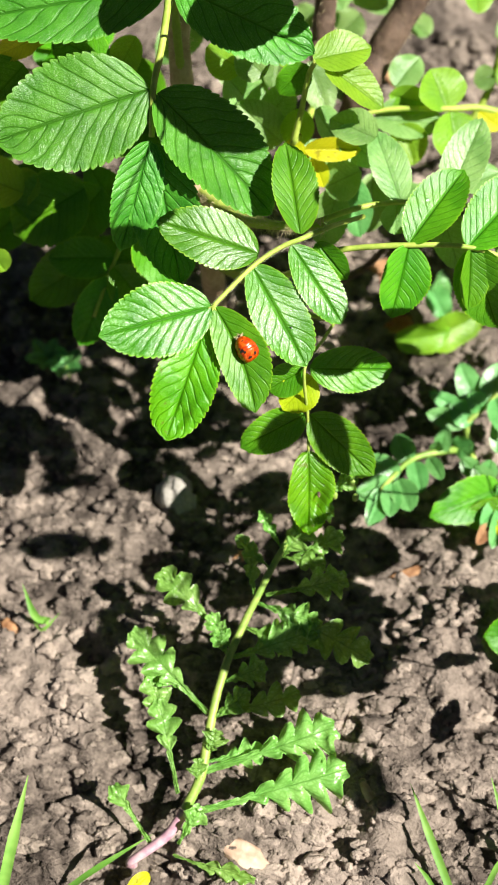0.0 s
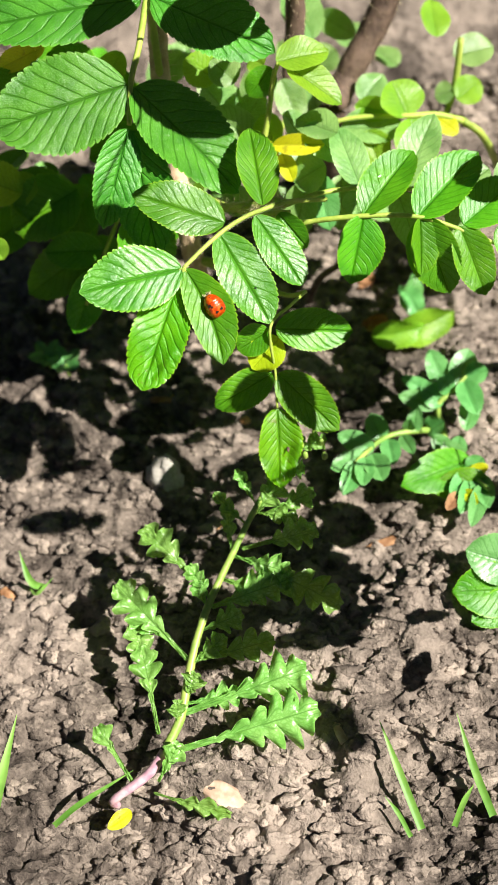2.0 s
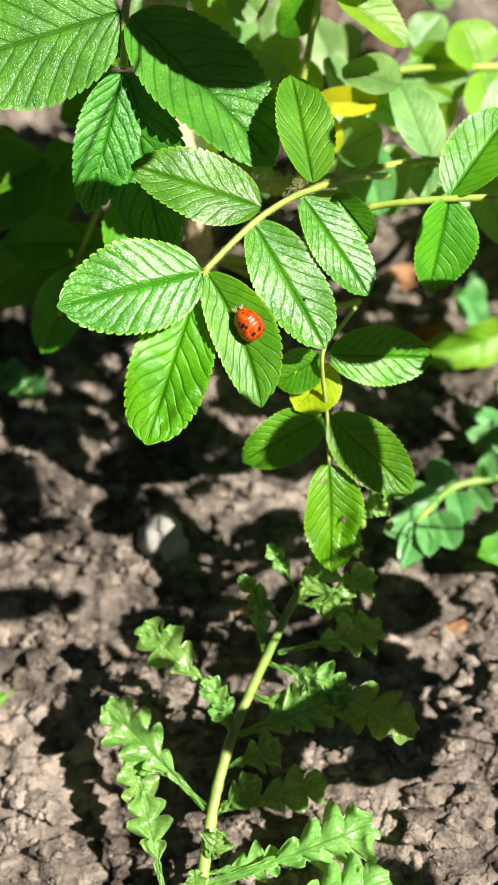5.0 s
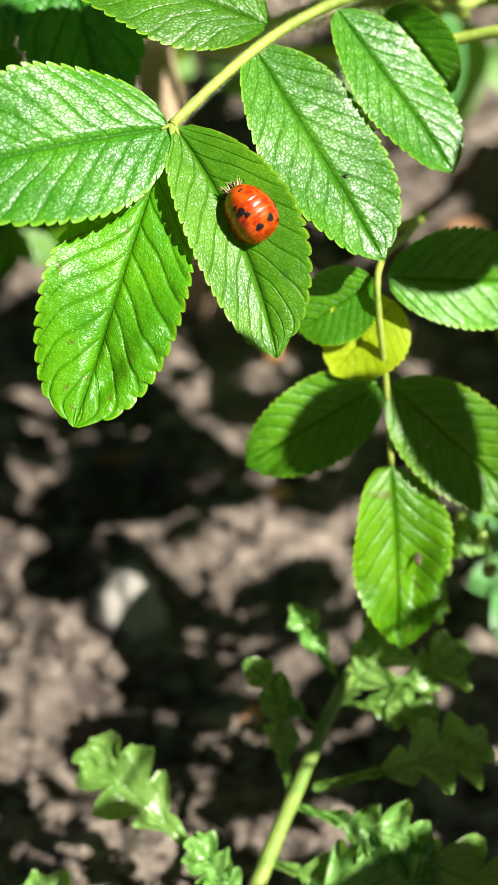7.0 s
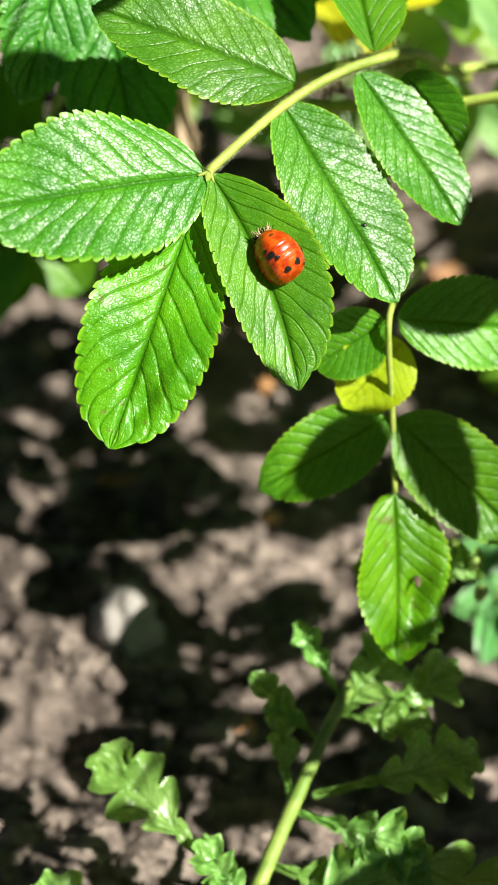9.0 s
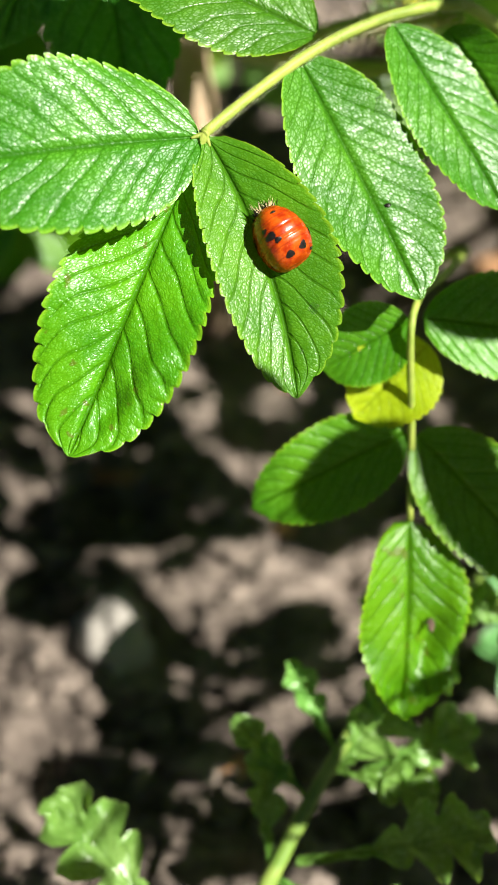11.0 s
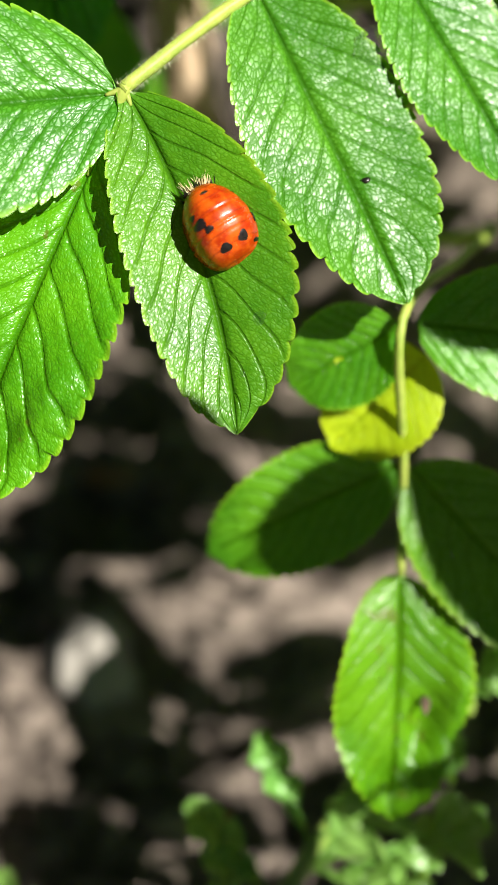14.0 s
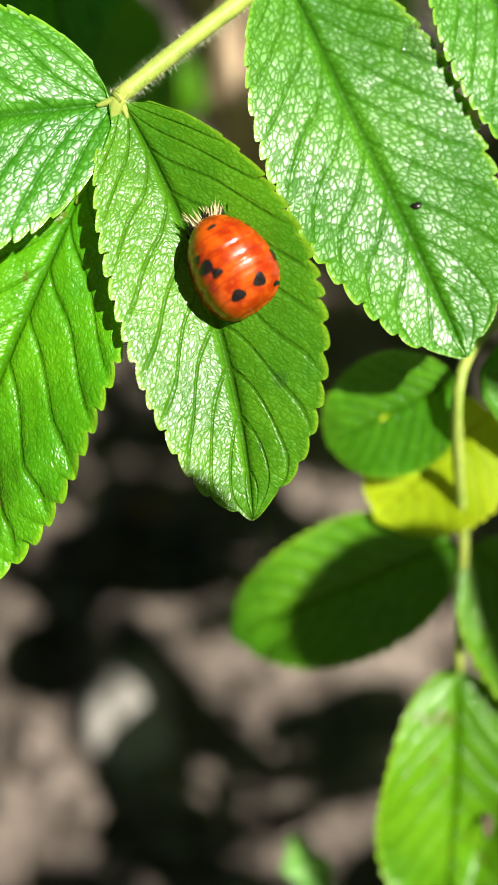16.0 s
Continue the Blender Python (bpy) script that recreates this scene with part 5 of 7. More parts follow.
leaflet(shoot_3, (0.0733, -0.0035, 0.0349), (0.0749, -0.0168, 0.0376), (0.00, -0.48, 0.88), 0.0067, SEEDLING, rows=40, half=6, teeth=9, puff=0.4, droop=0.12)
leaflet(shoot_3, (0.0690, 0.0014, 0.0335), (0.0640, 0.0067, 0.0376), (0.00, -0.48, 0.88), 0.0063, SEEDLING, rows=40, half=6, teeth=9, puff=0.4, droop=0.12)
leaflet(shoot_3, (0.0710, -0.0020, 0.0342), (0.0751, 0.0006, 0.0376), (0.00, -0.48, 0.88), 0.0062, SEEDLING, rows=40, half=6, teeth=9, puff=0.4, droop=0.12)
leaflet(shoot_3, (0.0721, 0.0015, 0.0349), (0.0504, -0.0099, 0.0390), (0.00, -0.48, 0.88), 0.0121, LEAF, rows=40, half=6, teeth=9, puff=0.4, droop=0.12)
leaflet(shoot_3, (0.0762, -0.0063, 0.0363), (0.0597, -0.0091, 0.0349), (0.00, -0.48, 0.88), 0.0093, LEAF, rows=40, half=6, teeth=9, puff=0.4, droop=0.12)
leaflet(shoot_3, (0.0708, -0.0034, 0.0349), (0.0764, -0.0024, 0.0376), (0.00, -0.48, 0.88), 0.0040, YELLOW, rows=40, half=6, teeth=9, puff=0.4, droop=0.12)
leaflet(shoot_1, (0.0423, 0.0003, 0.0370), (0.0384, -0.0048, 0.0397), (0.00, -0.48, 0.88), 0.0036, DEAD, rows=40, half=6, teeth=9, puff=0.4, droop=0.12, label='brown dead leaflet')
leaflet(shoot_3, (0.0668, -0.0111, 0.0363), (0.0628, -0.0176, 0.0376), (0.00, -0.48, 0.88), 0.0039, DEAD, rows=40, half=6, teeth=9, puff=0.4, droop=0.12, label='brown dead leaflet')
leaflet(shoot_3, (0.0684, -0.0101, 0.0363), (0.0718, -0.0158, 0.0376), (0.00, -0.48, 0.88), 0.0037, YELLOW, rows=40, half=6, teeth=9, puff=0.4, droop=0.12)
low_plant = thing("broadleaf_seedling", (0.0859, -0.0419, 0.0280), "low seedling with broad round-toothed green leaves", "seedling")
shoot_low = tube("shoot", [(0.0859, -0.0419, 0.0280), (0.0807, -0.0376, 0.0363), (0.0757, -0.0355, 0.0418)], 0.0010, 0.0007, WEED_STEM, low_plant)
leaflet(shoot_low, (0.0819, -0.0374, 0.0390), (0.0661, -0.0344, 0.0432), (0.00, -0.48, 0.88), 0.0143, SEEDLING, rows=56, half=8, puff=0.6)
leaflet(shoot_low, (0.0835, -0.0421, 0.0349), (0.0622, -0.0443, 0.0376), (0.00, -0.48, 0.88), 0.0154, LEAF, rows=56, half=8, puff=0.6)
leaflet(shoot_low, (0.0838, -0.0423, 0.0321), (0.0672, -0.0515, 0.0335), (0.00, -0.48, 0.88), 0.0104, LEAF, rows=56, half=8, puff=0.6)
leaflet(shoot_low, (0.0804, -0.0384, 0.0376), (0.0857, -0.0285, 0.0418), (0.00, -0.48, 0.88), 0.0122, SEEDLING, rows=56, half=8, puff=0.6)


def fallen_leaf(base, tip, normal, width, material, label, category):
    ob = leaflet(None, base, tip, normal, width, material, rows=48, half=7, fold=0.5, droop=0.3, wave=0.12, twist=0.5, name=category.replace(" ", "_"))
    tagged(ob, label, category)


fallen_leaf((0.0450, 0.0533, 0.0321), (0.0620, 0.0535, 0.0349), (0.00, -0.64, 0.76), 0.0095, YOUNG, 'bright green low leaf standing on the soil', 'leaf')
fallen_leaf((0.0522, 0.0542, 0.0308), (0.0729, 0.0598, 0.0349), (0.00, -0.64, 0.76), 0.0116, YOUNG, 'bright green low leaf standing on the soil', 'leaf')
fallen_leaf((0.0439, 0.0599, 0.0301), (0.0556, 0.0537, 0.0314), (0.00, -0.64, 0.76), 0.0084, DEAD, 'dry curled brown leaf lying on the soil', 'dead leaf')
fallen_leaf((0.0421, 0.0572, 0.0294), (0.0508, 0.0617, 0.0321), (0.00, -0.64, 0.76), 0.0077, DEAD, 'dry curled brown leaf lying on the soil', 'dead leaf')
fallen_leaf((0.0561, 0.0639, 0.0335), (0.0607, 0.0718, 0.0418), (0.00, -0.64, 0.76), 0.0069, SEEDLING, 'bright green low leaf standing on the soil', 'leaf')
fallen_leaf((0.0610, 0.0607, 0.0335), (0.0554, 0.0686, 0.0404), (0.00, -0.64, 0.76), 0.0076, SEEDLING, 'bright green low leaf standing on the soil', 'leaf')
fallen_leaf((0.0472, 0.0834, 0.0294), (0.0360, 0.0778, 0.0308), (0.00, -0.64, 0.76), 0.0071, DEAD, 'dry curled brown leaf lying on the soil', 'dead leaf')
fallen_leaf((0.0504, 0.1710, 0.0294), (0.0557, 0.1613, 0.0308), (0.00, -0.64, 0.76), 0.0059, DEAD, 'dry curled brown leaf lying on the soil', 'dead leaf')


def sprout(at, seed):
    e = thing("sprout", at, "tiny green sprout on the soil", "sprout", "sprouts on the bed")
    st = tube("stem", [at, (at[0], at[1], at[2] + 0.006)], 0.0004, 0.0003, WEED_STEM, e)
    for k in range(5):
        an = k * 1.256 + seed
        tip = (at[0] + 0.006 * math.cos(an), at[1] + 0.006 * math.sin(an), at[2] + 0.009)
        leaflet(e, (at[0], at[1], at[2] + 0.005), tip, (0, -0.3, 1), 0.004, SEEDLING, rows=20, half=4, puff=0.2, smooth_edge=True)


sprout((-0.0613, 0.0457, 0.0280), 1)
sprout((-0.0550, 0.0426, 0.0280), 2)


def grass_blade(points, width):
    line = spline(points, 8)
    n = len(line)
    base = Vector(points[0])
    verts, faces = [], []
    for i, q in enumerate(line):
        d = (line[min(i + 1, n - 1)] - line[max(i - 1, 0)]).normalized()
        side = d.cross(Vector((0, -0.5, 0.85))).normalized()
        up = side.cross(d)
        w = width / 2 * min(1.0, (1 - i / (n - 1)) * 2.2 + 0.05)
        for k, (a, h) in enumerate(((-1, 0.35), (-0.5, 0.1), (0, 0), (0.5, 0.1), (1, 0.35))):
            verts.append(tuple(q + side * w * a + up * w * h - base))
    for i in range(n - 1):
        for k in range(4):
            a = i * 5 + k
            faces.append((a, a + 1, a + 6, a + 5))
    ob = mesh_object("grass_blade", verts, faces, GRASS, None, Matrix.Translation(base))
    tagged(ob, "single narrow green grass blade growing from the soil", "grass", "grass blades on the bed")


grass_blade([(-0.0601, -0.1073, 0.0294), (-0.0573, -0.0966, 0.0363), (-0.0536, -0.0814, 0.0432)], 0.0027)
grass_blade([(0.0497, -0.1065, 0.0280), (0.0447, -0.0951, 0.0349), (0.0396, -0.0831, 0.0418)], 0.0020)
grass_blade([(-0.0441, -0.1052, 0.0280), (-0.0368, -0.1014, 0.0335), (-0.0231, -0.0942, 0.0376)], 0.0015)
grass_blade([(-0.0545, -0.0362, 0.0280), (-0.0577, -0.0361, 0.0321), (-0.0608, -0.0293, 0.0376)], 0.0021)
grass_blade([(-0.0585, -0.0362, 0.0280), (-0.0554, -0.0396, 0.0308), (-0.0507, -0.0358, 0.0335)], 0.0010)
grass_blade([(0.0679, -0.1032, 0.0280), (0.0632, -0.0940, 0.0363), (0.0592, -0.0820, 0.0432)], 0.0020)
grass_blade([(0.0468, -0.1084, 0.0280), (0.0437, -0.1038, 0.0321), (0.0403, -0.1003, 0.0349)], 0.0012)
grass_blade([(0.0579, -0.1058, 0.0280), (0.0601, -0.1014, 0.0335), (0.0627, -0.0979, 0.0363)], 0.0015)


# ---------------------------------------------------------------- stones and chips
def build_stone(at, size):
    v, f = lump_data(size, 8, 4, 0.13, 1.0, 0.28)
    x, y = at[0], at[1]
    ob = mesh_object("pebble", v, f, PEBBLE, None, Matrix.Translation((x, y, ground_at(x, y) + size[2] * 0.6)))
    tagged(ob, "off-white rounded pebble lying on the soil", "stone")


build_stone((-0.0208, 0.0010, 0.0308), (0.0056, 0.0062, 0.0048))


def wood_chip(a, b, width, material=CHIP, label="pale flat chip of wood lying on the soil"):
    a, b = Vector(a), Vector(b)
    m, length = frame_of(a, b, (0, -0.2, 1))
    v, f = lump_data((length / 2, width / 2, width * 0.18), int(length * 1e5), 3, 0.2, 1.0, 0.3)
    m.translation = (a + b) / 2
    m.translation.z = ground_at(m.translation.x, m.translation.y) + width * 0.16
    ob = mesh_object("wood_chip", v, f, material, None, m)
    tagged(ob, label, "wood chip", "chips on the bed")


wood_chip((-0.0077, -0.0941, 0.0294), (0.0043, -0.1002, 0.0294), 0.0061)
wood_chip((0.0392, -0.0218, 0.0294), (0.0553, -0.0176, 0.0294), 0.0024, DEAD, "thin reddish-brown twig bit on the soil")
wood_chip((-0.0673, -0.0375, 0.0294), (-0.0648, -0.0350, 0.0294), 0.0059, DEAD, "reddish-brown chip lying on the soil")
wood_chip((-0.0265, 0.0294, 0.0294), (-0.0188, 0.0306, 0.0294), 0.0036, DEAD, "reddish-brown chip lying on the soil")
wood_chip((-0.0152, 0.0359, 0.0294), (-0.0137, 0.0389, 0.0294), 0.0024, DEAD, "reddish-brown chip lying on the soil")
wood_chip((-0.0403, 0.0657, 0.0294), (-0.0390, 0.0695, 0.0294), 0.0040)
wood_chip((0.0288, -0.0790, 0.0294), (0.0313, -0.0859, 0.0294), 0.0033)


def orange_bit(at, r):
    v, f = lump_data((r * 1.3, r, r * 0.8), int(at[0] * 1e4) % 50, 2, 0.2)
    z = ground_at(at[0], at[1])
    ob = mesh_object("soil_bit", v, f, ORANGE_CHIP, None, Matrix.Translation((at[0], at[1], z + r * 0.6)))
    tagged(ob, "small orange-brown bit of bark on the soil", "bark bit")


orange_bit((-0.0030, -0.0179, 0.0301), 0.0017)
orange_bit((0.0057, 0.0539, 0.0301), 0.0026)
orange_bit((0.0035, 0.0211, 0.0301), 0.0013)


# ---------------------------------------------------------------- the pupa
def build_pupa(at, axis, normal):
    """A ladybird's pupa: an orange ringed body glued to the leaf, black spots, a spiny shed skin at its foot."""
    z = Vector(normal).normalized()
    x = (Vector(axis) - z * Vector(axis).dot(z)).normalized()
    y = z.cross(x)
    m = Matrix((x, y, z)).transposed().to_4x4()
    m.translation = Vector(at)
    e = new("ladybird_pupa")
    e.empty_display_size = 0.003
    e.matrix_basis = m
    tagged(e, "orange ladybird pupa with black spots stuck on a leaf", "insect pupa")
    length, wide, high = 0.0062, 0.0050, 0.0031
    rings = 7

    def surface(u, an):
        """u along the body from foot (0) to head (1), an round it."""
        env = np.clip(u + 0.01, 0, 1) ** 0.50 * np.clip(1 - u, 0, 1) ** 0.33 / 0.585
        fr = (u * rings) % 1.0
        ring = 1 - 0.018 * np.exp(-((np.minimum(fr, 1 - fr) / 0.11) ** 2)) * np.clip((0.8 - u) * 6, 0, 1)
        ring = ring - 0.05 * np.exp(-(((u - 0.60) / 0.012) ** 2))
        arch = np.clip(u + 0.01, 0, 1) ** 0.42 * np.clip(1 - u, 0, 1) ** 0.46 / 0.545
        cy, sz = np.cos(an), np.sin(an)
        px = (u - 0.5) * length
        py = wide / 2 * env * ring * np.sign(cy) * np.abs(cy) ** 0.85
        pz = np.where(sz > 0, high * arch * ring * np.abs(sz) ** 0.75, -0.0004 * env)
        return np.stack([px, py, pz + 0.0002], -1)

    n, k = 72, 40
    u, an = np.meshgrid(np.linspace(0.0, 1.0, n), np.linspace(-0.35, math.pi + 0.35, k), indexing="ij")
    mesh_object("body", surface(u, an).reshape(-1, 3), grid_faces(n, k), SHELL, e, m, uv=np.stack([u, an / math.pi], -1).reshape(-1, 2), label="glossy orange ringed body")
    for cu, ca, ru, ra in ((0.18, 1.66, 0.020, 0.13), (0.48, 2.30, 0.060, 0.25), (0.58, 2.10, 0.040, 0.15), (0.36, 2.45, 0.036, 0.13),
                           (0.84, 1.95, 0.046, 0.22), (0.82, 1.36, 0.055, 0.17), (0.66, 0.50, 0.060, 0.18), (0.90, 0.70, 0.018, 0.25), (0.30, 0.60, 0.025, 0.10)):
        r, q = np.meshgrid(np.linspace(0, 1, 5), np.linspace(0, 2 * math.pi, 19), indexing="ij")
        wob = 1 + 0.14 * np.sin(q * 3 + cu * 20)
        pts = surface(cu + ru * r * wob * np.cos(q), ca + ra * r * wob * np.sin(q))
        pts[..., 2] += 0.00005 * (1.3 - r ** 2)
        pts[..., 1] += 0.00005 * np.cos(ca)
        mesh_object("spot", pts.reshape(-1, 3), grid_faces(5, 19), BLACK, e, m, label="black spot")
    rng = random.Random(4)
    for mat, count, low, spread, reach, nm in ((SKIN, 60, -0.0006, 0.0010, 0.0012, "shed_skin"), (BLACK, 70, -0.0011, 0.0023, 0.0007, "spine")):
        verts, faces = [], []
        for _ in range(count):
            q = Vector((-length * 0.47 + rng.uniform(-0.0002, 0.0003), rng.uniform(low, spread), rng.uniform(0.0, 0.0008)))
            d = Vector((-1 + rng.uniform(-0.2, 0.5), q.y / spread * 0.7 + rng.uniform(-0.4, 0.4), rng.uniform(0.0, 0.9))).normalized()
            s = d.orthogonal().normalized() * rng.uniform(0.00006, 0.00013)
            w = d.cross(s)
            c = q + d * reach * rng.uniform(0.5, 1.1)
            b = len(verts)
            verts += [tuple(q + s), tuple(q - s * 0.5 + w), tuple(q - s * 0.5 - w), tuple(c)]
            faces += [(b, b + 1, b + 3), (b + 1, b + 2, b + 3), (b + 2, b, b + 3), (b, b + 2, b + 1)]
        mesh_object(nm, verts, faces, mat, e, m, smooth=False, label="pale spiny shed skin" if mat is SKIN else "black spines")
    return e


# unseen shoot, added beside the view: its leaves cast the dappled shade
shade_shoot = tube('shoot', [(0.2100, 0.0300, -0.0040), (0.2000, 0.0200, 0.0800), (0.1600, 0.0100, 0.1400), (0.1086, -0.0194, 0.1327), (0.0786, -0.0494, 0.1527)], 0.0035, 0.0012, CANE, bush)
leaflet(shade_shoot, (0.0302, 0.0386, 0.2095), (0.0544, 0.0289, 0.1891), (0.57, -0.23, 0.79), 0.0190, SHADE_CASTER, rows=40, half=6, teeth=11)
leaflet(shade_shoot, (0.0133, 0.0564, 0.1775), (0.0313, 0.0694, 0.1683), (0.57, -0.23, 0.79), 0.0168, SHADE_CASTER, rows=40, half=6, teeth=11)
leaflet(shade_shoot, (-0.0116, 0.0555, 0.1661), (-0.0086, 0.0701, 0.1682), (0.57, -0.23, 0.79), 0.0120, SHADE_CASTER, rows=40, half=6, teeth=11)
leaflet(shade_shoot, (0.0296, 0.0617, 0.1636), (0.0339, 0.0708, 0.1631), (0.57, -0.23, 0.79), 0.0040, SHADE_CASTER, rows=40, half=6, teeth=11)
leaflet(shade_shoot, (0.0674, -0.0103, 0.1632), (0.0842, -0.0057, 0.1524), (0.57, -0.23, 0.79), 0.0110, SHADE_CASTER, rows=40, half=6, teeth=11)
leaflet(shade_shoot, (0.0975, 0.0213, 0.1620), (0.1126, 0.0300, 0.1536), (0.57, -0.23, 0.79), 0.0130, SHADE_CASTER, rows=40, half=6, teeth=11)
leaflet(shade_shoot, (0.0722, -0.0962, 0.1513), (0.0888, -0.0824, 0.1433), (0.57, -0.23, 0.79), 0.0140, SHADE_CASTER, rows=40, half=6, teeth=11)
leaflet(shade_shoot, (0.0965, -0.0737, 0.1517), (0.1051, -0.0823, 0.1430), (0.57, -0.23, 0.79), 0.0110, SHADE_CASTER, rows=40, half=6, teeth=11)
leaflet(shade_shoot, (0.1151, -0.0621, 0.1514), (0.1190, -0.0808, 0.1432), (0.57, -0.23, 0.79), 0.0110, SHADE_CASTER, rows=40, half=6, teeth=11)
leaflet(shade_shoot, (0.1110, -0.1070, 0.1502), (0.1134, -0.1209, 0.1445), (0.57, -0.23, 0.79), 0.0090, SHADE_CASTER, rows=40, half=6, teeth=11)
leaflet(shade_shoot, (0.0669, -0.0597, 0.1341), (0.0804, -0.0530, 0.1262), (0.57, -0.23, 0.79), 0.0100, SHADE_CASTER, rows=40, half=6, teeth=11)
leaflet(shade_shoot, (0.0711, -0.0556, 0.1192), (0.0835, -0.0457, 0.1131), (0.57, -0.23, 0.79), 0.0086, SHADE_CASTER, rows=40, half=6, teeth=11)
leaflet(shade_shoot, (0.0701, -0.0448, 0.1327), (0.0764, -0.0480, 0.1272), (0.57, -0.23, 0.79), 0.0059, SHADE_CASTER, rows=40, half=6, teeth=11)
leaflet(shade_shoot, (0.0612, -0.0809, 0.1715), (0.0702, -0.0795, 0.1653), (0.57, -0.23, 0.79), 0.0072, SHADE_CASTER, rows=40, half=6, teeth=11)
leaflet(shade_shoot, (0.0789, -0.0858, 0.1530), (0.0956, -0.0743, 0.1441), (0.57, -0.23, 0.79), 0.0130, SHADE_CASTER, rows=40, half=6, teeth=11)
leaflet(shade_shoot, (0.0667, -0.0511, 0.1525), (0.0699, -0.0623, 0.1469), (0.57, -0.23, 0.79), 0.0130, SHADE_CASTER, rows=40, half=6, teeth=11)
tube('leaf_stalk', [(0.0723, -0.0023, 0.1579), (0.0700, -0.0065, 0.1612), (0.0674, -0.0103, 0.1632)], 0.0004, 0.0003, STALK, shade_shoot, 6)
tube('leaf_stalk', [(0.1038, 0.0340, 0.1362), (0.1010, 0.0290, 0.1500), (0.0975, 0.0213, 0.1620)], 0.0004, 0.0003, STALK, shade_shoot, 6)
leaflet(shade_shoot, (0.0429, -0.0041, 0.2190), (0.0496, 0.0008, 0.2156), (0.57, -0.23, 0.79), 0.0054, SHADE_CASTER, rows=40, half=6, teeth=11)
leaflet(shade_shoot, (0.0746, -0.0290, 0.1731), (0.0719, -0.0394, 0.1719), (0.57, -0.23, 0.79), 0.0078, SHADE_CASTER, rows=40, half=6, teeth=11)
leaflet(shade_shoot, (0.0686, -0.0228, 0.1606), (0.0778, -0.0380, 0.1495), (0.57, -0.23, 0.79), 0.0062, SHADE_CASTER, rows=40, half=6, teeth=11)
leaflet(shade_shoot, (0.0677, -0.0172, 0.1728), (0.0784, -0.0161, 0.1654), (0.57, -0.23, 0.79), 0.0078, SHADE_CASTER, rows=40, half=6, teeth=11)
leaflet(shade_shoot, (0.0723, -0.0023, 0.1579), (0.0846, -0.0078, 0.1474), (0.57, -0.23, 0.79), 0.0116, SHADE_CASTER, rows=40, half=6, teeth=11)
leaflet(shade_shoot, (0.0725, -0.0671, 0.1128), (0.0863, -0.0618, 0.1043), (0.57, -0.23, 0.79), 0.0101, SHADE_CASTER, rows=40, half=6, teeth=11)
leaflet(shade_shoot, (0.0737, -0.0753, 0.0968), (0.0852, -0.0638, 0.0918), (0.57, -0.23, 0.79), 0.0087, SHADE_CASTER, rows=40, half=6, teeth=11)
leaflet(shade_shoot, (0.1435, 0.0651, 0.1569), (0.1546, 0.0772, 0.1523), (0.57, -0.23, 0.79), 0.0115, SHADE_CASTER, rows=40, half=6, teeth=11)
leaflet(shade_shoot, (0.0755, -0.0492, 0.1114), (0.0885, -0.0408, 0.1044), (0.57, -0.23, 0.79), 0.0094, SHADE_CASTER, rows=40, half=6, teeth=11)
leaflet(shade_shoot, (0.0737, -0.0550, 0.1024), (0.0866, -0.0462, 0.0957), (0.57, -0.23, 0.79), 0.0099, SHADE_CASTER, rows=40, half=6, teeth=11)
leaflet(shade_shoot, (0.0752, -0.0079, 0.1325), (0.0866, -0.0069, 0.1245), (0.57, -0.23, 0.79), 0.0092, SHADE_CASTER, rows=40, half=6, teeth=11)
leaflet(shade_shoot, (0.0995, -0.0017, 0.1200), (0.1097, 0.0115, 0.1164), (0.57, -0.23, 0.79), 0.0088, SHADE_CASTER, rows=40, half=6, teeth=11)
leaflet(shade_shoot, (0.1298, -0.0338, 0.1009), (0.1364, -0.0216, 0.0996), (0.57, -0.23, 0.79), 0.0079, SHADE_CASTER, rows=40, half=6, teeth=11)
leaflet(shade_shoot, (0.0725, 0.0164, 0.1924), (0.0816, 0.0306, 0.1900), (0.57, -0.23, 0.79), 0.0086, SHADE_CASTER, rows=40, half=6, teeth=11)
leaflet(shade_shoot, (0.0647, -0.0816, 0.1499), (0.0786, -0.0807, 0.1401), (0.57, -0.23, 0.79), 0.0100, SHADE_CASTER, rows=40, half=6, teeth=11)
leaflet(shade_shoot, (0.1467, 0.0555, 0.1494), (0.1573, 0.0523, 0.1408), (0.57, -0.23, 0.79), 0.0093, SHADE_CASTER, rows=40, half=6, teeth=11)
leaflet(shade_shoot, (0.0784, -0.0329, 0.1018), (0.0899, -0.0313, 0.0939), (0.57, -0.23, 0.79), 0.0078, SHADE_CASTER, rows=40, half=6, teeth=11)
leaflet(shade_shoot, (0.1473, 0.0635, 0.1545), (0.1601, 0.0593, 0.1441), (0.57, -0.23, 0.79), 0.0111, SHADE_CASTER, rows=40, half=6, teeth=11)
leaflet(shade_shoot, (0.1110, 0.0296, 0.1374), (0.1248, 0.0345, 0.1288), (0.57, -0.23, 0.79), 0.0112, SHADE_CASTER, rows=40, half=6, teeth=11)
leaflet(shade_shoot, (0.1059, 0.0165, 0.1303), (0.1194, 0.0233, 0.1225), (0.57, -0.23, 0.79), 0.0099, SHADE_CASTER, rows=40, half=6, teeth=11)
leaflet(shade_shoot, (0.1318, 0.0522, 0.1499), (0.1436, 0.0631, 0.1445), (0.57, -0.23, 0.79), 0.0096, SHADE_CASTER, rows=40, half=6, teeth=11)
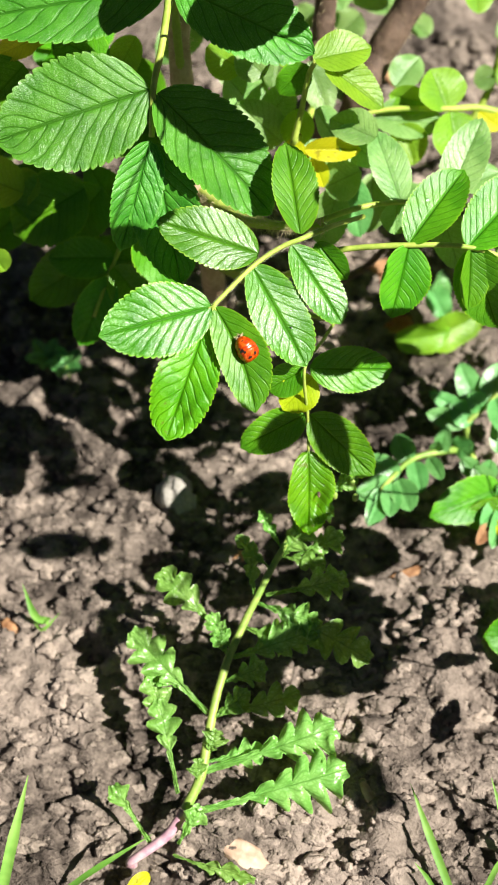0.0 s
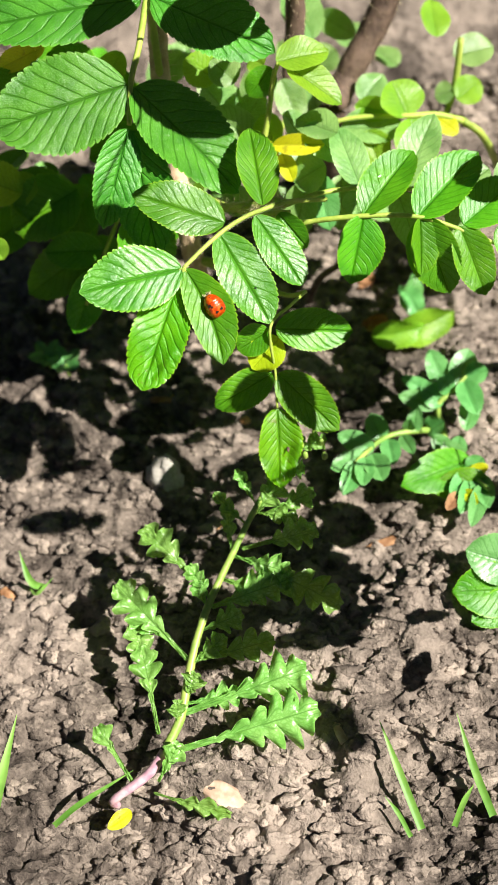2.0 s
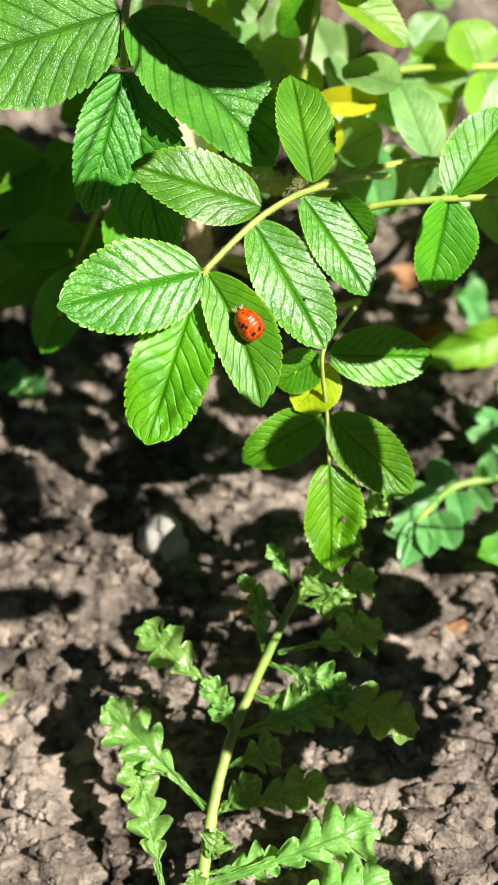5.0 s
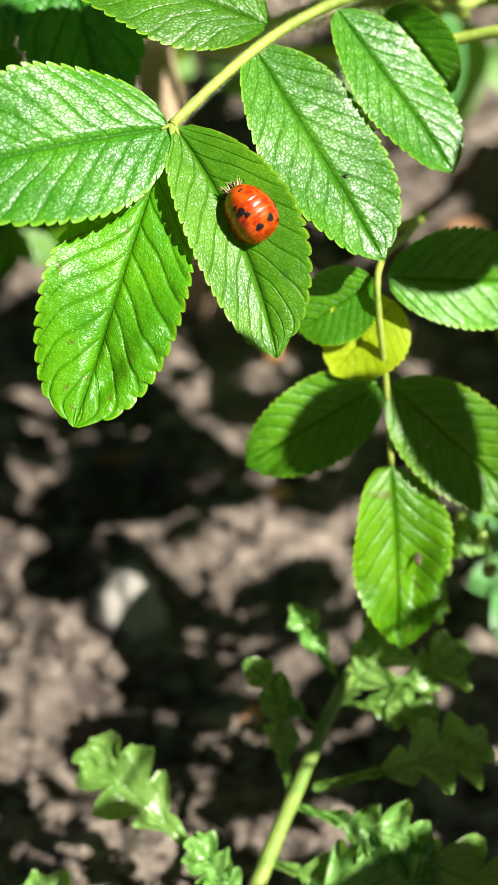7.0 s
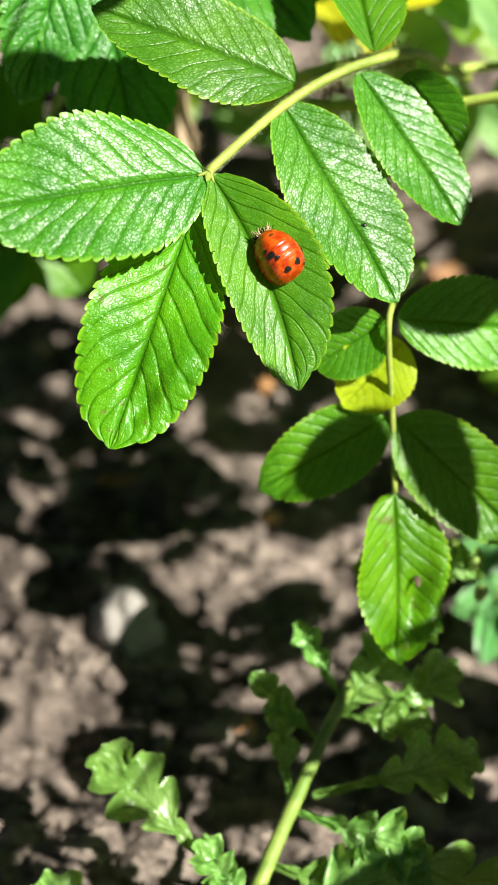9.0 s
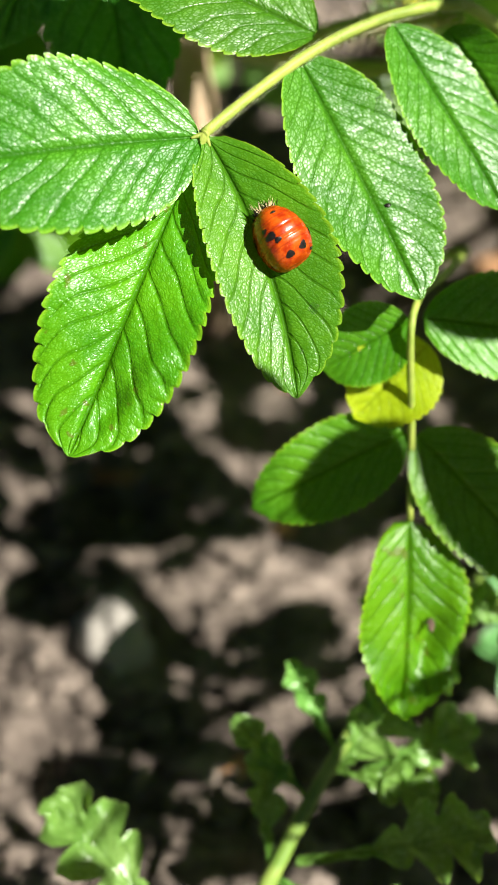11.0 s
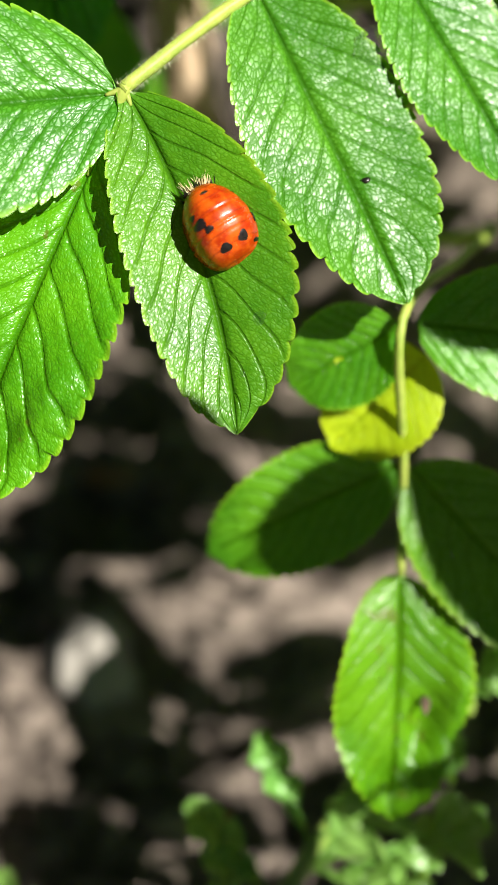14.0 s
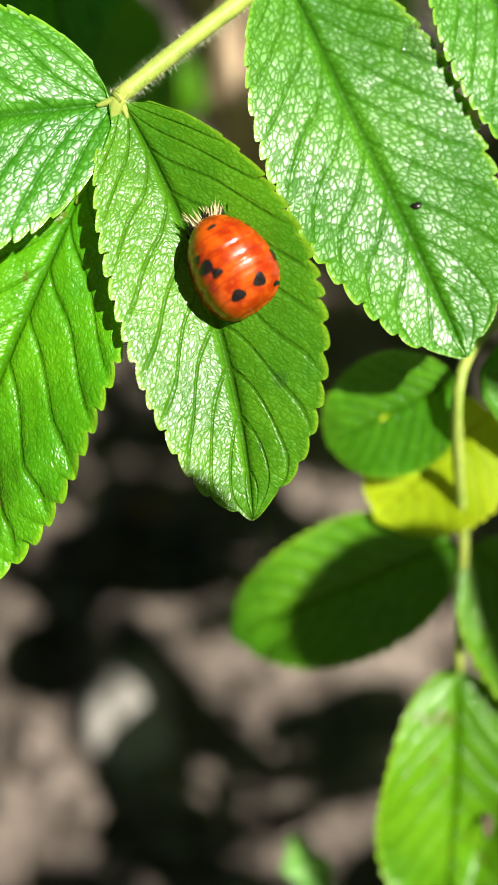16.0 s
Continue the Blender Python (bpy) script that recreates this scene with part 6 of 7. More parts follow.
leaflet(shade_shoot, (0.0842, -0.0007, 0.1194), (0.0921, 0.0106, 0.1170), (0.57, -0.23, 0.79), 0.0079, SHADE_CASTER, rows=40, half=6, teeth=11)
leaflet(shade_shoot, (0.0723, -0.0267, 0.1284), (0.0828, -0.0191, 0.1230), (0.57, -0.23, 0.79), 0.0087, SHADE_CASTER, rows=40, half=6, teeth=11)
leaflet(shade_shoot, (0.0772, -0.0644, 0.0967), (0.0866, -0.0505, 0.0939), (0.57, -0.23, 0.79), 0.0112, SHADE_CASTER, rows=40, half=6, teeth=11)
leaflet(shade_shoot, (0.0701, -0.0139, 0.1688), (0.0763, -0.0014, 0.1679), (0.57, -0.23, 0.79), 0.0073, SHADE_CASTER, rows=40, half=6, teeth=11)
leaflet(shade_shoot, (0.0722, 0.0152, 0.1867), (0.0851, 0.0240, 0.1799), (0.57, -0.23, 0.79), 0.0088, SHADE_CASTER, rows=40, half=6, teeth=11)
leaflet(shade_shoot, (0.0788, -0.0403, 0.0991), (0.0921, -0.0326, 0.0918), (0.57, -0.23, 0.79), 0.0109, SHADE_CASTER, rows=40, half=6, teeth=11)
leaflet(shade_shoot, (0.1336, -0.0538, 0.0908), (0.1417, -0.0389, 0.0892), (0.57, -0.23, 0.79), 0.0107, SHADE_CASTER, rows=40, half=6, teeth=11)
leaflet(shade_shoot, (0.0714, -0.0790, 0.1051), (0.0800, -0.0684, 0.1019), (0.57, -0.23, 0.79), 0.0092, SHADE_CASTER, rows=40, half=6, teeth=11)
leaflet(shade_shoot, (0.0721, -0.0453, 0.1189), (0.0831, -0.0331, 0.1145), (0.57, -0.23, 0.79), 0.0095, SHADE_CASTER, rows=40, half=6, teeth=11)
leaflet(shade_shoot, (0.1066, 0.0123, 0.1270), (0.1178, 0.0174, 0.1203), (0.57, -0.23, 0.79), 0.0090, SHADE_CASTER, rows=40, half=6, teeth=11)
leaflet(shade_shoot, (0.0704, -0.0560, 0.1120), (0.0819, -0.0537, 0.1043), (0.57, -0.23, 0.79), 0.0090, SHADE_CASTER, rows=40, half=6, teeth=11)
leaflet(shade_shoot, (0.0792, -0.0828, 0.0741), (0.0864, -0.0710, 0.0723), (0.57, -0.23, 0.79), 0.0071, SHADE_CASTER, rows=40, half=6, teeth=11)
leaflet(shade_shoot, (0.0685, 0.0027, 0.1900), (0.0771, 0.0133, 0.1868), (0.57, -0.23, 0.79), 0.0071, SHADE_CASTER, rows=40, half=6, teeth=11)
leaflet(shade_shoot, (0.1041, 0.0223, 0.1336), (0.1169, 0.0313, 0.1269), (0.57, -0.23, 0.79), 0.0091, SHADE_CASTER, rows=40, half=6, teeth=11)
leaflet(shade_shoot, (0.1309, 0.0438, 0.1450), (0.1414, 0.0565, 0.1411), (0.57, -0.23, 0.79), 0.0092, SHADE_CASTER, rows=40, half=6, teeth=11)
leaflet(shade_shoot, (0.1438, 0.0431, 0.1444), (0.1531, 0.0571, 0.1417), (0.57, -0.23, 0.79), 0.0108, SHADE_CASTER, rows=40, half=6, teeth=11)
leaflet(shade_shoot, (0.1239, -0.0289, 0.1018), (0.1281, -0.0235, 0.1003), (0.57, -0.23, 0.79), 0.0043, SHADE_CASTER, rows=40, half=6, teeth=11)
leaflet(shade_shoot, (0.1329, 0.0609, 0.1548), (0.1457, 0.0697, 0.1480), (0.57, -0.23, 0.79), 0.0106, SHADE_CASTER, rows=40, half=6, teeth=11)
leaflet(shade_shoot, (0.0891, -0.0095, 0.1133), (0.0963, -0.0063, 0.1090), (0.57, -0.23, 0.79), 0.0055, SHADE_CASTER, rows=40, half=6, teeth=11)
leaflet(shade_shoot, (0.0724, -0.0325, 0.1298), (0.0800, -0.0252, 0.1265), (0.57, -0.23, 0.79), 0.0056, SHADE_CASTER, rows=40, half=6, teeth=11)
leaflet(shade_shoot, (0.0964, 0.0089, 0.1257), (0.1104, 0.0108, 0.1161), (0.57, -0.23, 0.79), 0.0106, SHADE_CASTER, rows=40, half=6, teeth=11)
leaflet(shade_shoot, (0.0687, 0.0130, 0.1953), (0.0801, 0.0134, 0.1872), (0.57, -0.23, 0.79), 0.0092, SHADE_CASTER, rows=40, half=6, teeth=11)
leaflet(shade_shoot, (0.1339, -0.0309, 0.1033), (0.1448, -0.0245, 0.0973), (0.57, -0.23, 0.79), 0.0073, SHADE_CASTER, rows=40, half=6, teeth=11)
leaflet(shade_shoot, (0.0608, -0.0643, 0.1999), (0.0746, -0.0598, 0.1911), (0.57, -0.23, 0.79), 0.0085, SHADE_CASTER, rows=40, half=6, teeth=11)
leaflet(shade_shoot, (0.0718, -0.0043, 0.1732), (0.0766, 0.0056, 0.1726), (0.57, -0.23, 0.79), 0.0070, SHADE_CASTER, rows=40, half=6, teeth=11)
leaflet(shade_shoot, (0.0725, -0.0134, 0.1460), (0.0814, -0.0100, 0.1406), (0.57, -0.23, 0.79), 0.0062, SHADE_CASTER, rows=40, half=6, teeth=11)
leaflet(shade_shoot, (0.1548, 0.0651, 0.1569), (0.1687, 0.0693, 0.1480), (0.57, -0.23, 0.79), 0.0114, SHADE_CASTER, rows=40, half=6, teeth=11)
leaflet(shade_shoot, (0.0664, -0.0704, 0.1245), (0.0699, -0.0643, 0.1237), (0.57, -0.23, 0.79), 0.0040, SHADE_CASTER, rows=40, half=6, teeth=11)
leaflet(shade_shoot, (0.0709, -0.0622, 0.1122), (0.0762, -0.0585, 0.1094), (0.57, -0.23, 0.79), 0.0043, SHADE_CASTER, rows=40, half=6, teeth=11)
leaflet(shade_shoot, (0.0747, 0.0124, 0.1532), (0.0797, 0.0167, 0.1508), (0.57, -0.23, 0.79), 0.0044, SHADE_CASTER, rows=40, half=6, teeth=11)
leaflet(shade_shoot, (0.0708, -0.0229, 0.1501), (0.0735, -0.0188, 0.1493), (0.57, -0.23, 0.79), 0.0028, SHADE_CASTER, rows=40, half=6, teeth=11)
leaflet(shade_shoot, (0.0668, -0.0587, 0.1478), (0.0723, -0.0597, 0.1436), (0.57, -0.23, 0.79), 0.0043, SHADE_CASTER, rows=40, half=6, teeth=11)
leaflet(shade_shoot, (0.0736, -0.0392, 0.1019), (0.0777, -0.0337, 0.1005), (0.57, -0.23, 0.79), 0.0045, SHADE_CASTER, rows=40, half=6, teeth=11)
leaflet(shade_shoot, (0.0897, -0.0020, 0.1159), (0.0924, 0.0021, 0.1152), (0.57, -0.23, 0.79), 0.0033, SHADE_CASTER, rows=40, half=6, teeth=11)
leaflet(shade_shoot, (0.0618, -0.0734, 0.1679), (0.0658, -0.0732, 0.1650), (0.57, -0.23, 0.79), 0.0033, SHADE_CASTER, rows=40, half=6, teeth=11)
leaflet(shade_shoot, (0.0638, -0.0399, 0.1872), (0.0693, -0.0370, 0.1841), (0.57, -0.23, 0.79), 0.0043, SHADE_CASTER, rows=40, half=6, teeth=11)
leaflet(shade_shoot, (0.1038, 0.0340, 0.1362), (0.1094, 0.0336, 0.1320), (0.57, -0.23, 0.79), 0.0043, SHADE_CASTER, rows=40, half=6, teeth=11)
leaflet(shade_shoot, (0.0713, 0.0007, 0.1350), (0.0769, 0.0006, 0.1309), (0.57, -0.23, 0.79), 0.0037, SHADE_CASTER, rows=40, half=6, teeth=11)
leaflet(shade_shoot, (0.0605, -0.0428, 0.1914), (0.0660, -0.0400, 0.1881), (0.57, -0.23, 0.79), 0.0042, SHADE_CASTER, rows=40, half=6, teeth=11)
leaflet(shade_shoot, (0.0908, -0.0635, 0.0829), (0.0965, -0.0618, 0.0792), (0.57, -0.23, 0.79), 0.0036, SHADE_CASTER, rows=40, half=6, teeth=11)
leaflet(shade_shoot, (0.0750, -0.0026, 0.1332), (0.0807, -0.0026, 0.1291), (0.57, -0.23, 0.79), 0.0037, SHADE_CASTER, rows=40, half=6, teeth=11)
leaflet(shade_shoot, (0.0759, 0.0001, 0.1179), (0.0814, 0.0032, 0.1149), (0.57, -0.23, 0.79), 0.0043, SHADE_CASTER, rows=40, half=6, teeth=11)
leaflet(shade_shoot, (0.0952, -0.0228, 0.1053), (0.1009, -0.0206, 0.1018), (0.57, -0.23, 0.79), 0.0046, SHADE_CASTER, rows=40, half=6, teeth=11)
leaflet(shade_shoot, (0.0860, 0.0393, 0.1395), (0.0914, 0.0427, 0.1366), (0.57, -0.23, 0.79), 0.0040, SHADE_CASTER, rows=40, half=6, teeth=11)
leaflet(shade_shoot, (0.0694, 0.0066, 0.1727), (0.0752, 0.0076, 0.1688), (0.57, -0.23, 0.79), 0.0047, SHADE_CASTER, rows=40, half=6, teeth=11)
leaflet(shade_shoot, (0.1150, 0.0370, 0.1382), (0.1200, 0.0413, 0.1359), (0.57, -0.23, 0.79), 0.0047, SHADE_CASTER, rows=40, half=6, teeth=11)
leaflet(shade_shoot, (0.0947, 0.0244, 0.1305), (0.0998, 0.0223, 0.1262), (0.57, -0.23, 0.79), 0.0046, SHADE_CASTER, rows=40, half=6, teeth=11)
leaflet(shade_shoot, (0.0700, -0.0203, 0.1466), (0.0747, -0.0154, 0.1446), (0.57, -0.23, 0.79), 0.0044, SHADE_CASTER, rows=40, half=6, teeth=11)
leaflet(shade_shoot, (0.0610, -0.0770, 0.1725), (0.0668, -0.0752, 0.1688), (0.57, -0.23, 0.79), 0.0047, SHADE_CASTER, rows=40, half=6, teeth=11)
leaflet(shade_shoot, (0.0873, 0.0344, 0.1365), (0.0909, 0.0403, 0.1356), (0.57, -0.23, 0.79), 0.0047, SHADE_CASTER, rows=40, half=6, teeth=11)
leaflet(shade_shoot, (0.0679, 0.0067, 0.1785), (0.0725, 0.0116, 0.1766), (0.57, -0.23, 0.79), 0.0039, SHADE_CASTER, rows=40, half=6, teeth=11)
leaflet(shade_shoot, (0.1390, -0.0418, 0.0948), (0.1435, -0.0368, 0.0930), (0.57, -0.23, 0.79), 0.0047, SHADE_CASTER, rows=40, half=6, teeth=11)
leaflet(shade_shoot, (0.0669, -0.0798, 0.1082), (0.0720, -0.0757, 0.1057), (0.57, -0.23, 0.79), 0.0040, SHADE_CASTER, rows=40, half=6, teeth=11)
leaflet(shade_shoot, (0.1013, -0.0093, 0.1124), (0.1048, -0.0033, 0.1116), (0.57, -0.23, 0.79), 0.0039, SHADE_CASTER, rows=40, half=6, teeth=11)
leaflet(shade_shoot, (0.0647, -0.0640, 0.1510), (0.0705, -0.0628, 0.1472), (0.57, -0.23, 0.79), 0.0036, SHADE_CASTER, rows=40, half=6, teeth=11)
leaflet(shade_shoot, (0.0778, -0.0016, 0.1167), (0.0835, -0.0015, 0.1126), (0.57, -0.23, 0.79), 0.0047, SHADE_CASTER, rows=40, half=6, teeth=11)
leaflet(shade_shoot, (0.0757, -0.0613, 0.0841), (0.0812, -0.0587, 0.0809), (0.57, -0.23, 0.79), 0.0039, SHADE_CASTER, rows=40, half=6, teeth=11)
leaflet(shade_shoot, (0.1170, 0.0493, 0.1442), (0.1221, 0.0473, 0.1399), (0.57, -0.23, 0.79), 0.0039, SHADE_CASTER, rows=40, half=6, teeth=11)
leaflet(shade_shoot, (0.1025, 0.0347, 0.1368), (0.1068, 0.0400, 0.1353), (0.57, -0.23, 0.79), 0.0045, SHADE_CASTER, rows=40, half=6, teeth=11)
leaflet(shade_shoot, (0.0702, -0.0281, 0.1309), (0.0750, -0.0235, 0.1288), (0.57, -0.23, 0.79), 0.0043, SHADE_CASTER, rows=40, half=6, teeth=11)
leaflet(shade_shoot, (0.0870, -0.0652, 0.0819), (0.0914, -0.0601, 0.0801), (0.57, -0.23, 0.79), 0.0037, SHADE_CASTER, rows=40, half=6, teeth=11)
leaflet(shade_shoot, (0.0641, -0.0593, 0.1762), (0.0677, -0.0533, 0.1754), (0.57, -0.23, 0.79), 0.0045, SHADE_CASTER, rows=40, half=6, teeth=11)
leaflet(shade_shoot, (0.0614, -0.0379, 0.1935), (0.0669, -0.0387, 0.1893), (0.57, -0.23, 0.79), 0.0038, SHADE_CASTER, rows=40, half=6, teeth=11)
leaflet(shade_shoot, (0.0705, -0.0076, 0.1588), (0.0760, -0.0086, 0.1546), (0.57, -0.23, 0.79), 0.0046, SHADE_CASTER, rows=40, half=6, teeth=11)
leaflet(shade_shoot, (0.0652, -0.0627, 0.1346), (0.0710, -0.0612, 0.1309), (0.57, -0.23, 0.79), 0.0047, SHADE_CASTER, rows=40, half=6, teeth=11)
leaflet(shade_shoot, (0.0813, -0.0499, 0.0898), (0.0867, -0.0511, 0.0856), (0.57, -0.23, 0.79), 0.0045, SHADE_CASTER, rows=40, half=6, teeth=11)
leaflet(shade_shoot, (0.0679, -0.0421, 0.1343), (0.0713, -0.0361, 0.1335), (0.57, -0.23, 0.79), 0.0047, SHADE_CASTER, rows=40, half=6, teeth=11)
leaflet(shade_shoot, (0.0691, 0.0302, 0.1743), (0.0749, 0.0318, 0.1707), (0.57, -0.23, 0.79), 0.0047, SHADE_CASTER, rows=40, half=6, teeth=11)
leaflet(shade_shoot, (0.0635, -0.0638, 0.1618), (0.0686, -0.0659, 0.1575), (0.57, -0.23, 0.79), 0.0035, SHADE_CASTER, rows=40, half=6, teeth=11)
leaflet(shade_shoot, (0.0818, -0.0490, 0.0903), (0.0856, -0.0465, 0.0882), (0.57, -0.23, 0.79), 0.0033, SHADE_CASTER, rows=40, half=6, teeth=11)
leaflet(shade_shoot, (0.0656, -0.0544, 0.1382), (0.0694, -0.0555, 0.1351), (0.57, -0.23, 0.79), 0.0028, SHADE_CASTER, rows=40, half=6, teeth=11)
leaflet(shade_shoot, (0.1208, 0.0363, 0.1376), (0.1245, 0.0421, 0.1365), (0.57, -0.23, 0.79), 0.0047, SHADE_CASTER, rows=40, half=6, teeth=11)
leaflet(shade_shoot, (0.0721, -0.0271, 0.1196), (0.0776, -0.0279, 0.1154), (0.57, -0.23, 0.79), 0.0043, SHADE_CASTER, rows=40, half=6, teeth=11)
leaflet(shade_shoot, (0.0687, -0.0488, 0.1367), (0.0735, -0.0440, 0.1346), (0.57, -0.23, 0.79), 0.0047, SHADE_CASTER, rows=40, half=6, teeth=11)
leaflet(shade_shoot, (0.1202, -0.0277, 0.1023), (0.1237, -0.0217, 0.1015), (0.57, -0.23, 0.79), 0.0044, SHADE_CASTER, rows=40, half=6, teeth=11)
leaflet(shade_shoot, (0.0730, 0.0081, 0.1446), (0.0784, 0.0068, 0.1403), (0.57, -0.23, 0.79), 0.0044, SHADE_CASTER, rows=40, half=6, teeth=11)
leaflet(shade_shoot, (0.0649, -0.0751, 0.1279), (0.0697, -0.0705, 0.1257), (0.57, -0.23, 0.79), 0.0040, SHADE_CASTER, rows=40, half=6, teeth=11)
leaflet(shade_shoot, (0.1201, -0.0299, 0.1013), (0.1259, -0.0284, 0.0976), (0.57, -0.23, 0.79), 0.0040, SHADE_CASTER, rows=40, half=6, teeth=11)
leaflet(shade_shoot, (0.0719, 0.0294, 0.1679), (0.0754, 0.0355, 0.1672), (0.57, -0.23, 0.79), 0.0046, SHADE_CASTER, rows=40, half=6, teeth=11)
leaflet(shade_shoot, (0.1329, 0.0426, 0.1413), (0.1380, 0.0466, 0.1387), (0.57, -0.23, 0.79), 0.0041, SHADE_CASTER, rows=40, half=6, teeth=11)
# stalks added to join the unseen shade leaves to their shoot
tube('leaf_stalk', [(0.0786, -0.0494, 0.1527), (0.0710, -0.0566, 0.1585), (0.0635, -0.0638, 0.1618)], 0.0004, 0.0003, STALK, shade_shoot, 6)
tube('leaf_stalk', [(0.0635, -0.0638, 0.1618), (0.0641, -0.0639, 0.1576), (0.0647, -0.0640, 0.1510)], 0.0004, 0.0003, STALK, shade_shoot, 6)
tube('leaf_stalk', [(0.0635, -0.0638, 0.1618), (0.0638, -0.0671, 0.1653), (0.0641, -0.0704, 0.1664)], 0.0004, 0.0003, STALK, shade_shoot, 6)
tube('leaf_stalk', [(0.0647, -0.0640, 0.1510), (0.0640, -0.0711, 0.1501), (0.0632, -0.0781, 0.1468)], 0.0004, 0.0003, STALK, shade_shoot, 6)
tube('leaf_stalk', [(0.0632, -0.0781, 0.1468), (0.0640, -0.0799, 0.1496), (0.0647, -0.0816, 0.1499)], 0.0004, 0.0003, STALK, shade_shoot, 6)
tube('leaf_stalk', [(0.0647, -0.0816, 0.1499), (0.0638, -0.0831, 0.1563), (0.0630, -0.0846, 0.1602)], 0.0004, 0.0003, STALK, shade_shoot, 6)
tube('leaf_stalk', [(0.0630, -0.0846, 0.1602), (0.0625, -0.0854, 0.1636), (0.0620, -0.0863, 0.1646)], 0.0004, 0.0003, STALK, shade_shoot, 6)
tube('leaf_stalk', [(0.0620, -0.0863, 0.1646), (0.0616, -0.0836, 0.1693), (0.0612, -0.0809, 0.1715)], 0.0004, 0.0003, STALK, shade_shoot, 6)
tube('leaf_stalk', [(0.0612, -0.0809, 0.1715), (0.0615, -0.0771, 0.1709), (0.0618, -0.0734, 0.1679)], 0.0004, 0.0003, STALK, shade_shoot, 6)
tube('leaf_stalk', [(0.0618, -0.0734, 0.1679), (0.0614, -0.0752, 0.1714), (0.0610, -0.0770, 0.1725)], 0.0004, 0.0003, STALK, shade_shoot, 6)
tube('leaf_stalk', [(0.0647, -0.0640, 0.1510), (0.0658, -0.0619, 0.1438), (0.0669, -0.0597, 0.1341)], 0.0004, 0.0003, STALK, shade_shoot, 6)
tube('leaf_stalk', [(0.0669, -0.0597, 0.1341), (0.0663, -0.0571, 0.1373), (0.0656, -0.0544, 0.1382)], 0.0004, 0.0003, STALK, shade_shoot, 6)
tube('leaf_stalk', [(0.0669, -0.0597, 0.1341), (0.0667, -0.0650, 0.1305), (0.0664, -0.0704, 0.1245)], 0.0004, 0.0003, STALK, shade_shoot, 6)
tube('leaf_stalk', [(0.0664, -0.0704, 0.1245), (0.0657, -0.0728, 0.1274), (0.0649, -0.0751, 0.1279)], 0.0004, 0.0003, STALK, shade_shoot, 6)
tube('leaf_stalk', [(0.0656, -0.0544, 0.1382), (0.0662, -0.0566, 0.1442), (0.0668, -0.0587, 0.1478)], 0.0004, 0.0003, STALK, shade_shoot, 6)
tube('leaf_stalk', [(0.0669, -0.0597, 0.1341), (0.0690, -0.0576, 0.1278), (0.0711, -0.0556, 0.1192)], 0.0004, 0.0003, STALK, shade_shoot, 6)
tube('leaf_stalk', [(0.0711, -0.0556, 0.1192), (0.0708, -0.0558, 0.1168), (0.0704, -0.0560, 0.1120)], 0.0004, 0.0003, STALK, shade_shoot, 6)
tube('leaf_stalk', [(0.0704, -0.0560, 0.1120), (0.0707, -0.0591, 0.1133), (0.0709, -0.0622, 0.1122)], 0.0004, 0.0003, STALK, shade_shoot, 6)
tube('leaf_stalk', [(0.0709, -0.0622, 0.1122), (0.0717, -0.0646, 0.1137), (0.0725, -0.0671, 0.1128)], 0.0004, 0.0003, STALK, shade_shoot, 6)
tube('leaf_stalk', [(0.0704, -0.0560, 0.1120), (0.0730, -0.0526, 0.1129), (0.0755, -0.0492, 0.1114)], 0.0004, 0.0003, STALK, shade_shoot, 6)
tube('leaf_stalk', [(0.0755, -0.0492, 0.1114), (0.0738, -0.0473, 0.1164), (0.0721, -0.0453, 0.1189)], 0.0004, 0.0003, STALK, shade_shoot, 6)
tube('leaf_stalk', [(0.0704, -0.0560, 0.1120), (0.0721, -0.0555, 0.1084), (0.0737, -0.0550, 0.1024)], 0.0004, 0.0003, STALK, shade_shoot, 6)
tube('leaf_stalk', [(0.0737, -0.0550, 0.1024), (0.0755, -0.0597, 0.1008), (0.0772, -0.0644, 0.0967)], 0.0004, 0.0003, STALK, shade_shoot, 6)
tube('leaf_stalk', [(0.0772, -0.0644, 0.0967), (0.0755, -0.0698, 0.0980), (0.0737, -0.0753, 0.0968)], 0.0004, 0.0003, STALK, shade_shoot, 6)
tube('leaf_stalk', [(0.0737, -0.0753, 0.0968), (0.0726, -0.0771, 0.1022), (0.0714, -0.0790, 0.1051)], 0.0004, 0.0003, STALK, shade_shoot, 6)
tube('leaf_stalk', [(0.0714, -0.0790, 0.1051), (0.0692, -0.0794, 0.1079), (0.0669, -0.0798, 0.1082)], 0.0004, 0.0003, STALK, shade_shoot, 6)
tube('leaf_stalk', [(0.0772, -0.0644, 0.0967), (0.0765, -0.0629, 0.0916), (0.0757, -0.0613, 0.0841)], 0.0004, 0.0003, STALK, shade_shoot, 6)
tube('leaf_stalk', [(0.0757, -0.0613, 0.0841), (0.0814, -0.0633, 0.0842), (0.0870, -0.0652, 0.0819)], 0.0004, 0.0003, STALK, shade_shoot, 6)
tube('leaf_stalk', [(0.0870, -0.0652, 0.0819), (0.0889, -0.0643, 0.0836), (0.0908, -0.0635, 0.0829)], 0.0004, 0.0003, STALK, shade_shoot, 6)
tube('leaf_stalk', [(0.0721, -0.0453, 0.1189), (0.0711, -0.0450, 0.1270), (0.0701, -0.0448, 0.1327)], 0.0004, 0.0003, STALK, shade_shoot, 6)
tube('leaf_stalk', [(0.0701, -0.0448, 0.1327), (0.0690, -0.0435, 0.1347), (0.0679, -0.0421, 0.1343)], 0.0004, 0.0003, STALK, shade_shoot, 6)
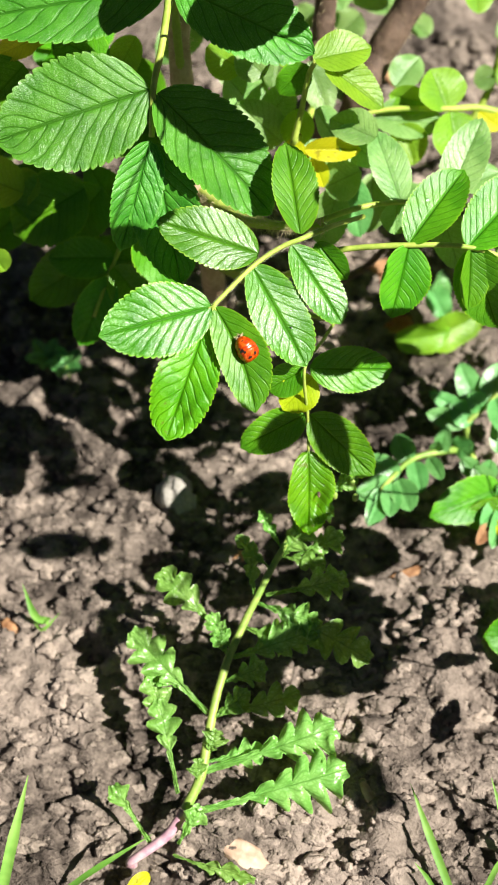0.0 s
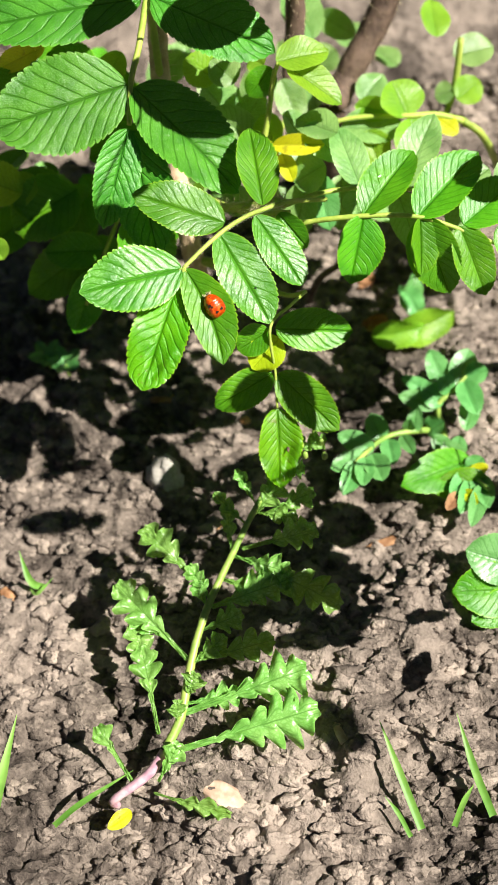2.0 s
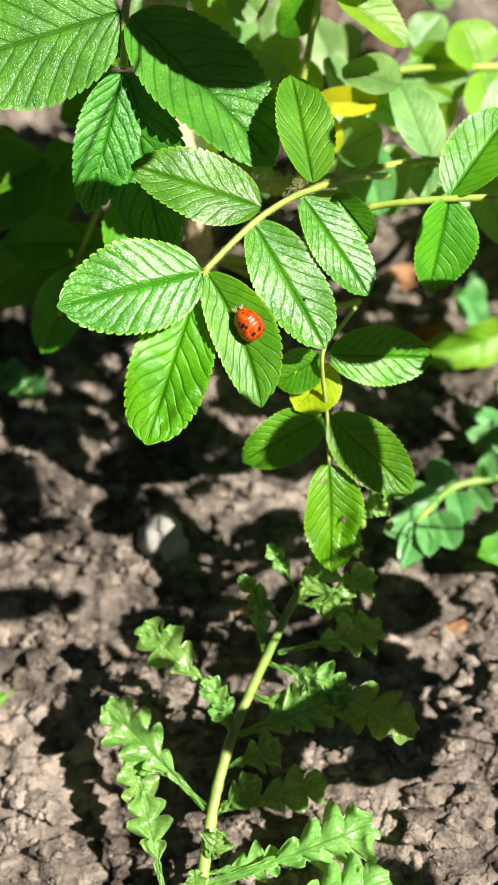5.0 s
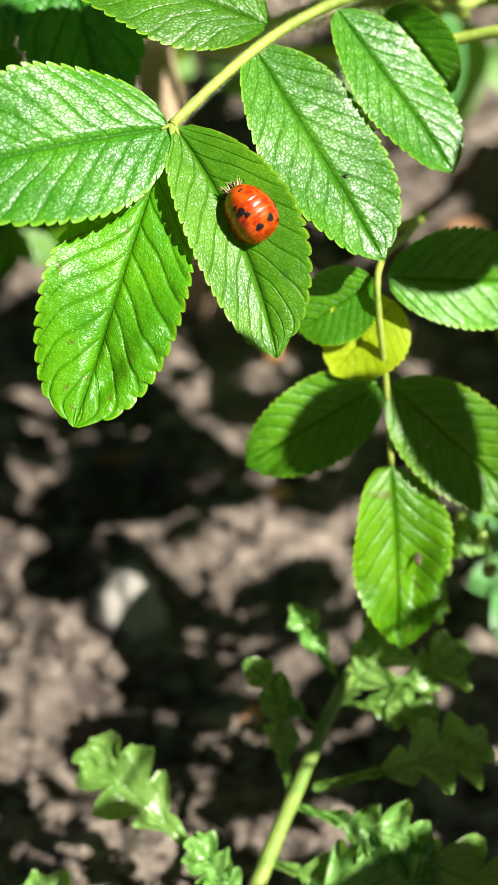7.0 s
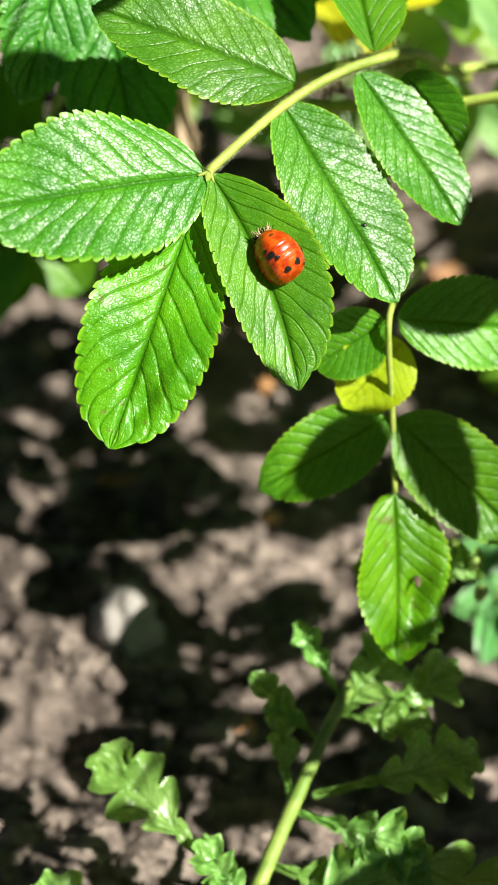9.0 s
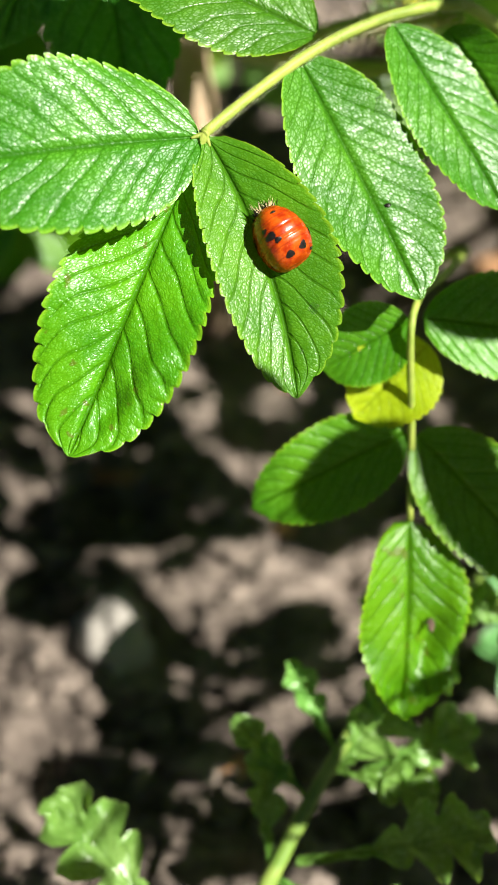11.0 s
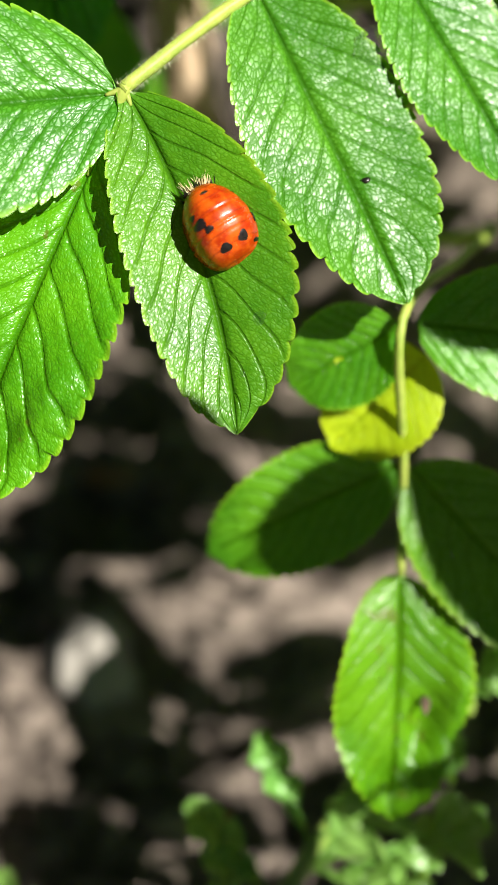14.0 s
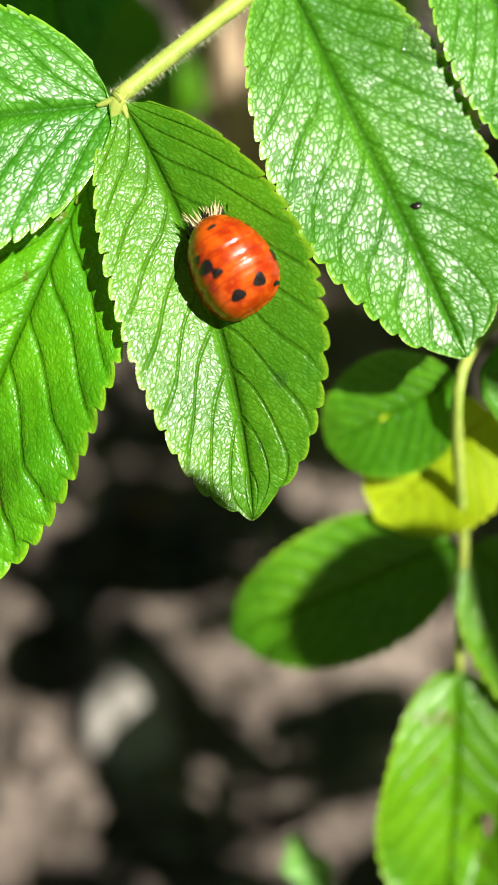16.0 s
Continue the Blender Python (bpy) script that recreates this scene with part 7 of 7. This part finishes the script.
tube('leaf_stalk', [(0.0701, -0.0448, 0.1327), (0.0694, -0.0468, 0.1359), (0.0687, -0.0488, 0.1367)], 0.0004, 0.0003, STALK, shade_shoot, 6)
tube('leaf_stalk', [(0.0679, -0.0421, 0.1343), (0.0683, -0.0377, 0.1354), (0.0687, -0.0333, 0.1341)], 0.0004, 0.0003, STALK, shade_shoot, 6)
tube('leaf_stalk', [(0.0687, -0.0333, 0.1341), (0.0706, -0.0329, 0.1332), (0.0724, -0.0325, 0.1298)], 0.0004, 0.0003, STALK, shade_shoot, 6)
tube('leaf_stalk', [(0.0724, -0.0325, 0.1298), (0.0723, -0.0296, 0.1303), (0.0723, -0.0267, 0.1284)], 0.0004, 0.0003, STALK, shade_shoot, 6)
tube('leaf_stalk', [(0.0723, -0.0267, 0.1284), (0.0713, -0.0274, 0.1308), (0.0702, -0.0281, 0.1309)], 0.0004, 0.0003, STALK, shade_shoot, 6)
tube('leaf_stalk', [(0.0723, -0.0267, 0.1284), (0.0722, -0.0269, 0.1252), (0.0721, -0.0271, 0.1196)], 0.0004, 0.0003, STALK, shade_shoot, 6)
tube('leaf_stalk', [(0.0721, -0.0271, 0.1196), (0.0743, -0.0260, 0.1204), (0.0766, -0.0248, 0.1188)], 0.0004, 0.0003, STALK, shade_shoot, 6)
tube('leaf_stalk', [(0.0766, -0.0248, 0.1188), (0.0767, -0.0231, 0.1182), (0.0768, -0.0214, 0.1151)], 0.0004, 0.0003, STALK, shade_shoot, 6)
tube('leaf_stalk', [(0.0721, -0.0271, 0.1196), (0.0731, -0.0312, 0.1177), (0.0742, -0.0352, 0.1134)], 0.0004, 0.0003, STALK, shade_shoot, 6)
tube('leaf_stalk', [(0.0768, -0.0214, 0.1151), (0.0800, -0.0231, 0.1119), (0.0832, -0.0248, 0.1063)], 0.0004, 0.0003, STALK, shade_shoot, 6)
tube('leaf_stalk', [(0.0832, -0.0248, 0.1063), (0.0847, -0.0236, 0.1086), (0.0862, -0.0225, 0.1084)], 0.0004, 0.0003, STALK, shade_shoot, 6)
tube('leaf_stalk', [(0.0862, -0.0225, 0.1084), (0.0907, -0.0226, 0.1081), (0.0952, -0.0228, 0.1053)], 0.0004, 0.0003, STALK, shade_shoot, 6)
tube('leaf_stalk', [(0.0832, -0.0248, 0.1063), (0.0808, -0.0289, 0.1053), (0.0784, -0.0329, 0.1018)], 0.0004, 0.0003, STALK, shade_shoot, 6)
tube('leaf_stalk', [(0.0784, -0.0329, 0.1018), (0.0786, -0.0366, 0.1017), (0.0788, -0.0403, 0.0991)], 0.0004, 0.0003, STALK, shade_shoot, 6)
tube('leaf_stalk', [(0.0788, -0.0403, 0.0991), (0.0762, -0.0398, 0.1017), (0.0736, -0.0392, 0.1019)], 0.0004, 0.0003, STALK, shade_shoot, 6)
tube('leaf_stalk', [(0.0788, -0.0403, 0.0991), (0.0803, -0.0447, 0.0959), (0.0818, -0.0490, 0.0903)], 0.0004, 0.0003, STALK, shade_shoot, 6)
tube('leaf_stalk', [(0.0818, -0.0490, 0.0903), (0.0815, -0.0495, 0.0913), (0.0813, -0.0499, 0.0898)], 0.0004, 0.0003, STALK, shade_shoot, 6)
tube('leaf_stalk', [(0.0862, -0.0225, 0.1084), (0.0877, -0.0160, 0.1121), (0.0891, -0.0095, 0.1133)], 0.0004, 0.0003, STALK, shade_shoot, 6)
tube('leaf_stalk', [(0.0891, -0.0095, 0.1133), (0.0952, -0.0094, 0.1141), (0.1013, -0.0093, 0.1124)], 0.0004, 0.0003, STALK, shade_shoot, 6)
tube('leaf_stalk', [(0.0891, -0.0095, 0.1133), (0.0943, -0.0056, 0.1179), (0.0995, -0.0017, 0.1200)], 0.0004, 0.0003, STALK, shade_shoot, 6)
tube('leaf_stalk', [(0.0995, -0.0017, 0.1200), (0.0946, -0.0019, 0.1192), (0.0897, -0.0020, 0.1159)], 0.0004, 0.0003, STALK, shade_shoot, 6)
tube('leaf_stalk', [(0.0897, -0.0020, 0.1159), (0.0869, -0.0014, 0.1189), (0.0842, -0.0007, 0.1194)], 0.0004, 0.0003, STALK, shade_shoot, 6)
tube('leaf_stalk', [(0.0842, -0.0007, 0.1194), (0.0810, -0.0011, 0.1193), (0.0778, -0.0016, 0.1167)], 0.0004, 0.0003, STALK, shade_shoot, 6)
tube('leaf_stalk', [(0.0778, -0.0016, 0.1167), (0.0769, -0.0008, 0.1185), (0.0759, 0.0001, 0.1179)], 0.0004, 0.0003, STALK, shade_shoot, 6)
tube('leaf_stalk', [(0.0995, -0.0017, 0.1200), (0.0980, 0.0036, 0.1241), (0.0964, 0.0089, 0.1257)], 0.0004, 0.0003, STALK, shade_shoot, 6)
tube('leaf_stalk', [(0.0759, 0.0001, 0.1179), (0.0754, -0.0013, 0.1268), (0.0750, -0.0026, 0.1332)], 0.0004, 0.0003, STALK, shade_shoot, 6)
tube('leaf_stalk', [(0.0750, -0.0026, 0.1332), (0.0731, -0.0009, 0.1353), (0.0713, 0.0007, 0.1350)], 0.0004, 0.0003, STALK, shade_shoot, 6)
tube('leaf_stalk', [(0.0750, -0.0026, 0.1332), (0.0751, -0.0053, 0.1341), (0.0752, -0.0079, 0.1325)], 0.0004, 0.0003, STALK, shade_shoot, 6)
tube('leaf_stalk', [(0.0752, -0.0079, 0.1325), (0.0738, -0.0106, 0.1404), (0.0725, -0.0134, 0.1460)], 0.0004, 0.0003, STALK, shade_shoot, 6)
tube('leaf_stalk', [(0.0713, 0.0007, 0.1350), (0.0721, 0.0044, 0.1410), (0.0730, 0.0081, 0.1446)], 0.0004, 0.0003, STALK, shade_shoot, 6)
tube('leaf_stalk', [(0.0664, -0.0704, 0.1245), (0.0658, -0.0665, 0.1308), (0.0652, -0.0627, 0.1346)], 0.0004, 0.0003, STALK, shade_shoot, 6)
tube('leaf_stalk', [(0.0995, -0.0017, 0.1200), (0.1031, 0.0053, 0.1247), (0.1066, 0.0123, 0.1270)], 0.0004, 0.0003, STALK, shade_shoot, 6)
tube('leaf_stalk', [(0.1066, 0.0123, 0.1270), (0.1062, 0.0144, 0.1298), (0.1059, 0.0165, 0.1303)], 0.0004, 0.0003, STALK, shade_shoot, 6)
tube('leaf_stalk', [(0.1059, 0.0165, 0.1303), (0.1050, 0.0194, 0.1332), (0.1041, 0.0223, 0.1336)], 0.0004, 0.0003, STALK, shade_shoot, 6)
tube('leaf_stalk', [(0.1041, 0.0223, 0.1336), (0.0994, 0.0234, 0.1333), (0.0947, 0.0244, 0.1305)], 0.0004, 0.0003, STALK, shade_shoot, 6)
tube('leaf_stalk', [(0.1041, 0.0223, 0.1336), (0.1076, 0.0260, 0.1367), (0.1110, 0.0296, 0.1374)], 0.0004, 0.0003, STALK, shade_shoot, 6)
tube('leaf_stalk', [(0.1110, 0.0296, 0.1374), (0.1130, 0.0333, 0.1390), (0.1150, 0.0370, 0.1382)], 0.0004, 0.0003, STALK, shade_shoot, 6)
tube('leaf_stalk', [(0.1150, 0.0370, 0.1382), (0.1179, 0.0367, 0.1391), (0.1208, 0.0363, 0.1376)], 0.0004, 0.0003, STALK, shade_shoot, 6)
tube('leaf_stalk', [(0.1110, 0.0296, 0.1374), (0.1074, 0.0318, 0.1380), (0.1038, 0.0340, 0.1362)], 0.0004, 0.0003, STALK, shade_shoot, 6)
tube('leaf_stalk', [(0.1038, 0.0340, 0.1362), (0.1031, 0.0344, 0.1377), (0.1025, 0.0347, 0.1368)], 0.0004, 0.0003, STALK, shade_shoot, 6)
tube('leaf_stalk', [(0.1208, 0.0363, 0.1376), (0.1268, 0.0394, 0.1407), (0.1329, 0.0426, 0.1413)], 0.0004, 0.0003, STALK, shade_shoot, 6)
tube('leaf_stalk', [(0.1329, 0.0426, 0.1413), (0.1319, 0.0432, 0.1444), (0.1309, 0.0438, 0.1450)], 0.0004, 0.0003, STALK, shade_shoot, 6)
tube('leaf_stalk', [(0.1309, 0.0438, 0.1450), (0.1313, 0.0480, 0.1487), (0.1318, 0.0522, 0.1499)], 0.0004, 0.0003, STALK, shade_shoot, 6)
tube('leaf_stalk', [(0.1318, 0.0522, 0.1499), (0.1323, 0.0566, 0.1535), (0.1329, 0.0609, 0.1548)], 0.0004, 0.0003, STALK, shade_shoot, 6)
tube('leaf_stalk', [(0.1329, 0.0426, 0.1413), (0.1384, 0.0428, 0.1441), (0.1438, 0.0431, 0.1444)], 0.0004, 0.0003, STALK, shade_shoot, 6)
tube('leaf_stalk', [(0.1329, 0.0609, 0.1548), (0.1382, 0.0630, 0.1570), (0.1435, 0.0651, 0.1569)], 0.0004, 0.0003, STALK, shade_shoot, 6)
tube('leaf_stalk', [(0.1435, 0.0651, 0.1569), (0.1454, 0.0643, 0.1569), (0.1473, 0.0635, 0.1545)], 0.0004, 0.0003, STALK, shade_shoot, 6)
tube('leaf_stalk', [(0.1473, 0.0635, 0.1545), (0.1510, 0.0643, 0.1569), (0.1548, 0.0651, 0.1569)], 0.0004, 0.0003, STALK, shade_shoot, 6)
tube('leaf_stalk', [(0.1473, 0.0635, 0.1545), (0.1470, 0.0595, 0.1532), (0.1467, 0.0555, 0.1494)], 0.0004, 0.0003, STALK, shade_shoot, 6)
tube('leaf_stalk', [(0.1309, 0.0438, 0.1450), (0.1240, 0.0465, 0.1458), (0.1170, 0.0493, 0.1442)], 0.0004, 0.0003, STALK, shade_shoot, 6)
tube('leaf_stalk', [(0.0870, -0.0652, 0.0819), (0.0831, -0.0740, 0.0792), (0.0792, -0.0828, 0.0741)], 0.0004, 0.0003, STALK, shade_shoot, 6)
tube('leaf_stalk', [(0.0792, -0.0828, 0.0741), (0.0765, -0.0860, 0.0743), (0.0737, -0.0892, 0.0722)], 0.0004, 0.0003, STALK, shade_shoot, 6)
tube('leaf_stalk', [(0.0750, -0.0026, 0.1332), (0.0725, -0.0114, 0.1411), (0.0700, -0.0203, 0.1466)], 0.0004, 0.0003, STALK, shade_shoot, 6)
tube('leaf_stalk', [(0.0700, -0.0203, 0.1466), (0.0704, -0.0216, 0.1496), (0.0708, -0.0229, 0.1501)], 0.0004, 0.0003, STALK, shade_shoot, 6)
tube('leaf_stalk', [(0.0708, -0.0229, 0.1501), (0.0703, -0.0235, 0.1568), (0.0699, -0.0241, 0.1610)], 0.0004, 0.0003, STALK, shade_shoot, 6)
tube('leaf_stalk', [(0.0713, 0.0007, 0.1350), (0.0718, -0.0008, 0.1477), (0.0723, -0.0023, 0.1579)], 0.0004, 0.0003, STALK, shade_shoot, 6)
tube('leaf_stalk', [(0.0723, -0.0023, 0.1579), (0.0714, -0.0049, 0.1595), (0.0705, -0.0076, 0.1588)], 0.0004, 0.0003, STALK, shade_shoot, 6)
tube('leaf_stalk', [(0.0705, -0.0076, 0.1588), (0.0703, -0.0107, 0.1650), (0.0701, -0.0139, 0.1688)], 0.0004, 0.0003, STALK, shade_shoot, 6)
tube('leaf_stalk', [(0.0701, -0.0139, 0.1688), (0.0689, -0.0155, 0.1720), (0.0677, -0.0172, 0.1728)], 0.0004, 0.0003, STALK, shade_shoot, 6)
tube('leaf_stalk', [(0.0701, -0.0139, 0.1688), (0.0709, -0.0091, 0.1722), (0.0718, -0.0043, 0.1732)], 0.0004, 0.0003, STALK, shade_shoot, 6)
tube('leaf_stalk', [(0.0718, -0.0043, 0.1732), (0.0706, 0.0011, 0.1741), (0.0694, 0.0066, 0.1727)], 0.0004, 0.0003, STALK, shade_shoot, 6)
tube('leaf_stalk', [(0.0694, 0.0066, 0.1727), (0.0708, 0.0109, 0.1809), (0.0722, 0.0152, 0.1867)], 0.0004, 0.0003, STALK, shade_shoot, 6)
tube('leaf_stalk', [(0.0722, 0.0152, 0.1867), (0.0723, 0.0158, 0.1908), (0.0725, 0.0164, 0.1924)], 0.0004, 0.0003, STALK, shade_shoot, 6)
tube('leaf_stalk', [(0.0722, 0.0152, 0.1867), (0.0704, 0.0141, 0.1922), (0.0687, 0.0130, 0.1953)], 0.0004, 0.0003, STALK, shade_shoot, 6)
tube('leaf_stalk', [(0.0722, 0.0152, 0.1867), (0.0701, 0.0109, 0.1838), (0.0679, 0.0067, 0.1785)], 0.0004, 0.0003, STALK, shade_shoot, 6)
tube('leaf_stalk', [(0.0722, 0.0152, 0.1867), (0.0703, 0.0089, 0.1896), (0.0685, 0.0027, 0.1900)], 0.0004, 0.0003, STALK, shade_shoot, 6)
tube('leaf_stalk', [(0.0722, 0.0152, 0.1867), (0.0706, 0.0227, 0.1817), (0.0691, 0.0302, 0.1743)], 0.0004, 0.0003, STALK, shade_shoot, 6)
tube('leaf_stalk', [(0.0691, 0.0302, 0.1743), (0.0705, 0.0298, 0.1723), (0.0719, 0.0294, 0.1679)], 0.0004, 0.0003, STALK, shade_shoot, 6)
tube('leaf_stalk', [(0.1150, 0.0370, 0.1382), (0.1005, 0.0382, 0.1401), (0.0860, 0.0393, 0.1395)], 0.0004, 0.0003, STALK, shade_shoot, 6)
tube('leaf_stalk', [(0.0860, 0.0393, 0.1395), (0.0867, 0.0369, 0.1392), (0.0873, 0.0344, 0.1365)], 0.0004, 0.0003, STALK, shade_shoot, 6)
tube('leaf_stalk', [(0.1261, -0.0094, 0.1352), (0.1250, -0.0192, 0.1197), (0.1239, -0.0289, 0.1018)], 0.0004, 0.0003, STALK, shade_shoot, 6)
tube('leaf_stalk', [(0.1239, -0.0289, 0.1018), (0.1268, -0.0313, 0.1026), (0.1298, -0.0338, 0.1009)], 0.0004, 0.0003, STALK, shade_shoot, 6)
tube('leaf_stalk', [(0.1298, -0.0338, 0.1009), (0.1318, -0.0323, 0.1033), (0.1339, -0.0309, 0.1033)], 0.0004, 0.0003, STALK, shade_shoot, 6)
tube('leaf_stalk', [(0.1239, -0.0289, 0.1018), (0.1220, -0.0294, 0.1028), (0.1201, -0.0299, 0.1013)], 0.0004, 0.0003, STALK, shade_shoot, 6)
tube('leaf_stalk', [(0.1339, -0.0309, 0.1033), (0.1365, -0.0364, 0.1003), (0.1390, -0.0418, 0.0948)], 0.0004, 0.0003, STALK, shade_shoot, 6)
tube('leaf_stalk', [(0.1390, -0.0418, 0.0948), (0.1363, -0.0478, 0.0940), (0.1336, -0.0538, 0.0908)], 0.0004, 0.0003, STALK, shade_shoot, 6)
tube('leaf_stalk', [(0.1298, -0.0338, 0.1009), (0.1250, -0.0307, 0.1028), (0.1202, -0.0277, 0.1023)], 0.0004, 0.0003, STALK, shade_shoot, 6)
tube('leaf_stalk', [(0.0656, -0.0544, 0.1382), (0.0649, -0.0568, 0.1584), (0.0641, -0.0593, 0.1762)], 0.0004, 0.0003, STALK, shade_shoot, 6)
tube('leaf_stalk', [(0.0641, -0.0593, 0.1762), (0.0625, -0.0618, 0.1893), (0.0608, -0.0643, 0.1999)], 0.0004, 0.0003, STALK, shade_shoot, 6)
tube('leaf_stalk', [(0.0608, -0.0643, 0.1999), (0.0606, -0.0536, 0.1968), (0.0605, -0.0428, 0.1914)], 0.0004, 0.0003, STALK, shade_shoot, 6)
tube('leaf_stalk', [(0.0605, -0.0428, 0.1914), (0.0610, -0.0403, 0.1937), (0.0614, -0.0379, 0.1935)], 0.0004, 0.0003, STALK, shade_shoot, 6)
tube('leaf_stalk', [(0.0605, -0.0428, 0.1914), (0.0621, -0.0413, 0.1905), (0.0638, -0.0399, 0.1872)], 0.0004, 0.0003, STALK, shade_shoot, 6)
tube('leaf_stalk', [(0.0842, -0.0007, 0.1194), (0.0794, 0.0059, 0.1375), (0.0747, 0.0124, 0.1532)], 0.0004, 0.0003, STALK, shade_shoot, 6)
tube('leaf_stalk', [(0.0635, -0.0638, 0.1618), (0.0663, -0.0505, 0.1682), (0.0690, -0.0373, 0.1722)], 0.0004, 0.0003, STALK, shade_shoot, 6)
tube('leaf_stalk', [(0.0722, 0.0152, 0.1867), (0.0427, 0.0358, 0.1833), (0.0133, 0.0564, 0.1775)], 0.0004, 0.0003, STALK, shade_shoot, 6)
tube('leaf_stalk', [(0.0133, 0.0564, 0.1775), (0.0215, 0.0590, 0.1717), (0.0296, 0.0617, 0.1636)], 0.0004, 0.0003, STALK, shade_shoot, 6)
tube('leaf_stalk', [(0.0133, 0.0564, 0.1775), (0.0009, 0.0559, 0.1730), (-0.0116, 0.0555, 0.1661)], 0.0004, 0.0003, STALK, shade_shoot, 6)
tube('leaf_stalk', [(0.0133, 0.0564, 0.1775), (0.0226, 0.0408, 0.1904), (0.0320, 0.0253, 0.2009)], 0.0004, 0.0003, STALK, shade_shoot, 6)
tube('leaf_stalk', [(0.0320, 0.0253, 0.2009), (0.0374, 0.0106, 0.2112), (0.0429, -0.0041, 0.2190)], 0.0004, 0.0003, STALK, shade_shoot, 6)

pupa = build_pupa((-0.0005, 0.0003, 0.1073), (0.58, -0.64, -0.51), (0.21, -0.42, 0.88))
cam.data.dof.focus_object = pupa


def rest_on(ob, at):
    """The nearest place on a blade, and the blade's normal there."""
    m = place_of(ob)
    tree = BVHTree.FromPolygons([m @ v.co for v in ob.data.vertices], [tuple(p.vertices) for p in ob.data.polygons])
    place, normal, _, _ = tree.find_nearest(Vector(at))
    return place, normal if normal.z > 0 else -normal


def drop(at, r, normal, high=0.28, leaf=None, rough=0.05, long=1.0):
    v, f = lump_data((r, r * long, r * high), int(r * 1e6) % 17, 3 if rough > 0.1 else 2, rough)
    if leaf:
        at, normal = rest_on(leaf, at)
    m = Vector(normal).to_track_quat("Z", "Y").to_matrix().to_4x4()
    m.translation = Vector(at)
    ob = mesh_object("water_drop", v, f, WATER, None, m)
    tagged(ob, "clear water drop on a leaf", "water drop", "drops on the leaves")


drop((0.0030, -0.0046, 0.1034), 0.0005, SUN, 0.3, leaf_c, 0.15, 1.3)
drop((0.0019, -0.0082, 0.1014), 0.00025, SUN, 0.5, leaf_c)
drop((0.0429, 0.0374, 0.1155), 0.0006, (0.20, -0.56, 0.81))
drop((0.0413, 0.0347, 0.1140), 0.0008, (0.20, -0.56, 0.81))

for at, r in (((0.0135, -0.0186, 0.0743), 0.00026), ((0.0186, -0.0176, 0.0741), 0.00020), ((0.0204, -0.0185, 0.0730), 0.00024), ((0.0207, -0.0196, 0.0722), 0.00018),
              ((0.0164, -0.0126, 0.0779), 0.00020), ((0.0200, -0.0158, 0.0752), 0.00022), ((0.0189, -0.0101, 0.0813), 0.00026), ((0.0202, -0.0126, 0.0796), 0.00022),
              ((0.0185, -0.0113, 0.0807), 0.00016), ((0.0138, -0.0069, 0.0843), 0.00024), ((-0.0049, 0.0047, 0.1097), 0.00013)):
    drop(at, r, (0.15, -0.60, 0.78), 0.7)
drop((0.0098, 0.0156, 0.1113), 0.0013, SUN, 0.05, leaf_r, 0.3, 1.2)

v, f = lump_data((0.0003, 0.0008, 0.00012), 9, 3, 0.5)
mesh_object("scar", v, f, CANE, s2, Matrix.Translation((0.0175, -0.0197, 0.0723)), label="brown torn spot on the leaf")


def speck(at, r):
    v, f = lump_data((r * 1.4, r, r * 0.7), 5, 2, 0.25)
    ob = mesh_object("frass_speck", v, f, BLACK, None, Matrix.Translation(at))
    tagged(ob, "tiny black speck of frass on a leaf", "speck", "specks on the leaves")


speck(rest_on(leaf_r, (0.0100, 0.0066, 0.1068))[0], 0.00026)
speck((-0.0179, -0.0131, 0.0964), 0.00025)
